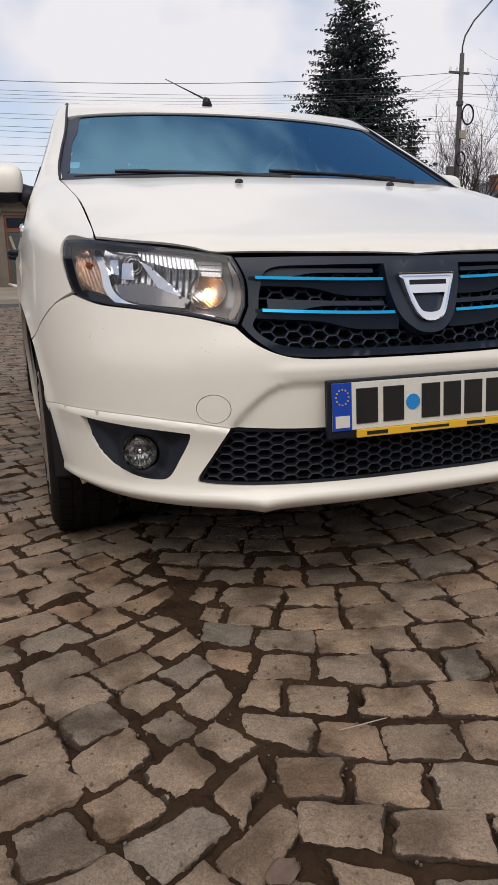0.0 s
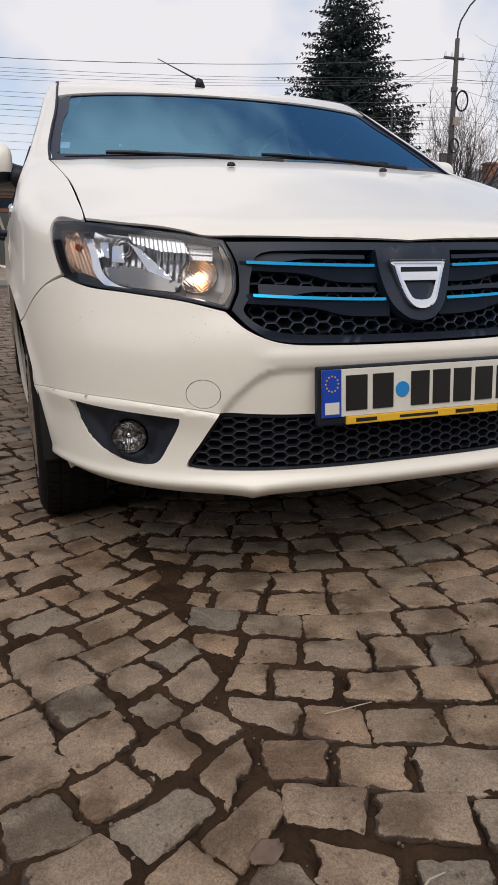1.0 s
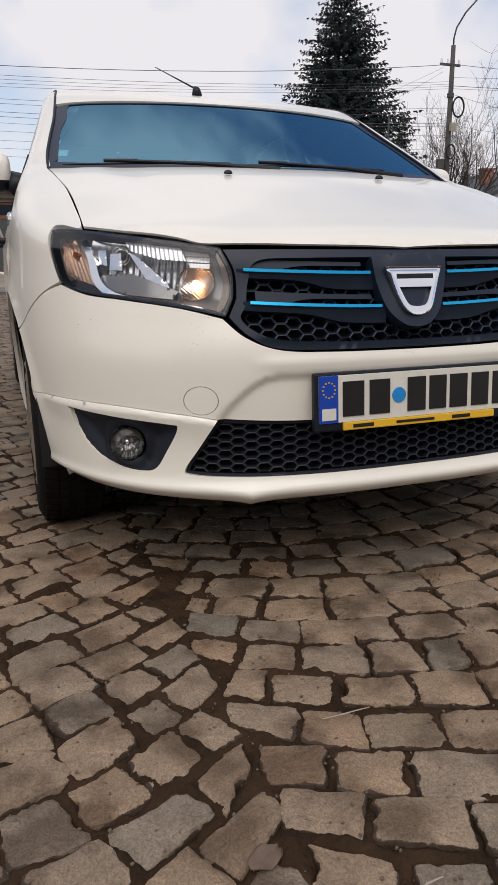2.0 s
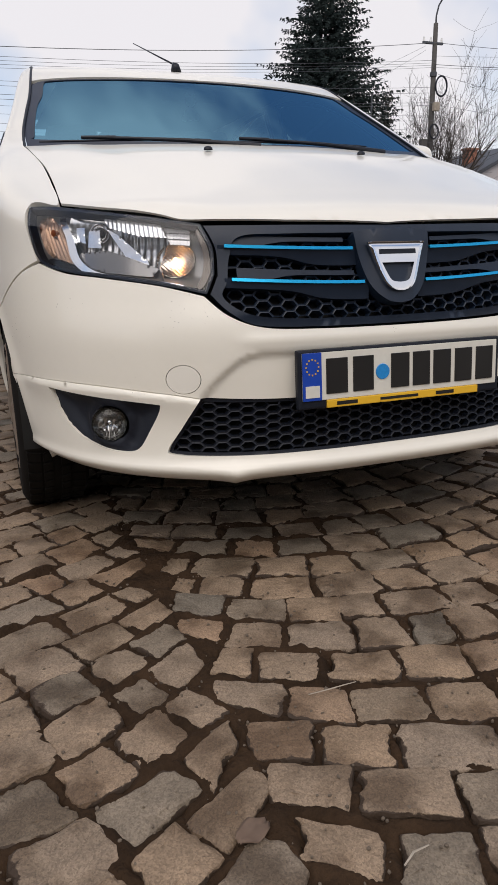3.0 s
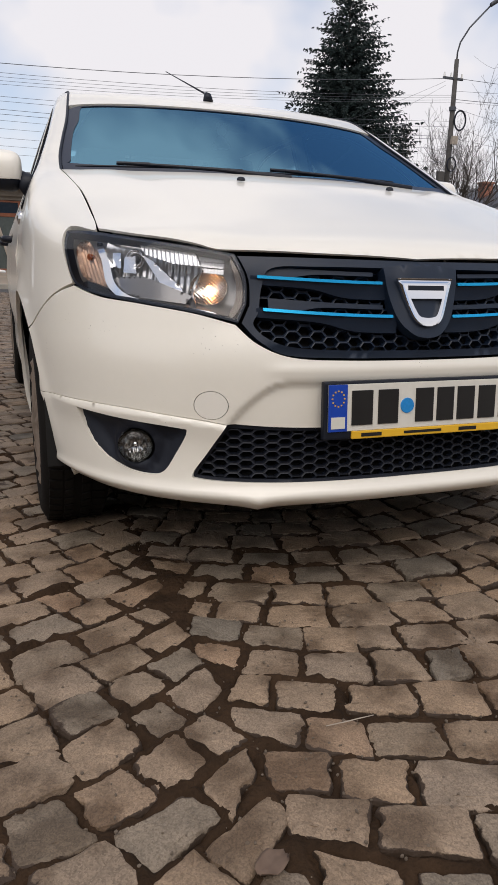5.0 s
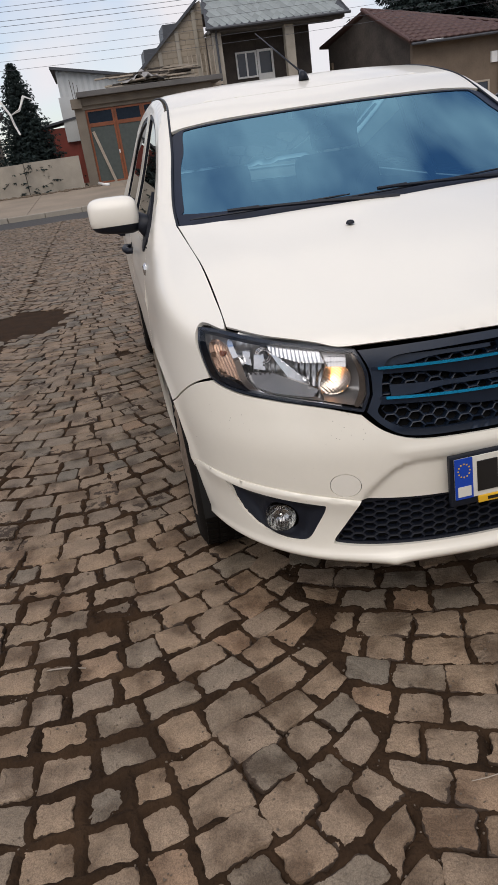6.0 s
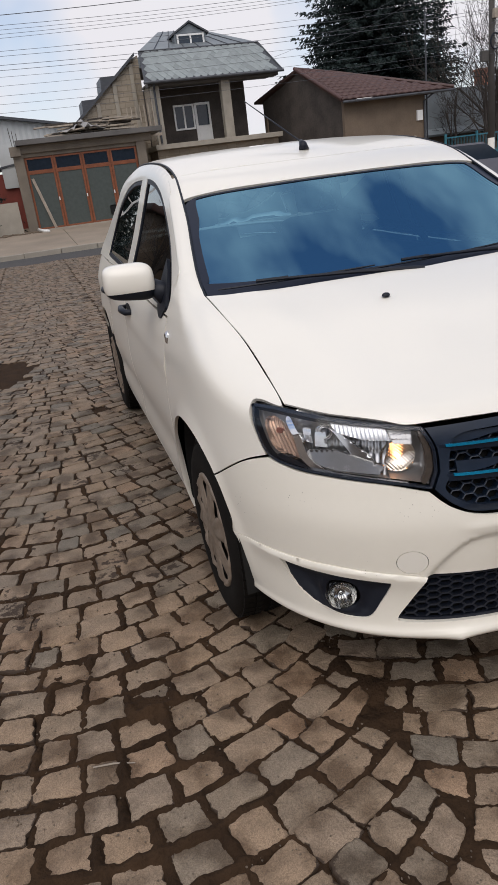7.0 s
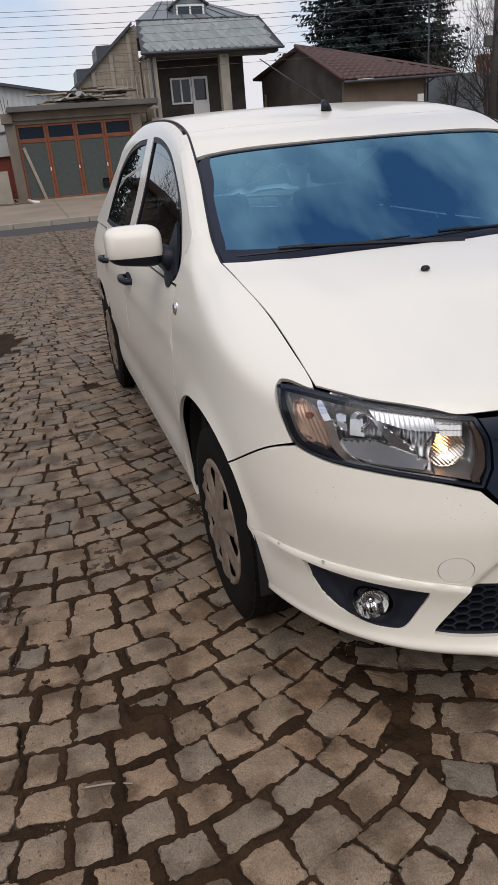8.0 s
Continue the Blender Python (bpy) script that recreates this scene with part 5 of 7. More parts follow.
# --- wheels ---
def wheel(name, at, mirror):
    hubx = -0.745
    w = new(name)
    w.parent = car
    w.matrix_basis = Matrix.Translation((0, at, 0))
    R = 0.302
    prof = [(0.200, -0.088), (0.235, -0.096), (0.272, -0.094), (0.293, -0.084), (R, -0.066), (R + 0.002, 0.0), (R, 0.066), (0.293, 0.084), (0.272, 0.094), (0.235, 0.096), (0.200, 0.088), (0.19, 0.0), (0.200, -0.088)]
    bm = lathe(prof, 72, "x")
    bmesh.ops.transform(bm, matrix=Matrix.Translation((hubx, 0, HUB_Z)), verts=bm.verts)
    tyre = part("tyre", turned(bm, mirror), M_RUBBER, w, "worn black tyre", smooth=True)
    bm = bmesh.new()
    for k in range(54):
        for sgn in (-1, 1):
            for x0, x1, sk in ((0.012, 0.036, 0.35), (0.042, 0.078, -0.15)):
                m = Matrix.Translation((hubx, 0, HUB_Z)) @ Matrix.Rotation(2 * math.pi * (k + (0.5 if sgn > 0 else 0)) / 54, 4, "X")
                vs = box(bm, sgn * x0, sgn * x1, -0.0135, 0.0135, R - 0.012, R + 0.0065 if x1 < 0.05 else R + 0.004, 0, None)
                for v in vs:
                    v.co.y += sk * (v.co.x - sgn * (x0 + x1) / 2)
                bmesh.ops.transform(bm, matrix=m, verts=vs)
    tagged(part("tread", turned(bm, mirror), M_RUBBER, tyre), kind="stuff")
    # trim cover: a shallow dish with seven wedge slots between broad spokes
    n = 7
    circle = [(0.198 * math.cos(t * 2 * math.pi / 60), 0.198 * math.sin(t * 2 * math.pi / 60)) for t in range(60)]
    holes = []
    for k in range(n):
        a0 = 2 * math.pi * (k + 0.5) / n
        pts = []
        for da, r in ((-0.05, 0.098), (0.06, 0.098), (0.15, 0.135), (0.21, 0.166), (0.02, 0.176), (-0.17, 0.166), (-0.12, 0.135)):
            pts.append((r * math.cos(a0 + da), r * math.sin(a0 + da)))
        holes.append(smooth_line(pts, 4))
    V, T, loops = fill(np.array(circle), holes, 0.012)
    r = np.hypot(*V.T)
    gap = np.min([edge_gap(h, V) for h in holes], 0)
    dx = -0.096 + 0.010 * (r / 0.198) ** 3 - 0.008 * np.exp(-(r / 0.05) ** 4) + 0.004 * np.exp(-(gap / 0.006) ** 2) - 0.007 * np.exp(-((r - 0.190) / 0.007) ** 2) + 0.003 * np.cos(np.arctan2(V[:, 1], V[:, 0]) * n * 2)
    bm = bmesh.new()
    vs = [bm.verts.new((hubx + d, p[0], HUB_Z + p[1])) for d, p in zip(dx, V)]
    for t in T:
        bm.faces.new([vs[i] for i in t])
    for lp in loops[:1]:
        lo = [bm.verts.new((vs[i].co.x + 0.022, vs[i].co.y, vs[i].co.z)) for i in lp]
        for i in range(len(lp)):
            j = (i + 1) % len(lp)
            bm.faces.new((vs[lp[i]], vs[lp[j]], lo[j], lo[i]))
    bmesh.ops.recalc_face_normals(bm, faces=bm.faces)
    part("wheel_cover", turned(bm, mirror), M_SILVER, w, "dusty silver wheel cover", smooth=True)
    # near-black disc; its colour stands for the shade behind the slots
    bm = lathe([(0.0, -0.070), (0.19, -0.070), (0.197, -0.078)], 40, "x")
    bmesh.ops.transform(bm, matrix=Matrix.Translation((hubx, 0, HUB_Z)), verts=bm.verts)
    part("rim", turned(bm, mirror), M_DARK, w)


for y0 in (HUB_Y, REAR_Y):
    for mirror in (False, True):
        wheel("wheel", y0, mirror)


# --- door mirrors ---
def door_mirror(mirror):
    def egg(zlo, zhi):
        bm = bmesh.new()
        bmesh.ops.create_uvsphere(bm, u_segments=32, v_segments=24, radius=1.0)
        for v in bm.verts:
            c = v.co
            p = Vector([math.copysign(abs(t) ** 0.50, t) for t in c])
            v.co = Vector((-0.907 + 0.092 * p.x, 1.375 + 0.060 * p.y * (1.0 - 0.25 * p.z * p.z) - 0.012 * p.x, 1.090 + (0.071 * p.z) * (1.0 - 0.14 * (1 - p.x) * 0.5) - 0.006 * p.x))
        geom = list(bm.verts) + list(bm.edges) + list(bm.faces)
        for z, nz in ((zlo, -1), (zhi, 1)):
            geom = list(bm.verts) + list(bm.edges) + list(bm.faces)
            bmesh.ops.bisect_plane(bm, geom=geom, plane_co=(0, 0, z), plane_no=(0, 0.0, nz), clear_outer=True)
        return bm
    mir = part("door_mirror", turned(egg(1.056, 1.3), mirror), M_PAINT, car, "white door mirror with a black foot", smooth=True)
    part("mirror_lower_shell", turned(egg(0.9, 1.0545), mirror), M_BLACK, mir, smooth=True)
    bm = bmesh.new()
    tube(bm, [(-0.835, 1.375, 1.068), (-0.805, 1.35, 1.05), (-0.775, 1.32, 1.025)], [0.030, 0.034, 0.045], 14)
    part("mirror_arm", turned(bm, mirror), M_BLACK, mir, smooth=True)
    tri = [(-1, 1.235, 0.985), (-1, 1.225, 1.01), (-1, 1.30, 1.10), (-1, 1.38, 1.15), (-1, 1.38, 1.15), (-1, 1.40, 1.05), (-1, 1.36, 0.985), (-1, 1.28, 0.955)]
    skin_part("mirror_foot", skin("side", tri, (), 0.02, f=f_cabin, off=0.006, rim=0.012), M_BLACK, mir, mirror)
    part("mirror_glass", turned(boxed(-0.985, -0.83, 1.430, 1.436, 1.04, 1.14, 0.002), mirror), M_CHROME, mir)


door_mirror(False), door_mirror(True)


# --- wipers ---
def wiper(x0, x1, zc, xb, name="wiper"):
    w = None
    xs = np.linspace(x0, x1, 12)
    zs = zc + 0.010 * ((xs - x0) / (x1 - x0))
    P = on_skin("screen", np.stack([xs, zs], -1), f_cabin, 0.009)
    w = part(name, tube(bmesh.new(), P, [0.002] + [0.0034] * 10 + [0.002], 6), M_BLACK, car, "black wiper blade", smooth=False)
    Q = on_skin("screen", [(xb - 0.05, zc + 0.006), (xb + 0.05, zc + 0.006)], f_cabin, 0.016)
    part("wiper_bridge", tube(bmesh.new(), Q, [0.0055, 0.0055], 8), M_BLACK, w)
    a = on_skin("screen", [(xb, zc + 0.005), (xb + 0.25, zc - 0.004), (xb + 0.48, zc - 0.020)], f_cabin, 0.017)
    part("wiper_arm", tube(bmesh.new(), a, [0.0045, 0.006, 0.009], 8), M_BLACK, w)


wiper(-0.672, -0.16, 1.062, -0.50)
wiper(-0.20, 0.42, 1.064, -0.02)

# --- inside ---
part("dashboard", boxed(-0.68, 0.68, 1.12, 1.62, 0.80, 1.015, 0.04), M_CABIN, car)
# unseen black sheets added to keep light from reaching the ground under the car
part("underside_light_block", boxed(-0.50, 0.50, 0.50, 4.15, 0.205, 0.23, 0.005), M_DARK, car)
part("bumper_light_block", boxed(-0.52, 0.52, 0.16, 0.49, 0.262, 0.270, 0.002), M_DARK, car)
part("engine_block", boxed(-0.45, 0.45, 0.35, 0.95, 0.22, 0.72, 0.03), M_DARK, car)
part("cabin_floor", boxed(-0.48, 0.48, 1.22, 3.0, 0.235, 0.30), M_DARK, car)
part("firewall", boxed(-0.66, 0.66, 1.0, 1.14, 0.25, 0.98), M_DARK, car)
part("parcel_shelf", boxed(-0.62, 0.62, 3.05, 3.60, 0.92, 1.0, 0.01), M_CABIN, car)
part("headliner", boxed(-0.50, 0.50, 1.75, 3.0, 1.40, 1.415, 0.005), M_CABIN, car)


def seat(x):
    s = part("seat", boxed(x - 0.24, x + 0.24, 1.90, 2.40, 0.40, 0.58, 0.06), M_CABIN, car)
    part("seat_back", boxed(-0.23, 0.23, -0.07, 0.07, 0.0, 0.62, 0.05, pose(x, 2.42, 0.55, -14, 0, 0)), M_CABIN, s)
    part("headrest", boxed(-0.13, 0.13, -0.05, 0.05, 0.0, 0.19, 0.04, pose(x, 2.55, 1.17, -12, 0, 0)), M_CABIN, s)


seat(-0.36), seat(0.36)
part("rear_bench", boxed(-0.62, 0.62, 2.95, 3.15, 0.5, 1.0, 0.06), M_CABIN, car)
bm = bmesh.new()
ring = [(0.19 * math.cos(t * math.pi / 16), 0.19 * math.sin(t * math.pi / 16), 0) for t in range(33)]
tube(bm, ring, 0.014, 8, cap=False)
box(bm, -0.18, 0.18, -0.02, 0.02, -0.012, 0.012, 0.004)
bmesh.ops.transform(bm, matrix=pose(0.36, 1.70, 0.96, 66, 0, 0), verts=bm.verts)
part("steering_wheel", bm, M_BLACK, car, smooth=True)
part("rear_view_mirror", boxed(-0.115, 0.115, 1.62, 1.65, 1.325, 1.375, 0.012), M_BLACK, car)

toy = tagged(new("hanging_toy"), "small pale soft toy hung behind the windscreen", "toy")
toy.matrix_basis = Matrix.Translation((-0.02, 1.56, 1.315))
bm = bmesh.new()
for dx, dz, r in ((0, -0.045, 0.026), (0.004, 0.0, 0.020), (-0.012, 0.022, 0.009), (0.016, 0.022, 0.009), (0.026, -0.058, 0.014), (-0.022, -0.062, 0.013)):
    vs = bmesh.ops.create_icosphere(bm, subdivisions=2, radius=r)["verts"]
    bmesh.ops.translate(bm, verts=vs, vec=(dx, 0, dz))
part("toy_body", bm, M_TOY, toy, smooth=True)
part("cord", tube(bmesh.new(), [(0, 0, 0.02), (0, 0.045, 0.03)], 0.0015, 5), M_BLACK, toy)


# ---- ground, setts, street ----
def lattice(ix, iy, seed):
    h = np.sin(ix * 127.1 + iy * 311.7 + seed * 74.7) * 43758.5453
    return h - np.floor(h)


def vnoise(x, y, size, seed=0):
    """Smooth random hills, 0 to 1, of a given size."""
    u, v = np.asarray(x) / size, np.asarray(y) / size
    i, j = np.floor(u), np.floor(v)
    a, b = u - i, v - j
    a, b = a * a * (3 - 2 * a), b * b * (3 - 2 * b)
    return (lattice(i, j, seed) * (1 - a) + lattice(i + 1, j, seed) * a) * (1 - b) + (lattice(i, j + 1, seed) * (1 - a) + lattice(i + 1, j + 1, seed) * a) * b


def raw_mesh(name, V, F, material, smooth=False, rim=None):
    me = bpy.data.meshes.new(name)
    me.from_pydata(np.asarray(V).tolist(), [], F.tolist() if isinstance(F, np.ndarray) else [tuple(f) for f in F])
    if rim is not None:
        me.attributes.new("rim", "FLOAT", "POINT").data.foreach_set("value", np.asarray(rim, np.float32))
    me.materials.append(material)
    if smooth:
        me.polygons.foreach_set("use_smooth", [True] * len(me.polygons))
    return me


def spaced(lo, hi, step, far_lo, far_hi, grow=1.22):
    mid = list(np.arange(lo, hi, step))
    out, d = [], step
    x = lo
    while x > far_lo:
        d *= grow
        x -= d
        out.append(x)
    right, d, x = [], step, mid[-1]
    while x < far_hi:
        d *= grow
        x += d
        right.append(x)
    return np.array(out[::-1] + mid + right)


KERB_Y = 19.1
gx, gy = spaced(-2.3, 0.75, 0.0064, -400, 400, 1.12), spaced(-1.0, 1.6, 0.0064, -300, 900, 1.12)
# setts in scalloped rows: each lane of rows sags between two ridges
LANE_W, LANE_C, ROW_H, SAG = 1.38, 0.11, 0.113, 0.215
rng = np.random.default_rng(7)


def sag(x, lane):
    """How a row lies along y at x, and its slope."""
    u = (x - LANE_C - lane * LANE_W) / (LANE_W / 2)
    return SAG * u * u, math.atan(SAG * 2 * u / (LANE_W / 2))


def row_line(x, y, lane):
    """A place on a row's middle line and the way across the row there."""
    dy, ang = sag(x, lane)
    return np.array((x, y + dy)), np.array((-math.sin(ang), math.cos(ang))), ang


NEAR = dict(x0=-1.95, x1=0.50, y0=-0.93, y1=1.02)
near_setts, far_setts = [], []
for lane in range(-10, 11):
    left = LANE_C + (lane - 0.5) * LANE_W
    for k in range(-66, 178):
        y_row = k * ROW_H + rng.normal(0, 0.004)
        if (y_row > 3.2 or y_row < -4.0) and (left < -7.5 or left > 3.5) or y_row > KERB_Y - 2.3:
            continue
        count = int(rng.integers(11, 13))
        run = np.cumsum(np.r_[0, rng.uniform(0.78, 1.28, count)])
        run = run / run[-1] * 2 - 1
        cuts = left + LANE_W * 0.5 * (1 + run * (1.0 + 0.10 * (1 - run * run)))
        cuts[[0, -1]] += rng.normal(0, 0.02, 2)
        for xa, xb in zip(cuts, cuts[1:]):
            quad = []
            for x, sides in ((xa, (-1, 1)), (xb, (1, -1))):
                p, n, ang = row_line(x, y_row, lane)
                for sd in sides:
                    c = p + n * sd * ROW_H * 0.5 * math.cos(ang)
                    c[0] = min(max(c[0], left - 0.012), left + LANE_W + 0.012)
                    quad.append(c)
            quad = np.array([quad[0], quad[3], quad[2], quad[1]])
            mid = quad.mean(0)
            if rng.random() < 0.002 or ((mid[0] + 1.85) / 0.42) ** 2 + ((mid[1] - 5.2) / 0.55) ** 2 < 1:
                continue
            item = (mid, quad, rng.normal(0, 0.0020))
            if NEAR["x0"] < mid[0] < NEAR["x1"] and NEAR["y0"] < mid[1] < NEAR["y1"]:
                near_setts.append(item)
            else:
                far_setts.append(item)


def sett_mesh(quad, detail, r):
    """A worn block on a crooked four-sided plan: knocked corners, ragged sides, a top that falls away at the edge."""
    m = 7 if detail else 2
    mid = quad.mean(0)
    q = quad - mid
    q = q + r.normal(0, 0.0058 if detail else 0.004, (4, 2))
    joint = 0.0020 + abs(r.normal(0, 0.0018))
    q = q * (1 - joint / np.maximum(np.hypot(*q.T)[:, None] * 0.72, 0.02))
    out = []
    for k in range(4):
        p, nx, pv = q[k], q[(k + 1) % 4], q[k - 1]
        cut = min(0.35, abs(r.normal(0.07, 0.05)) + 0.03)
        out += [p + (pv - p) * cut, p + (pv - p + nx - p) * cut * 0.22, p + (nx - p) * cut] if detail else [p + (pv - p) * 0.09, p + (nx - p) * 0.09]
        side = nx - p
        nrm = np.array((side[1], -side[0])) / (np.hypot(*side) + 1e-9)
        bow, dent, dent_at = r.normal(0.0005, 0.0042), max(0.0, r.normal(-0.003, 0.006)), r.uniform(0.25, 0.75)
        for j in range(1, m):
            f = cut + (1 - 2 * cut) * j / m if detail else 0.5
            out.append(p + side * f + nrm * (bow * 4 * f * (1 - f) - dent * math.exp(-((f - dent_at) / 0.13) ** 2) + r.normal(0, 0.0017 if detail else 0.002)))
    base = np.array(out)
    n = len(base)
    tilt = r.normal(0, 0.022, 2)
    rings = ((0.55, 0.0022), (0.86, 0.0016), (0.955, -0.0012), (1.0, -0.0075), (1.01, -0.05)) if detail else ((0.92, 0.0), (0.99, -0.006), (1.01, -0.04))
    V = []
    for f, z in rings:
        b = base * f if f < 0.9 else base * (1 - (1 - f) * 0.055 / np.maximum(np.hypot(*base.T)[:, None], 0.02))
        h = z + (b @ tilt) * (z > -0.02) + (r.normal(0, 0.0007, n) if z > -0.005 else 0)
        V.append(np.column_stack([b, h + 0 * b[:, 0]]))
    F = [tuple(range(n))]
    for k in range(len(rings) - 1):
        F += [(k * n + i, (k + 1) * n + i, (k + 1) * n + (i + 1) % n, k * n + (i + 1) % n) for i in range(n)]
    rim = np.repeat([0.0, 0.42, 0.80, 1.0, 1.0] if detail else [0.50, 1.0, 1.0], n)
    return mid, np.concatenate(V), F, rim


# earth: fills the joints, spills a little over the edges of the blocks
X, Y = np.meshgrid(gx, gy, indexing="ij")
fine = np.clip((X + 2.9) / 0.8, 0, 1) * np.clip((1.8 - X) / 0.8, 0, 1) * np.clip((Y + 1.9) / 0.8, 0, 1) * np.clip((2.6 - Y) / 0.8, 0, 1)
bury = np.zeros_like(X)
for mid, quad, dz in near_setts + far_setts:
    x, y = mid
    if not (-2.6 < x < 1.5 and -1.7 < y < 2.2):
        continue
    i0, i1 = np.searchsorted(gx, (x - 0.15, x + 0.15))
    j0, j1 = np.searchsorted(gy, (y - 0.15, y + 0.15))
    deep = np.full((i1 - i0, j1 - j0), 1.0)
    for p, q in zip(quad, np.roll(quad, -1, 0)):
        e = (q - p) / (np.hypot(*(q - p)) + 1e-9)
        deep = np.minimum(deep, e[0] * (Y[i0:i1, j0:j1] - p[1]) - e[1] * (X[i0:i1, j0:j1] - p[0]))
    bury[i0:i1, j0:j1] = np.maximum(bury[i0:i1, j0:j1], deep)
# earth lies thicker in scattered patches; its bank under the bumper also deepens the shade
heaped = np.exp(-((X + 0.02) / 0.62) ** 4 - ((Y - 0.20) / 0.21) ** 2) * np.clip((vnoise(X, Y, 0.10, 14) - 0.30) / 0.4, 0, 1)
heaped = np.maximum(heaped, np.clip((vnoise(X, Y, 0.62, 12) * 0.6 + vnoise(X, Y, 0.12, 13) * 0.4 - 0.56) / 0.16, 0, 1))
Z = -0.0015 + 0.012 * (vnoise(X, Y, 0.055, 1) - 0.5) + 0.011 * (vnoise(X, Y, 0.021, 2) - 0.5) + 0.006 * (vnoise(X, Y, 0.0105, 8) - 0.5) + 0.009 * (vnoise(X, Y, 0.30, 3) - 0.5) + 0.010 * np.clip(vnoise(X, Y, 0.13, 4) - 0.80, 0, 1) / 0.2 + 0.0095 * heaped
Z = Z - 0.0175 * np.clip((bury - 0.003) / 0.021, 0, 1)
Z = Z * fine - 0.012 * (1 - fine)
Z += np.where(Y > KERB_Y + 0.6, -0.02, 0)
idx = np.arange(X.size).reshape(X.shape)
F = np.stack([idx[:-1, :-1], idx[1:, :-1], idx[1:, 1:], idx[:-1, 1:]], -1).reshape(-1, 4)
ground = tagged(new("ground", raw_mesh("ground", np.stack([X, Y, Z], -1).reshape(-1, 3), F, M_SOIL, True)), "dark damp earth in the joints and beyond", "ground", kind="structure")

shape_rng = np.random.default_rng(21)
fV, fF, fR, k0 = [], [], [], 0
for mid, quad, dz in far_setts:
    c, V, F, rim = sett_mesh(quad, False, shape_rng)
    fR.append(rim)
    fV.append(V + (c[0], c[1], dz))
    fF += [tuple(i + k0 for i in f) for f in F]
    k0 += len(V)
setts_far = new("granite_setts", raw_mesh("granite_setts", np.concatenate(fV), fF, M_STONE_FAR, rim=np.concatenate(fR)))
tagged(setts_far, "worn brown and grey granite setts in scalloped rows", "paving", kind="stuff")

# street strip, kerb, footway
street = tagged(part("road", boxed(-60, 60, KERB_Y - 2.3, KERB_Y - 0.02, -0.05, -0.004), M_ASPHALT), "patched grey asphalt strip along the kerb", "road", kind="structure")
kerb = tagged(new("kerb"), "weathered concrete kerb", "kerb", kind="structure")
kerb_me = mesh_of("kerb_stone", boxed(-0.492, 0.492, 0, 0.16, -0.1, 0.13, 0.015), M_CONC)
for i in range(-22, 24):
    o = new("kerb_stone", kerb_me)
    o.parent = kerb
    o.matrix_basis = pose(i * 1.0, KERB_Y, rng.normal(0, 0.006), 0, 0, rng.normal(0, 0.4))
foot = tagged(new("pavement"), "sandy concrete footway sloping up to the garage", "pavement", kind="structure")
for i in range(-9, 10):
    bm = bmesh.new()
    x0, x1 = i * 3.0, i * 3.0 + 2.985
    lo = [bm.verts.new(p) for p in ((x0, KERB_Y + 0.165, 0.115), (x1, KERB_Y + 0.165, 0.115), (x1, 29.5, 0.42), (x0, 29.5, 0.42))]
    dn = [bm.verts.new((v.co.x, v.co.y, -0.2)) for v in lo]
    bm.faces.new(lo)
    for a in range(4):
        bm.faces.new((lo[a], dn[a], dn[(a + 1) % 4], lo[(a + 1) % 4]))
    bmesh.ops.recalc_face_normals(bm, faces=bm.faces)
    part("footway_slab", bm, M_FOOTWAY, foot)


def slope(y):
    return 0.115 + (y - KERB_Y - 0.165) / (29.5 - KERB_Y - 0.165) * 0.305


# ---- garage with four glazed leaves ----
GY, GZ = 27.0, 0.36
garage = empty("garage", "unfinished concrete garage with orange wooden doors", "garage", at=(0, GY, 0))
def gpart(name, b, mt, label="", bev=0.0, parent=garage):
    return part(name, boxed(*b, bev), mt, parent, label)


gpart("corner_post", (-1.22, -0.86, 0, 0.36, GZ - 0.2, 3.05), M_GCONC, bev=0.01)
gpart("corner_post", (3.28, 3.64, 0, 0.36, GZ - 0.2, 3.05), M_GCONC, bev=0.01)
gpart("lintel", (-0.86, 3.28, 0.06, 0.34, 2.92, 3.05), M_GCONC)
gpart("beam", (-1.24, 3.9, -0.04, 0.40, 3.05, 3.31), M_GCONC, bev=0.01)
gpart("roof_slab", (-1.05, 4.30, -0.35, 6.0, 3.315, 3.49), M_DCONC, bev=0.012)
gpart("bracket", (-1.30, -0.92, -0.16, 0.3, 2.98, 3.30), M_GCONC, bev=0.01)
gpart("side_wall", (-1.20, -1.0, 0.37, 6.0, 0, 3.22), M_CONC)
gpart("side_wall", (3.45, 3.65, 0.37, 6.0, 0, 3.22), M_BLOCK)
gpart("back_wall", (-1.0, 3.45, 5.8, 6.0, 0, 3.22), M_CONC)
gpart("threshold", (-0.86, 3.28, -0.1, 0.3, 0.0, GZ + 0.03), M_CONC)
W0, W1 = -0.86, 3.28
lw = (W1 - W0) / 4
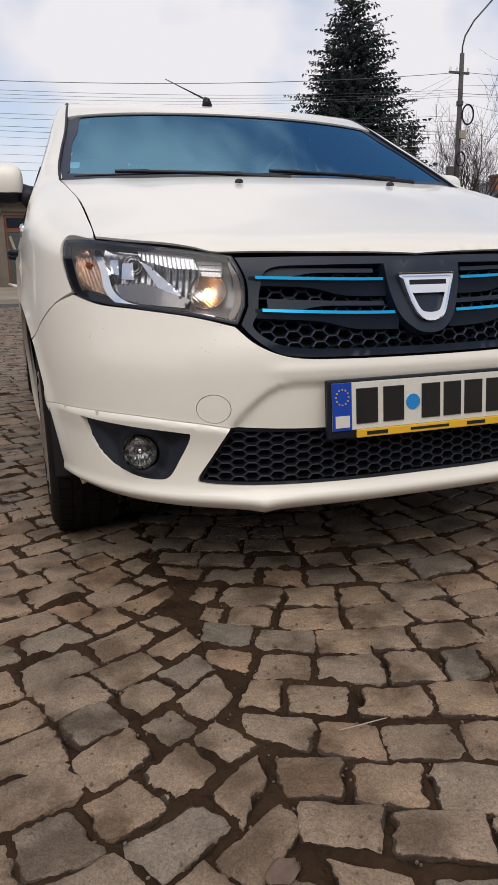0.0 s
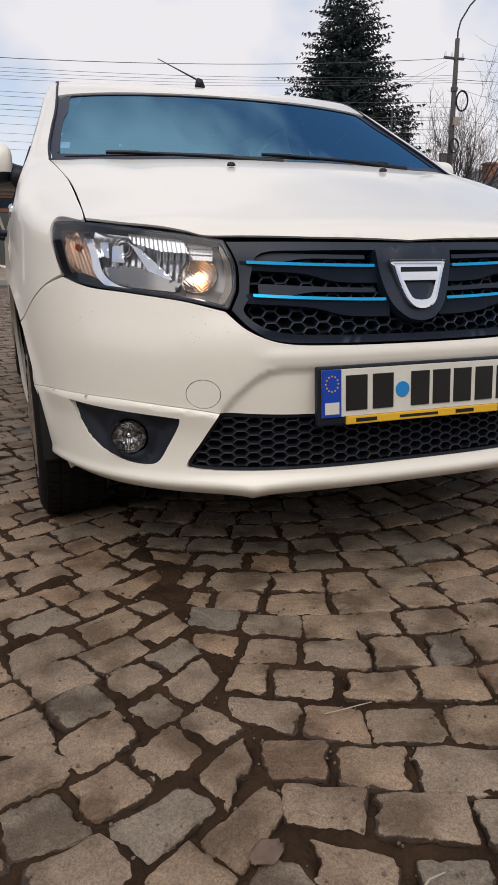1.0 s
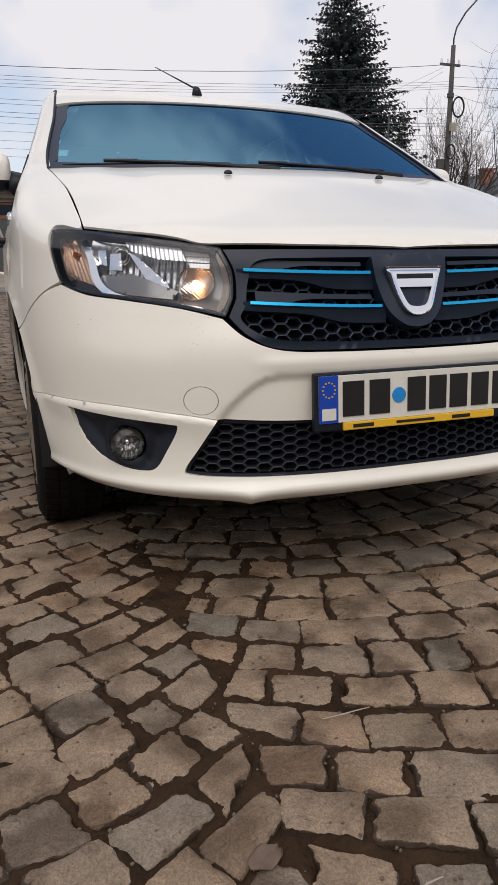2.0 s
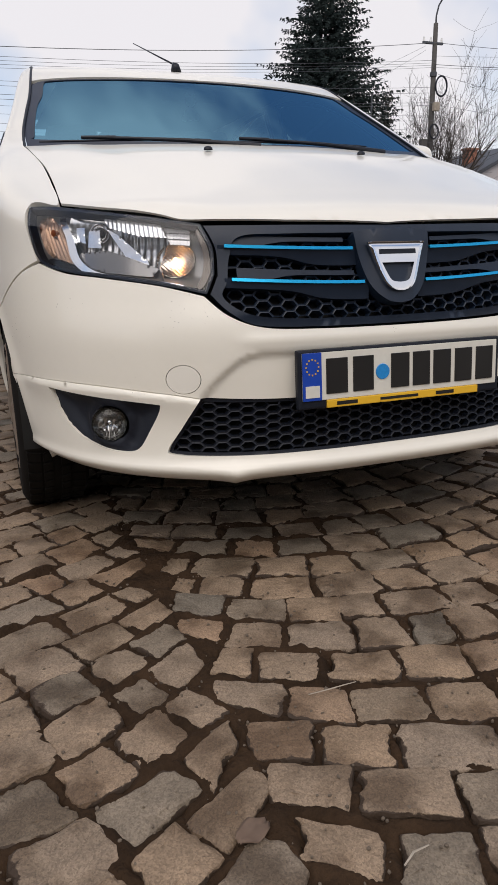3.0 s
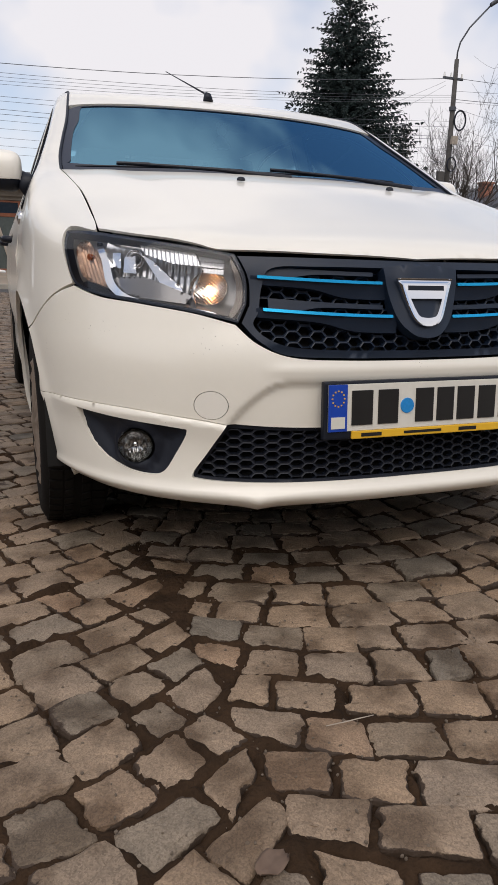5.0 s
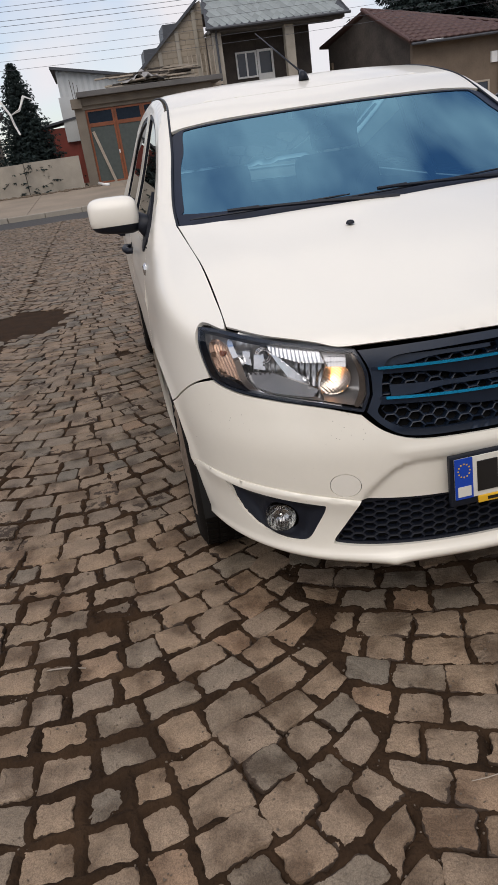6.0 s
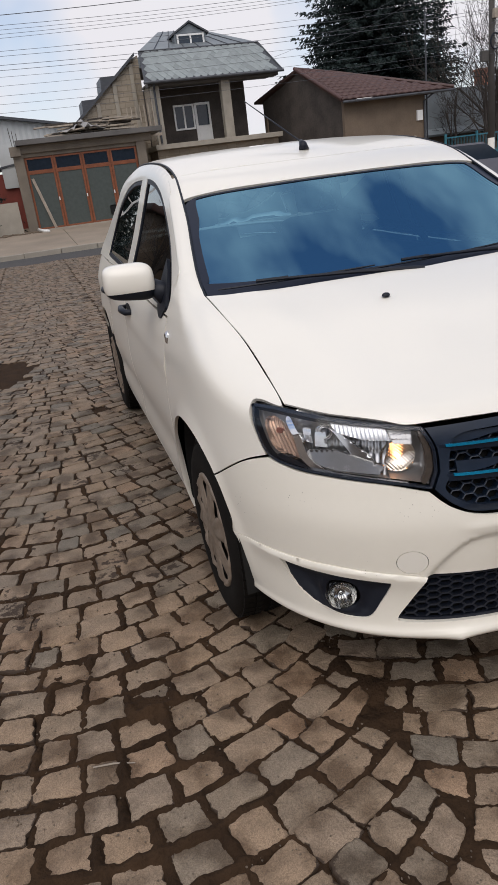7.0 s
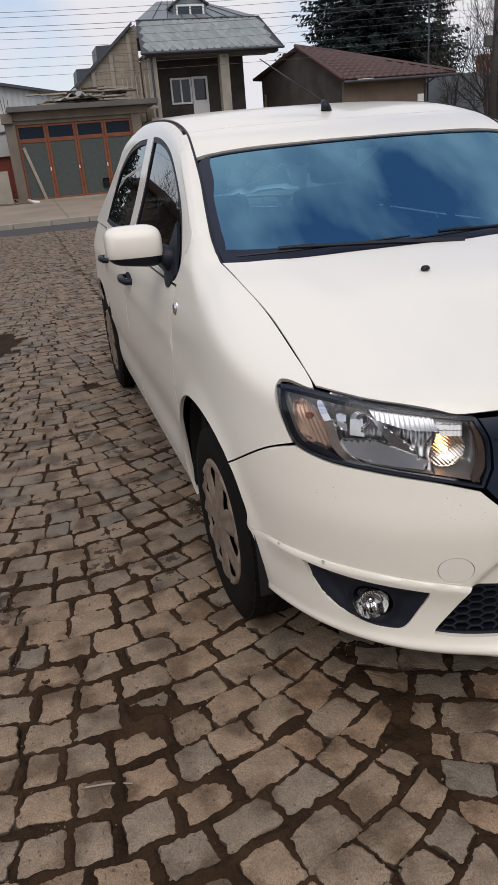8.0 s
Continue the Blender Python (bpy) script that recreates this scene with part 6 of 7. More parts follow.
for i in range(4):
    a, b = W0 + i * lw, W0 + (i + 1) * lw
    leaf = new("garage_door")
    leaf.parent = garage
    z0, zt, z1 = GZ + 0.03, 2.33, 2.91
    gpart("stile", (a + 0.005, a + 0.085, 0.10, 0.17, z0, z1), M_WOOD, bev=0.006, parent=leaf)
    gpart("stile", (b - 0.085, b - 0.005, 0.10, 0.17, z0, z1), M_WOOD, bev=0.006, parent=leaf)
    for za, zb in ((z0, z0 + 0.06), (zt, zt + 0.13), (z1 - 0.07, z1)):
        gpart("rail", (a + 0.085, b - 0.085, 0.105, 0.165, za, zb), M_WOOD, bev=0.005, parent=leaf)
    gpart("pane", (a + 0.085, b - 0.085, 0.13, 0.138, z0 + 0.06, zt), M_PANEGREY, "frosted pane", parent=leaf)
    gpart("transom_pane", (a + 0.085, b - 0.085, 0.13, 0.138, zt + 0.13, z1 - 0.07), M_DGLASS, "dark transom pane", parent=leaf)
    if i < 3:
        gpart("door_handle", (b - 0.07, b - 0.03, 0.07, 0.10, 1.35, 1.47), M_UPVC, bev=0.008, parent=leaf)
part("leaning_board", boxed(-0.05, 0.05, -0.012, 0.012, 0, 1.85, 0.004, pose(-0.22, 0.075, GZ + 0.04, 0, -15, 0)), M_PALEWOOD, garage)
part("broken_patch", boxed(2.05 - 0.13, 2.05 + 0.13, 0.122, 0.13, GZ + 0.22, GZ + 0.58, 0.05), M_DARK, garage)
for i, x in enumerate((-1.16, -1.08, -0.98)):
    tb = tagged(part("rebar", tube(bmesh.new(), [(x, GY + 0.1, 3.22), (x - 0.03 + 0.03 * i, GY + 0.1, 3.95 - 0.1 * i)], 0.012, 6), M_BARK), "rusty reinforcing bar standing out of the post", "rebar", "rebars on the garage")

# heap on the garage roof
for i in range(34):
    x, yy, z = rng.uniform(0.3, 3.2), GY + rng.uniform(0.0, 0.9), 3.50 + 0.014 * i
    L = rng.uniform(0.7, 1.7)
    ob = tagged(new("plank", mesh_of("plank", boxed(-L / 2, L / 2, -0.09, 0.09, 0, 0.05, 0.004), M_PALEWOOD if i % 3 else M_BARK)), "weathered plank lying on the garage roof", "plank", "planks on the garage roof")
    ob.matrix_basis = pose(x, yy, z, rng.uniform(-4, 4), rng.uniform(-5, 5), rng.uniform(-30, 30))
bm = bmesh.new()
bmesh.ops.create_grid(bm, x_segments=18, y_segments=14, size=0.5)
for v in bm.verts:
    x, y = v.co.x * 2.0, v.co.y * 1.6
    h = 0.26 * math.exp(-(x * x * 1.6 + y * y * 2)) + 0.22 * float(vnoise(x + 3, y, 0.16, 5)) + 0.10 * float(vnoise(x, y + 7, 0.33, 6))
    v.co = Vector((1.45 + x * 0.8, GY + 0.35 + y * 0.7, 3.53 + h * (1 - 0.6 * abs(x))))
r = bmesh.ops.extrude_face_region(bm, geom=list(bm.faces))
bmesh.ops.translate(bm, verts=[g for g in r["geom"] if isinstance(g, bmesh.types.BMVert)], vec=(0, 0, 0.012))
bmesh.ops.recalc_face_normals(bm, faces=bm.faces)
tagged(part("tarpaulin", bm, M_TARP, smooth=True), "crumpled grey tarpaulin over the roof heap", "tarpaulin")

# low panel wall, sheds behind it
wall = empty("boundary_wall", "low grey concrete panel wall with rubble at its foot", "wall", kind="structure", at=(0, 26.7, 0))
for i in range(5):
    part("wall_panel", boxed(-1.40 - 2.02 * (i + 1) + 0.01, -1.40 - 2.02 * i - 0.01, 0, 0.09, 0.0, 1.46 - 0.02 * i, 0.008), M_CONC, wall)
rub = bmesh.new()
for i in range(120):
    r0 = rng.uniform(0.03, 0.10)
    x, y = rng.uniform(-5, -0.7), 26.45 + rng.normal(0, 0.14)
    vs = bmesh.ops.create_icosphere(rub, subdivisions=1, radius=r0)["verts"]
    for v in vs:
        v.co = Vector((v.co.x * rng.uniform(0.8, 1.4) + x, v.co.y + y, v.co.z * 0.55 + slope(y) + 0.012))
tagged(part("rubble", rub, M_SOIL2), "earth and rubble along the wall's foot", "rubble", kind="stuff")
pipe = tagged(part("pipe", tube(bmesh.new(), [(-0.88, 26.75, 0.42), (-0.72, 26.3, 0.37), (-0.55, 25.9, 0.35)], 0.055, 10), M_UPVC, smooth=True), "pale drain pipe lying by the garage post", "pipe")

shed = empty("metal_shed", "shed clad in pale corrugated sheet", "shed", at=(0, 33, 0))
n = 46
bm = bmesh.new()
prev = None
for i in range(n + 1):
    x = -1.74 + 5.7 * i / n
    d = 0.03 * (i % 2)
    cur = (bm.verts.new((x, d, 0)), bm.verts.new((x, d, 4.95 - 0.19 * (x + 1.74))))
    if prev:
        bm.faces.new((prev[0], cur[0], cur[1], prev[1]))
    prev = cur
part("clad_wall", bm, M_SHEET, shed)
part("shed_roof", prism([(-1.95, 4.95), (4.2, 3.80), (4.2, 3.90), (-1.95, 5.06)], -0.3, 6), M_DSHEET, shed)
part("shed_body", prism([(-1.70, 0), (3.95, 0), (3.95, 3.8), (-1.70, 4.88)], 0.1, 5.8), M_SHEET, shed)
hut = empty("red_hut", "small red-painted hut with a white sheet leaning on it", "hut", at=(0, 29.6, 0))
part("hut_wall", boxed(-2.9, -1.05, 0, 2.0, 0.2, 2.55), M_REDWALL, hut)
part("hut_roof", prism([(-3.05, 2.55), (-0.9, 2.85), (-0.9, 2.93), (-3.05, 2.63)], -0.15, 2.1), M_DSHEET, hut)
part("white_sheet", boxed(-1.75, -1.12, -0.12, -0.09, 2.0, 3.6, 0.0, pose(0, 0, 0, 0, 0, 0)), M_SHEET, hut)

# ---- house with a slate mansard ----
HY = 29.3
house = empty("house", "unfinished house with a grey slate mansard roof", "house", at=(0, HY, 0))
hp = lambda name, b, mt, label="", bev=0.0, parent=house: part(name, boxed(*b, bev), mt, parent, label)
hp("ground_floor", (4.55, 9.9, 0.3, 8.0, 0, 2.75), M_BLOCK)
hp("balcony_slab", (4.45, 10.0, -0.05, 2.0, 2.76, 2.95), M_CONC, bev=0.01)
# bare wall in the gable's dark plaster; the porch's shade is put into its colour
hp("upper_wall", (4.6, 9.0, 1.6, 8.0, 2.95, 5.2), M_DPLASTER, "bare porch wall, darkened for the porch's shade")
hp("porch_column", (7.55, 7.93, 0.1, 0.45, 2.95, 5.12), M_CONC, bev=0.01)
hp("porch_column", (4.62, 4.95, 0.1, 0.45, 2.95, 5.12), M_CONC, bev=0.01)
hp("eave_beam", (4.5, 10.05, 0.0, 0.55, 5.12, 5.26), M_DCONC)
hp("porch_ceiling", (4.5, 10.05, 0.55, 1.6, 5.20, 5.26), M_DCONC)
hp("side_return", (4.6, 4.8, 0.5, 1.6, 2.95, 5.2), M_BLOCK)


def window(parent, x0, x1, z0, z1, y, n, mt=M_UPVC):
    w = new("window")
    w.parent = parent
    fr = 0.07
    for b in ((x0, x1, y - 0.06, y, z0, z0 + fr), (x0, x1, y - 0.06, y, z1 - fr, z1)):
        part("window_frame", boxed(*b, 0.008), mt, w)
    for i in range(n + 1):
        x = x0 + (x1 - x0 - fr) * i / n
        part("window_frame", boxed(x, x + fr, y - 0.058, y - 0.002, z0 + fr, z1 - fr, 0.008), mt, w)
        if i < n:
            part("pane", boxed(x + fr, x0 + (x1 - x0 - fr) * (i + 1) / n, y - 0.03, y - 0.02, z0 + fr, z1 - fr), M_DGLASS, w)
    return w


window(house, 5.72, 6.62, 3.50, 4.50, 1.585, 2)
door = new("door")
door.parent = house
part("door_leaf", boxed(6.64, 7.34, 1.53, 1.585, 2.96, 4.52, 0.01), M_UPVC, door, "white half-glazed door")
part("pane", boxed(6.74, 7.24, 1.515, 1.528, 3.62, 4.42), M_DGLASS, door)
part("door_panel", boxed(6.76, 7.22, 1.517, 1.528, 3.05, 3.48, 0.006), M_UPVC, door)
# gable of the rear wing on the near side
part("gable_wall", prism([(1.7, 0), (4.6, 0), (4.6, 6.55), (4.35, 6.45), (1.7, 4.25)], 1.9, 8), M_BLOCK, house, "pale block gable")
for x in (2.55, 3.35, 4.15):
    part("pilaster", boxed(x, x + 0.16, 1.82, 1.90, 0, 4.25 + (x - 1.7) * 0.83 - 0.05), M_CONC, house)
part("verge_board", prism([(1.45, 4.02), (4.45, 6.52), (4.45, 6.64), (1.45, 4.16)], 1.7, 8.1), M_DSHEET, house)
for x, z in ((2.05, 4.9), (3.0, 5.72)):
    part("roof_dormer", prism([(x, z - 0.5), (x + 0.75, z - 0.1), (x + 0.75, z + 0.30), (x + 0.05, z + 0.28)], 3.0, 4.6), M_DSHEET, house)
for i in range(7):
    part("rail_bar", boxed(3.35 + 0.17 * i, 3.38 + 0.17 * i, -0.9, -0.87, 3.35, 4.35 + 0.02 * i), M_PALEWOOD, house)
part("rail_foot", boxed(3.2, 4.6, -0.95, -0.82, 3.25, 3.35), M_PALEWOOD, house)

# slate slope: one object a slate, in overlapping rows of diamonds
roofA = new("roof")
roofA.parent = house
z_lo, z_hi, y_lo, y_hi = 5.28, 6.52, -0.25, 0.95
part("roof_deck", prism([(4.6, 5.26), (10.1, 5.26), (9.6, 6.5), (4.55, 6.5)], 1.0, 1.05), M_DSHEET, roofA)
bm = bmesh.new()
q = [bm.verts.new(p) for p in ((4.35, y_lo, z_lo), (10.15, y_lo, z_lo), (9.60, y_hi, z_hi), (4.50, y_hi, z_hi))]
q2 = [bm.verts.new(v.co + Vector((0, 0.10, -0.06))) for v in q]
bm.faces.new(q), bm.faces.new(q2[::-1])
for a in range(4):
    bm.faces.new((q[a], q2[a], q2[(a + 1) % 4], q[(a + 1) % 4]))
bmesh.ops.recalc_face_normals(bm, faces=bm.faces)
part("slope_sheathing", bm, M_DSHEET, roofA)
sl = bmesh.new()
for px, pz in ((0, 0.20), (0.15, 0.0), (0, -0.20), (-0.15, 0.0)):
    sl.verts.new((px, 0, pz))
fa = sl.faces.new(list(sl.verts))
rr = bmesh.ops.extrude_face_region(sl, geom=[fa])
bmesh.ops.translate(sl, verts=[g for g in rr["geom"] if isinstance(g, bmesh.types.BMVert)], vec=(0, 0.012, 0))
bmesh.ops.recalc_face_normals(sl, faces=sl.faces)
slate_me = mesh_of("slate", sl, M_SLATE)
tilt_deg = -math.degrees(math.atan2(y_hi - y_lo, z_hi - z_lo))
slant = math.hypot(y_hi - y_lo, z_hi - z_lo)
rows = 9
for i in range(rows):
    f = (i + 0.55) / rows
    xa, xb = 4.42 + 0.12 * f, 10.05 - 0.53 * f
    k = int((xb - xa) / 0.30)
    for j in range(k + (i % 2)):
        x = xa + 0.15 + 0.15 * ((i + 1) % 2) + j * 0.30
        if x > xb - 0.05:
            continue
        o = new("slate", slate_me)
        o.parent = roofA
        o.matrix_basis = Matrix.Translation((x, y_lo + (y_hi - y_lo) * f - 0.016 - 0.006 * (i % 2), z_lo + (z_hi - z_lo) * f)) @ pose(0, 0, 0, tilt_deg + rng.normal(0, 1.2), 0, rng.normal(0, 1))
# upper slope in seamed sheet, with its ridge dormer
bm = bmesh.new()
top = [(4.50, y_hi, z_hi + 0.01), (9.60, y_hi, z_hi + 0.01), (8.0, 4.2, 7.75), (6.1, 4.2, 7.75)]
q = [bm.verts.new(p) for p in top]
q2 = [bm.verts.new((x, y + 0.05, z - 0.12)) for x, y, z in top]
bm.faces.new(q), bm.faces.new(q2[::-1])
for a in range(4):
    bm.faces.new((q[a], q2[a], q2[(a + 1) % 4], q[(a + 1) % 4]))
bmesh.ops.recalc_face_normals(bm, faces=bm.faces)
part("upper_roof", bm, M_SHEETROOF, roofA)
bm = bmesh.new()
part("roof_back", prism([(4.5, 6.4), (9.6, 6.4), (8.0, 7.7), (6.1, 7.7)], 4.2, 8), M_SHEETROOF, roofA)
for i in range(1, 8):
    f = i / 8
    part("roof_seam", tube(bmesh.new(), [(4.5 + 5.1 * f, y_hi, z_hi + 0.02), (6.1 + 1.9 * f, 4.2, 7.76)], 0.022, 5), M_DSHEET, roofA)
part("slope_flashing", tube(bmesh.new(), [(4.48, y_hi - 0.01, z_hi + 0.01), (9.62, y_hi - 0.01, z_hi + 0.01)], 0.03, 6), M_DSHEET, roofA)
part("hip_flashing", tube(bmesh.new(), [(10.15, y_lo, z_lo + 0.02), (9.60, y_hi, z_hi + 0.02)], 0.03, 6), M_DSHEET, roofA)
part("gutter", tube(bmesh.new(), [(4.3, y_lo - 0.05, 5.22), (10.2, y_lo - 0.05, 5.24)], 0.055, 8), M_DSHEET, house)
part("downpipe", tube(bmesh.new(), [(4.72, -0.22, 5.2), (4.74, 0.05, 4.95), (4.74, 0.05, 3.0)], 0.045, 8), M_DSHEET, house)
dormer = new("dormer")
dormer.parent = house
dormer.location = (0.12, 0, -0.26)
part("dormer_body", prism([(6.12, 6.75), (7.50, 6.75), (7.50, 7.42), (6.82, 7.80), (6.12, 7.42)], 1.75, 4.0), M_SHEETROOF, dormer)
part("dormer_roof", prism([(6.02, 7.38), (6.81, 7.83), (7.60, 7.38), (7.60, 7.45), (6.81, 7.90), (6.02, 7.45)], 1.62, 4.1), M_DSHEET, dormer)
window(dormer, 6.22, 7.40, 6.98, 7.42, 1.74, 2)

# ---- barn with a hipped tile roof ----
barn = empty("barn", "old plastered outbuilding with a brown tiled roof", "barn", at=(0, 0, 0))
def poly(name, pts, mt, parent, thick=(0, 0, -0.06), label=""):
    bm = bmesh.new()
    a = [bm.verts.new(p) for p in pts]
    b = [bm.verts.new(Vector(p) + Vector(thick)) for p in pts]
    bm.faces.new(a), bm.faces.new(b[::-1])
    for i in range(len(pts)):
        bm.faces.new((a[i], b[i], b[(i + 1) % len(pts)], a[(i + 1) % len(pts)]))
    bmesh.ops.recalc_face_normals(bm, faces=bm.faces)
    return part(name, bm, mt, parent, label)


poly("front_wall", [(11.40, 25.99, 0), (14.95, 25.99, 0), (14.95, 25.99, 3.68), (11.40, 25.99, 3.68)], M_PLASTER, barn, (0, 0.3, 0), "ochre plaster wall")
poly("gable_wall", [(11.45, 26.0, 0), (10.0, 31.5, 0), (10.0, 31.5, 4.32), (10.72, 28.75, 5.02), (11.45, 26.0, 3.66)], M_DPLASTER, barn, (0.3, 0, 0), "dark streaked plaster gable")
poly("end_wall", [(14.95, 26.0, 0), (14.95, 31.5, 0), (14.95, 31.5, 3.68), (14.95, 26.0, 3.68)], M_PLASTER, barn, (-0.3, 0, 0))
poly("back_wall", [(10.0, 31.5, 0), (14.95, 31.5, 0), (14.95, 31.5, 3.68), (10.0, 31.5, 3.68)], M_PLASTER, barn, (0, -0.3, 0))
E0, E1, RA, RB = Vector((11.16, 25.55, 3.60)), Vector((16.0, 25.55, 3.64)), Vector((10.57, 28.75, 5.17)), Vector((12.3, 28.75, 4.90))
E2, E3 = Vector((16.0, 32.0, 3.9)), Vector((9.75, 32.0, 4.4))
poly("roof_slope", [E0, E1, RB, RA], M_DTILE, barn, (0, 0.02, -0.09))
poly("roof_slope", [E1, E2, RB], M_DTILE, barn, (-0.02, 0, -0.09))
poly("roof_slope", [E2, E3, RA, RB], M_DTILE, barn, (0, -0.02, -0.09))
tm = bmesh.new()
prevr = None
for i in range(7):
    x = -0.15 + 0.05 * i
    yv = -0.030 * math.sin(math.pi * i / 6) ** 1.0
    cur = [tm.verts.new((x, yv, 0.19)), tm.verts.new((x, yv - 0.03, -0.19)), tm.verts.new((x, yv + 0.01, -0.19))]
    if prevr:
        tm.faces.new((prevr[0], prevr[1], cur[1], cur[0]))
        tm.faces.new((prevr[1], prevr[2], cur[2], cur[1]))
    prevr = cur
bmesh.ops.recalc_face_normals(tm, faces=tm.faces)
tile_me = mesh_of("roof_tile", tm, M_RTILE, True)
nrm = (E1 - E0).cross(RA - E0).normalized()
ux = (E1 - E0).normalized()
uz = nrm.cross(ux)
if uz.z < 0:
    uz, nrm = -uz, -nrm
R = Matrix((ux, -nrm if nrm.y < 0 else nrm, uz)).transposed()
if R.determinant() < 0:
    R = Matrix((ux, uz.cross(ux), uz)).transposed()
height = (RA - E0).dot(uz)
nr = 11
for i in range(nr):
    f = (i + 0.5) / nr
    a = E0.lerp(RA, f)
    b = E1.lerp(RB, f)
    k = int((b - a).length / 0.30)
    for j in range(k):
        c = a + (b - a).normalized() * (0.15 + 0.30 * j)
        o = new("roof_tile", tile_me)
        o.parent = barn
        o.matrix_basis = Matrix.Translation(c - R.col[1] * 0.012) @ R.to_4x4()
for a, b in ((E1, RB), (RA, RB), (E0, RA)):
    part("ridge_tiles", tube(bmesh.new(), [a + Vector((0, 0, 0.03)), b + Vector((0, 0, 0.04))], 0.07, 8), M_RTILE, barn)
part("gutter", tube(bmesh.new(), [E0 + Vector((0, -0.06, -0.08)), E1 + Vector((0, -0.06, -0.08))], 0.05, 8), M_DSHEET, barn)
part("downpipe", tube(bmesh.new(), [(15.15, 25.6, 3.54), (14.90, 25.93, 3.3), (14.90, 25.93, 0.3)], 0.045, 8), M_DSHEET, barn)
part("meter_box", boxed(14.55, 14.80, 25.90, 26.0, 2.60, 2.98, 0.01), M_UPVC, barn)
part("eave_board", boxed(11.75, 12.4, 25.50, 25.54, 3.50, 3.60), M_UPVC, barn)
window(barn, 12.9, 14.5, 0.85, 2.05, 25.99, 2, M_PALEWOOD)
mast = tagged(part("mast", tube(bmesh.new(), [(16.0, 27.6, 0), (16.0, 27.6, 6.9)], 0.035, 8), M_DSHEET), "thin steel mast beside the barn", "mast")

# ---- street pole, wires ----
PX, PY = 16.62, 24.0
pole = empty("street_pole", "concrete power pole with a street lamp and cable loops", "pole", at=(PX, PY, 0))
part("shaft", tube(bmesh.new(), [(0.02, 0, 0), (0.02, 0, 1.6)], [0.135, 0.13], 12), M_WHITEWASH, pole, "whitewashed pole foot", smooth=True)
part("shaft", tube(bmesh.new(), [(0.02, 0, 1.6), (0, 0, 8.75)], [0.13, 0.085], 12), M_POLE, pole, smooth=True)
part("lamp_arm", tube(bmesh.new(), [(0, 0, 8.6), (0.0, 0, 9.0), (0.06, -0.05, 9.35), (0.32, -0.2, 9.85), (0.95, -0.6, 10.62)], 0.032, 8), M_DSHEET, pole, smooth=True)
part("lamp_head", boxed(-0.34, 0.34, -0.13, 0.13, -0.06, 0.06, 0.04, pose(1.15, -0.7, 10.75, 0, -30, -30)), M_DSHEET, pole)
part("crossarm", boxed(-0.55, 0.35, -0.04, 0.04, 8.02, 8.10), M_DSHEET, pole)
for x in (-0.5, -0.2, 0.3):
    part("insulator", tube(bmesh.new(), [(x, 0, 8.1), (x, 0, 8.26)], [0.05, 0.03], 8), M_UPVC, pole)
part("clamp_band", tube(bmesh.new(), [(0, 0, 6.9), (0, 0, 7.05)], 0.135, 12), M_DSHEET, pole)
ring = [(0.30 + 0.26 * math.cos(t * math.pi / 12), -0.14, 6.55 + 0.36 * math.sin(t * math.pi / 12)) for t in range(25)]
part("cable_loop", tube(bmesh.new(), ring, 0.035, 6, False), M_BLACK, pole)
ring = [(0.05 + 0.20 * math.cos(t * math.pi / 12), -0.17, 4.9 + 0.26 * math.sin(t * math.pi / 12)) for t in range(25)]
part("cable_loop", tube(bmesh.new(), ring, 0.03, 6, False), M_BLACK, pole)
part("junction_box", boxed(-0.05, 0.2, -0.26, -0.11, 5.65, 5.95, 0.01), M_PALEWOOD, pole)
part("junction_box", boxed(-0.5, -0.22, -0.16, 0.02, 4.25, 4.62, 0.02), M_POLE, pole)


def wire(a, b, dip, r=0.012):
    a, b = Vector(a), Vector(b)
    pts = []
    for i in range(25):
        f = i / 24
        p = a.lerp(b, f)
        p.z -= dip * 4 * f * (1 - f)
        pts.append(p)
    return tagged(part("wire", tube(bmesh.new(), pts, r * 0.48, 5), M_WIRE), "black overhead cable sagging between the poles", "cable", "overhead cables")


LEFT_X = -22.0
for z0, z1, dip, r in ((8.06, 7.5, 1.08, 0.022), (7.45, 7.3, 0.92, 0.013), (7.36, 7.1, 0.90, 0.011), (7.28, 6.9, 0.88, 0.011), (7.2, 6.7, 0.85, 0.011), (6.5, 6.5, 0.72, 0.012), (6.3, 6.4, 0.70, 0.012),
                       (5.95, 6.2, 0.66, 0.014), (5.85, 6.1, 0.70, 0.014), (5.5, 5.9, 0.6, 0.010), (5.3, 5.6, 0.6, 0.010), (5.0, 5.4, 0.62, 0.010), (4.7, 5.2, 0.6, 0.010), (4.5, 4.9, 0.6, 0.010)):
    wire((PX, PY - 0.12, z0), (LEFT_X, PY - 0.2, z1), dip, r)
for z0, b, dip, r in ((8.06, (34, 20, 8.6), 0.5, 0.020), (7.6, (34, 21, 9.2), 0.4, 0.012), (7.3, (33, 18, 8.0), 0.5, 0.022), (7.2, (33, 19, 8.4), 0.5, 0.012), (7.0, (34, 26, 6.6), 0.5, 0.012), (6.4, (34, 30, 5.9), 0.4, 0.012), (5.9, (34, 24, 5.4), 0.3, 0.014)):
    wire((PX, PY - 0.1, z0), b, dip, r)
wire((PX - 0.4, PY, 7.95), (9.0, 30.0, 5.6), 0.3, 0.010)
wire((PX - 0.4, PY, 7.80), (11.0, 28.7, 5.7), 0.35, 0.010)
far_pole = empty("street_pole", "plain concrete power pole down the street", "pole", at=(LEFT_X, PY, 0))
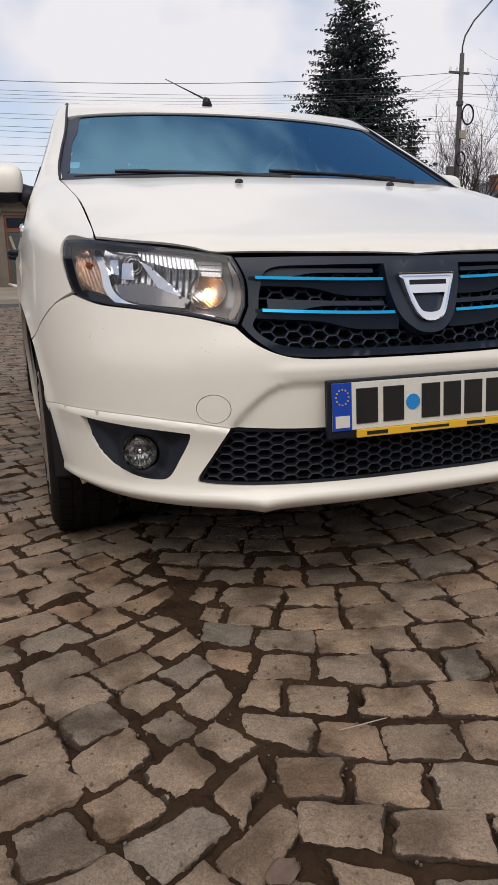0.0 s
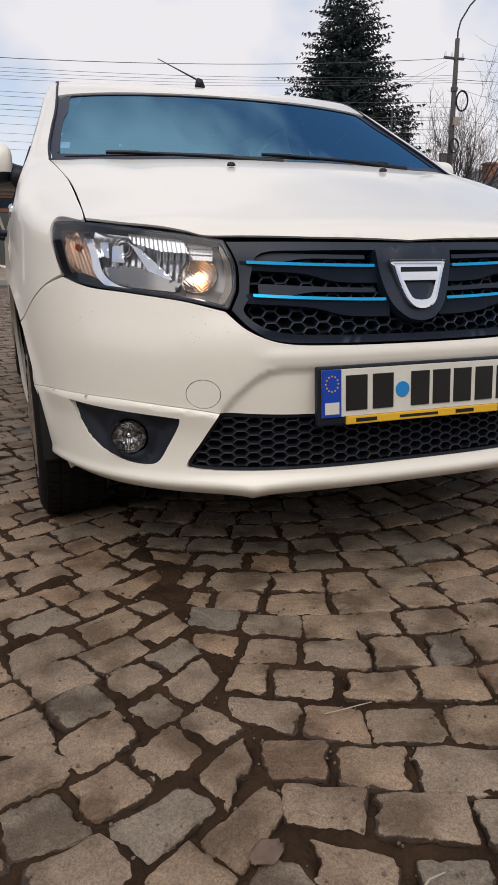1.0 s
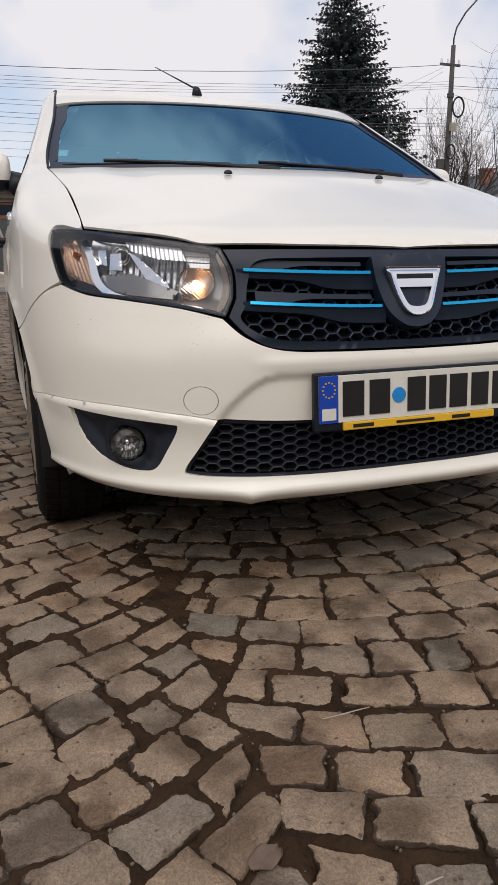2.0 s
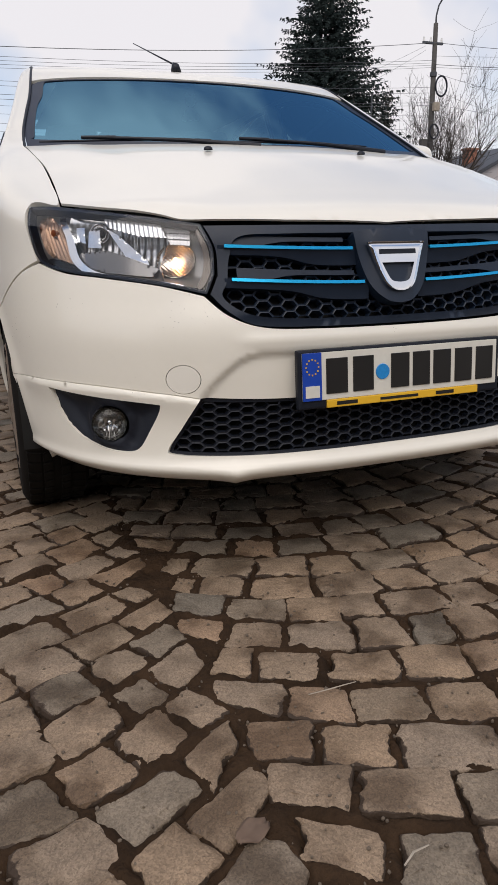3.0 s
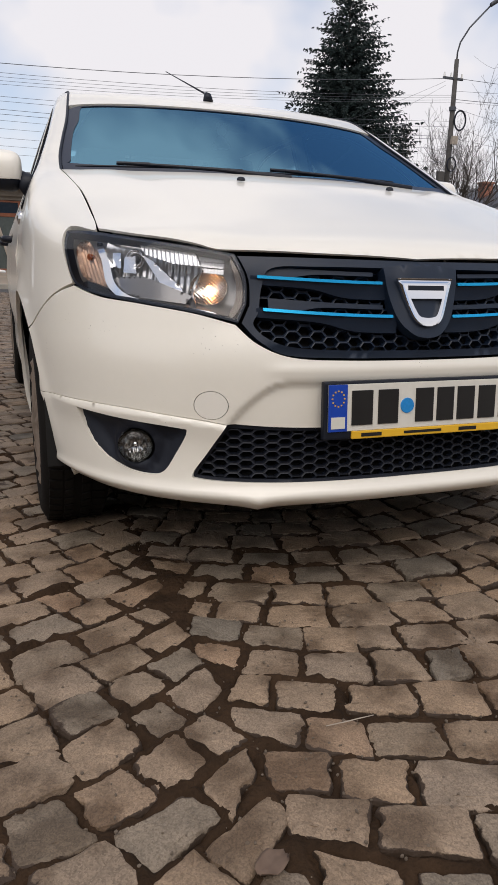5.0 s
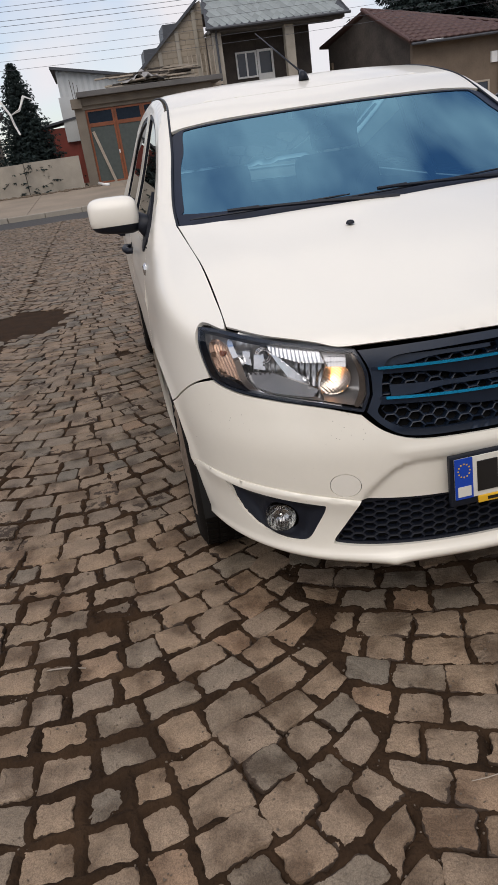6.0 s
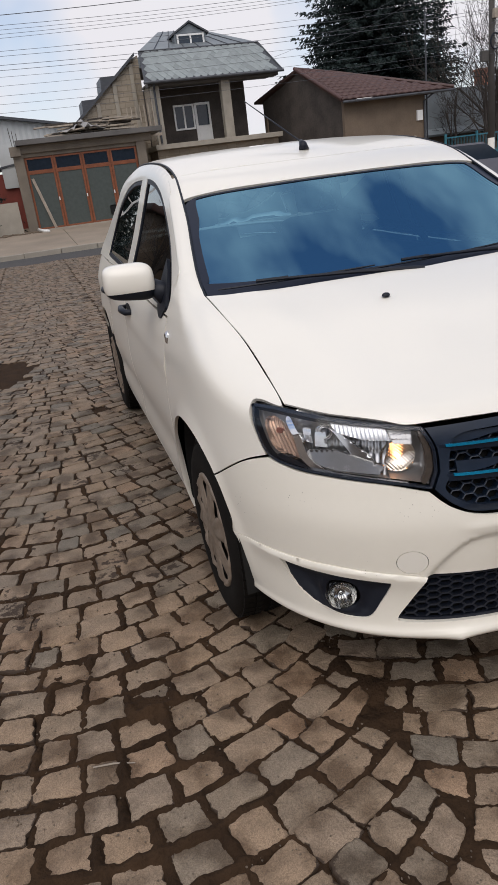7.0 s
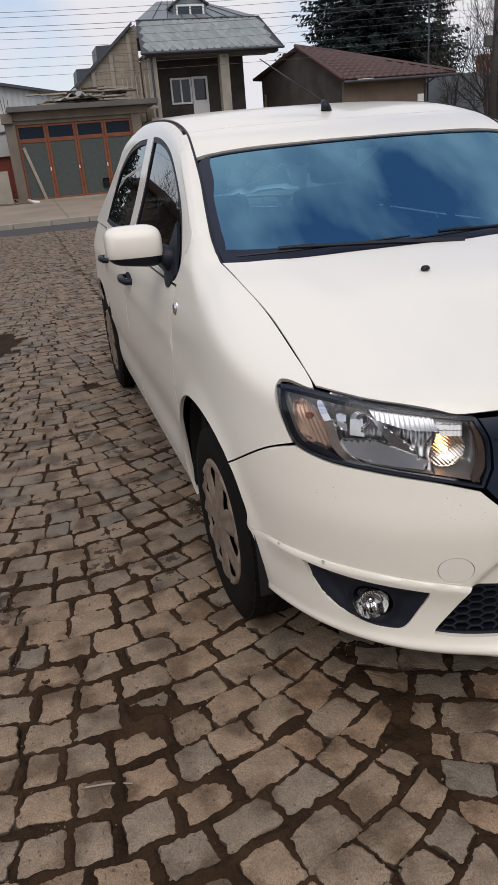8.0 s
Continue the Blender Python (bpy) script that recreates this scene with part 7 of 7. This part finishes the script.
part("shaft", tube(bmesh.new(), [(0, 0, 0), (0, 0, 8.6)], [0.16, 0.11], 12), M_POLE, far_pole, smooth=True)


# ---- trees ----
def spruce(name, at, height, spread, label, seed, dense=1.0):
    r = np.random.default_rng(seed)
    tree = empty(name, label, "tree", at=at)
    part("trunk", tube(bmesh.new(), [(0, 0, 0), (0.03, 0, height * 0.5), (0, 0, height * 0.98)], [height * 0.018, height * 0.011, 0.015], 8), M_BARK, tree)
    at_p, at_out, at_side, at_f = [], [], [], []
    z = height * 0.08
    while z < height * 0.985:
        f = 1 - z / height
        L0 = spread * (f ** 0.72) * (1.0 + 0.10 * r.normal())
        for b in range(max(5, int(15 * dense * (0.4 + f)))):
            a = r.uniform(0, 2 * math.pi)
            L = L0 * r.uniform(0.55, 1.12)
            lift = 0.55 * (1 - f) - 0.12
            n = max(4, int(L / 0.17))
            t = (np.arange(n) + r.uniform(0, 0.9, n)) / n
            t = t[t > 0.1]
            outd = np.array((math.cos(a), math.sin(a), 0))
            p = outd * (L * t)[:, None]
            p[:, 2] = z + L * (lift * t - 0.42 * t * t + 0.26 * t ** 3)
            at_p.append(p)
            at_out.append(np.tile(outd, (len(t), 1)))
            at_side.append(np.tile((-outd[1], outd[0], 0), (len(t), 1)))
            at_f.append(np.full(len(t), f))
        z += height * 0.0125 * r.uniform(0.75, 1.3) / max(0.6, dense)
    P, O, S, fr = (np.repeat(np.concatenate(q), 6, 0) for q in (at_p, at_out, at_side, at_f))
    n = len(P)
    d = O * r.uniform(0.2, 1.0, (n, 1)) + S * r.normal(0, 0.7, (n, 1))
    d[:, 2] += r.uniform(-0.85, 0.10, n)
    d /= np.linalg.norm(d, axis=1, keepdims=True)
    ln = (r.uniform(0.17, 0.38, n) * (0.55 + 0.5 * fr) * max(height, 8) / 16)[:, None]
    c = np.cross(d, r.normal(size=(n, 3)))
    c /= np.linalg.norm(c, axis=1, keepdims=True) + 1e-9
    wd = ln * r.uniform(0.10, 0.19, (n, 1))
    V = np.stack([P, P + d * ln * 0.5 + c * wd, P + d * ln, P + d * ln * 0.5 - c * wd], 1).reshape(-1, 3)
    F = np.arange(4 * n).reshape(-1, 4)
    crown = new("crown", raw_mesh("crown", V, F, M_SPRUCE))
    crown.parent = tree
    return tree


spruce("spruce_tree", (19.95, 40.0, 0), 17.3, 6.5, "tall dark green spruce behind the barn", 3, 1.6)
spruce("spruce_tree", (23.6, 39.0, 0), 9.6, 1.8, "smaller dark spruce beside the tall one", 4, 1.2)
spruce("spruce_tree", (-3.15, 28.0, 0.1), 4.75, 1.55, "small dark conifer behind the low wall", 5, 2.0)
bm = bmesh.new()
tube(bm, [(-3.95, 27.15, 4.1), (-3.72, 26.98, 3.6), (-3.45, 26.9, 3.05), (-3.10, 26.9, 3.2), (-2.87, 26.98, 3.6), (-2.62, 27.0, 3.5)], [0.03, 0.045, 0.05, 0.045, 0.04, 0.03], 7)
tube(bm, [(-3.45, 26.88, 3.05), (-3.38, 26.85, 2.75), (-3.28, 26.8, 2.4)], [0.045, 0.04, 0.025], 7)
for v in bm.verts:
    v.co += Vector(rng.normal(0, 0.02, 3))
tagged(part("garland", bm, M_UPVC), "white tinsel garland draped on the small conifer", "garland")


def bare_tree(at, height, label, seed, depth=5, stems=1):
    r = np.random.default_rng(seed)
    tree = empty("bare_tree", label, "tree", at=at)
    V, F = [], []

    def limb(p, d, ln, rad, lev):
        q = p
        pts, rads = [p], [rad]
        for i in range(3):
            d = d + r.normal(0, 0.10, 3) + np.array((0, 0, 0.05))
            d /= np.linalg.norm(d)
            q = q + d * ln / 3
            pts.append(q)
            rads.append(rad * (1 - 0.13 * (i + 1)))
        up = np.array((0.3, 0.9, 0.1))
        rings = []
        sides = 5 if lev > 2 else 3
        for pt, rd in zip(pts, rads):
            u = np.cross(d, up)
            u /= np.linalg.norm(u)
            v = np.cross(d, u)
            rings.append(len(V))
            for k in range(sides):
                V.append(pt + rd * (u * math.cos(2 * math.pi * k / sides) + v * math.sin(2 * math.pi * k / sides)))
        for a, b in zip(rings, rings[1:]):
            for k in range(sides):
                F.append((a + k, a + (k + 1) % sides, b + (k + 1) % sides, b + k))
        if lev:
            for c in range(3 if lev > 1 else 4):
                s = r.integers(1, 4)
                nd = d + r.normal(0, 0.48, 3) + np.array((0, 0, 0.12))
                nd /= np.linalg.norm(nd)
                limb(pts[s], nd, ln * r.uniform(0.58, 0.85), max(0.006, rads[s] * 0.62), lev - 1)
    for s in range(stems):
        a = r.uniform(0, 6.28)
        d0 = np.array((0.25 * math.cos(a), 0.25 * math.sin(a), 1.0)) if stems > 1 else np.array((0.02, 0, 1.0))
        limb(np.array((0.25 * math.cos(a) * (stems > 1), 0.25 * math.sin(a) * (stems > 1), 0.0)), d0, height * 0.30, height * 0.014, depth)
    ob = new("branchwork", raw_mesh("branchwork", V, F, M_TWIG))
    ob.parent = tree
    return tree


bare_tree((19.3, 28.5, 0), 10.0, "bare branching tree by the street pole", 11, 5, 3)
bare_tree((22.6, 30.5, 0), 11.0, "bare bushy tree behind the fence", 12, 5, 4)
bare_tree((20.6, 33.0, 0), 7.4, "bare thin-branched tree beside the low house", 13, 5, 2)
bare_tree((-7.0, 11.0, 0), 8.0, "bare tree across the yard", 14, 5, 2)
bare_tree((-6.5, 16.5, 0), 8.5, "bare tree across the yard", 15, 5, 2)
bare_tree((-5.6, 30.0, 0), 9.0, "bare tree behind the low wall", 16, 5, 2)
bare_tree((-7.6, 29.5, 0), 9.5, "bare tree behind the low wall", 17, 5, 3)
bare_tree((-10.0, 30.5, 0), 9.5, "bare tree behind the low wall", 18, 5, 3)

# ---- low house, fence and gate on the far corner ----
low_house = empty("low_house", "low house with a grey sheet roof and brick chimneys", "house", at=(0, 33, 0))
part("house_wall", boxed(17.3, 31, 0.4, 8, 0, 2.25), M_PLASTER, low_house)
bm = bmesh.new()
part("roof", prism([(16.9, 2.2), (31.5, 2.2), (31.0, 4.25), (18.9, 4.25)], 0.35, 0.5), M_SHEETROOF, low_house)
poly("roof_slope", [(16.8, 32.9, 2.15), (31.6, 32.9, 2.15), (30.5, 36.5, 4.45), (18.6, 36.5, 4.45)], M_SHEETROOF, low_house, (0, 0.05, -0.1)).matrix_basis = Matrix.Translation((0, -33, 0))
for x, z in ((19.4, 3.2), (23.4, 4.2), (26.6, 4.9)):
    ch = new("chimney")
    ch.parent = low_house
    part("stack", boxed(x, x + 0.6, 1.5, 2.1, z - 1.2, z + 0.85, 0.01), M_BRICK, ch)
    part("chimney_cap", boxed(x - 0.07, x + 0.67, 1.43, 2.17, z + 0.85, z + 0.97, 0.01), M_BRICK, ch)
    part("chimney_foot", boxed(x - 0.1, x + 0.7, 1.4, 2.2, z - 0.45, z - 0.15, 0.02), M_CONC, ch)
pale = empty("pale_house", "pale plastered house gable beyond the bare trees", "house", at=(0, 30, 0))
part("gable_wall", prism([(24.2, 0), (32, 0), (32, 4.0), (28.4, 5.6), (24.2, 3.6)], 2, 8), M_PALEWALL, pale)
part("gable_roof", prism([(23.9, 3.45), (28.4, 5.65), (32.3, 3.9), (32.3, 4.05), (28.4, 5.85), (23.9, 3.65)], 1.8, 8.2), M_DSHEET, pale)

fence = empty("fence", "blue metal fence panels with a wooden lower part", "fence", at=(0, 25.4, 0))
for i in range(6):
    x0 = 15.5 + i * 1.45
    part("fence_post", boxed(x0 - 0.04, x0 + 0.04, -0.04, 0.04, 0, 1.95, 0.006), M_BLUEPAINT, fence)
    part("fence_panel", boxed(x0 + 0.05, x0 + 1.40, -0.012, 0.012, 0.15, 1.15, 0.004), M_BLUEPAINT, fence)
    part("fence_rail", boxed(x0 + 0.05, x0 + 1.40, -0.02, 0.02, 1.78, 1.83), M_BLUEPAINT, fence)
    part("fence_rail", boxed(x0 + 0.05, x0 + 1.40, -0.02, 0.02, 1.17, 1.21), M_BLUEPAINT, fence)
    for j in range(9):
        part("fence_bar", boxed(x0 + 0.14 + 0.14 * j, x0 + 0.165 + 0.14 * j, -0.01, 0.01, 1.21, 1.78), M_BLUEPAINT, fence)
yellow = tagged(part("gas_box", boxed(14.95, 15.45, 25.2, 25.6, 0.2, 1.55, 0.03), M_YELLOW), "yellow gas meter box beside the fence", "meter box")

# unseen blocks to the sides and behind, added to hold off low sky light
for nm, b in (("reflection_block_left", (-15, -11, 3, 22, 0, 4.5)), ("unseen_block_beyond", (-14, -5.2, 32, 38, 0, 3.6)), ("low_sky_block", (-14, 14, -20, -14, 0, 5.6))):
    h = tagged(new(nm), "plain unseen block added to close off low sky light", "house")
    part("wall", boxed(*b), M_PLASTER, h)
    part("roof", boxed(b[0] - 0.4, b[1] + 0.4, b[2] - 0.4, b[3] + 0.4, b[5], b[5] + 0.35, 0.1), M_DTILE, h)

# ---- parked car at the far corner ----
far_car = empty("parked_car", "dark grey parked hatchback with a pale hood", "car", at=(13.0, 20.2, 0), rz=-8)
part("body", prism([(-1.9, 0.25), (1.9, 0.25), (2.0, 0.62), (1.85, 0.86), (0.9, 0.95), (-1.7, 0.98), (-2.0, 0.9), (-2.02, 0.5)], -0.82, 0.82), M_GREYCAR, far_car)
part("cabin", prism([(-1.75, 0.95), (1.0, 0.95), (0.35, 1.42), (-1.2, 1.45)], -0.68, 0.68), M_DGLASS, far_car)
part("roof", prism([(-1.25, 1.43), (0.38, 1.40), (0.25, 1.48), (-1.1, 1.50)], -0.64, 0.64), M_GREYCAR, far_car)
for x in (-1.25, 1.25):
    for y in (-0.75, 0.75):
        bm = lathe([(0.0, -0.09), (0.30, -0.09), (0.31, 0.0), (0.30, 0.09), (0.0, 0.09)], 24, "y")
        bmesh.ops.transform(bm, matrix=Matrix.Translation((x, y, 0.31)), verts=bm.verts)
        part("wheel", bm, M_RUBBER, far_car)

# ---- litter ----
def on_ground(name, pts, r, mt, label, cat):
    return tagged(part(name, tube(bmesh.new(), pts, r, 5), mt), label, cat)


on_ground("twig", [(-0.434, -0.423, 0.006), (-0.40, -0.428, 0.010), (-0.371, -0.427, 0.010), (-0.34, -0.423, 0.007)], [0.0009, 0.0012, 0.0011, 0.0008], M_PALEWOOD, "pale dry twig on the setts", "twig")
on_ground("twig", [(-0.471, -0.78, 0.006), (-0.451, -0.77, 0.010), (-0.424, -0.765, 0.006)], [0.0012, 0.0016, 0.001], M_PALEWOOD, "short pale dry twig in a joint", "twig")
on_ground("twig", [(-1.354, 0.261, 0.006), (-1.30, 0.248, 0.010), (-1.246, 0.23, 0.007)], [0.002, 0.0026, 0.0015], M_PALEWOOD, "pale dry stem on the setts", "twig")
pb = bmesh.new()
bmesh.ops.create_icosphere(pb, subdivisions=1, radius=1.0)
ball = np.array([v.co[:] for v in pb.verts])
ball_f = np.array([[v.index for v in f.verts] for f in pb.faces])
pb.free()
n = 5200
at = np.stack([rng.uniform(-2.2, 0.7, n), rng.uniform(-0.98, 1.3, n), rng.uniform(-0.001, 0.004, n)], -1)
size = rng.uniform(0.0009, 0.0036, (n, 1, 1)) ** 1.0 * rng.uniform(0.6, 1.3, (n, 1, 3))
V = (ball[None] * rng.uniform(0.75, 1.2, (n, len(ball), 1)) * size + at[:, None]).reshape(-1, 3)
F = (ball_f[None] + (np.arange(n) * len(ball))[:, None, None]).reshape(-1, 3)
tagged(new("grit", raw_mesh("grit", V.tolist(), F.tolist(), M_SOIL2)), "pale loose grit in the joints", "gravel", kind="stuff")
lf = bmesh.new()
bmesh.ops.create_grid(lf, x_segments=6, y_segments=6, size=0.5)
for v in lf.verts:
    x, y = v.co.x, v.co.y
    w = 0.055 * (1 - (2 * abs(x)) ** 2 * 0.7)
    v.co = Vector((x * 0.055, y * w * 0.75, 0.006 + 0.008 * abs(y) + 0.003 * math.sin(11 * x) + 0.002 * math.sin(23 * y)))
r = bmesh.ops.extrude_face_region(lf, geom=list(lf.faces))
bmesh.ops.translate(lf, verts=[g for g in r["geom"] if isinstance(g, bmesh.types.BMVert)], vec=(0, 0, -0.001))
bmesh.ops.transform(lf, matrix=Matrix.Translation((-0.63, -0.66, 0)) @ pose(0, 0, 0, 0, 0, 25), verts=lf.verts)
tagged(part("dry_leaf", lf, M_DRYLEAF, smooth=True), "curled brown dry leaf on a sett", "leaf")

# ---- the nearest setts, one by one ----
paving = tagged(new("sett_paving"), "worn granite setts in earth joints, brown and grey", "paving", kind="structure")
for mid, quad, dz in near_setts:
    c, V, F, rim = sett_mesh(quad, True, shape_rng)
    o = new("sett", raw_mesh("sett", V, F, M_STONE, rim=rim))
    o.parent = paving
    o.matrix_basis = Matrix.Translation((c[0], c[1], dz))
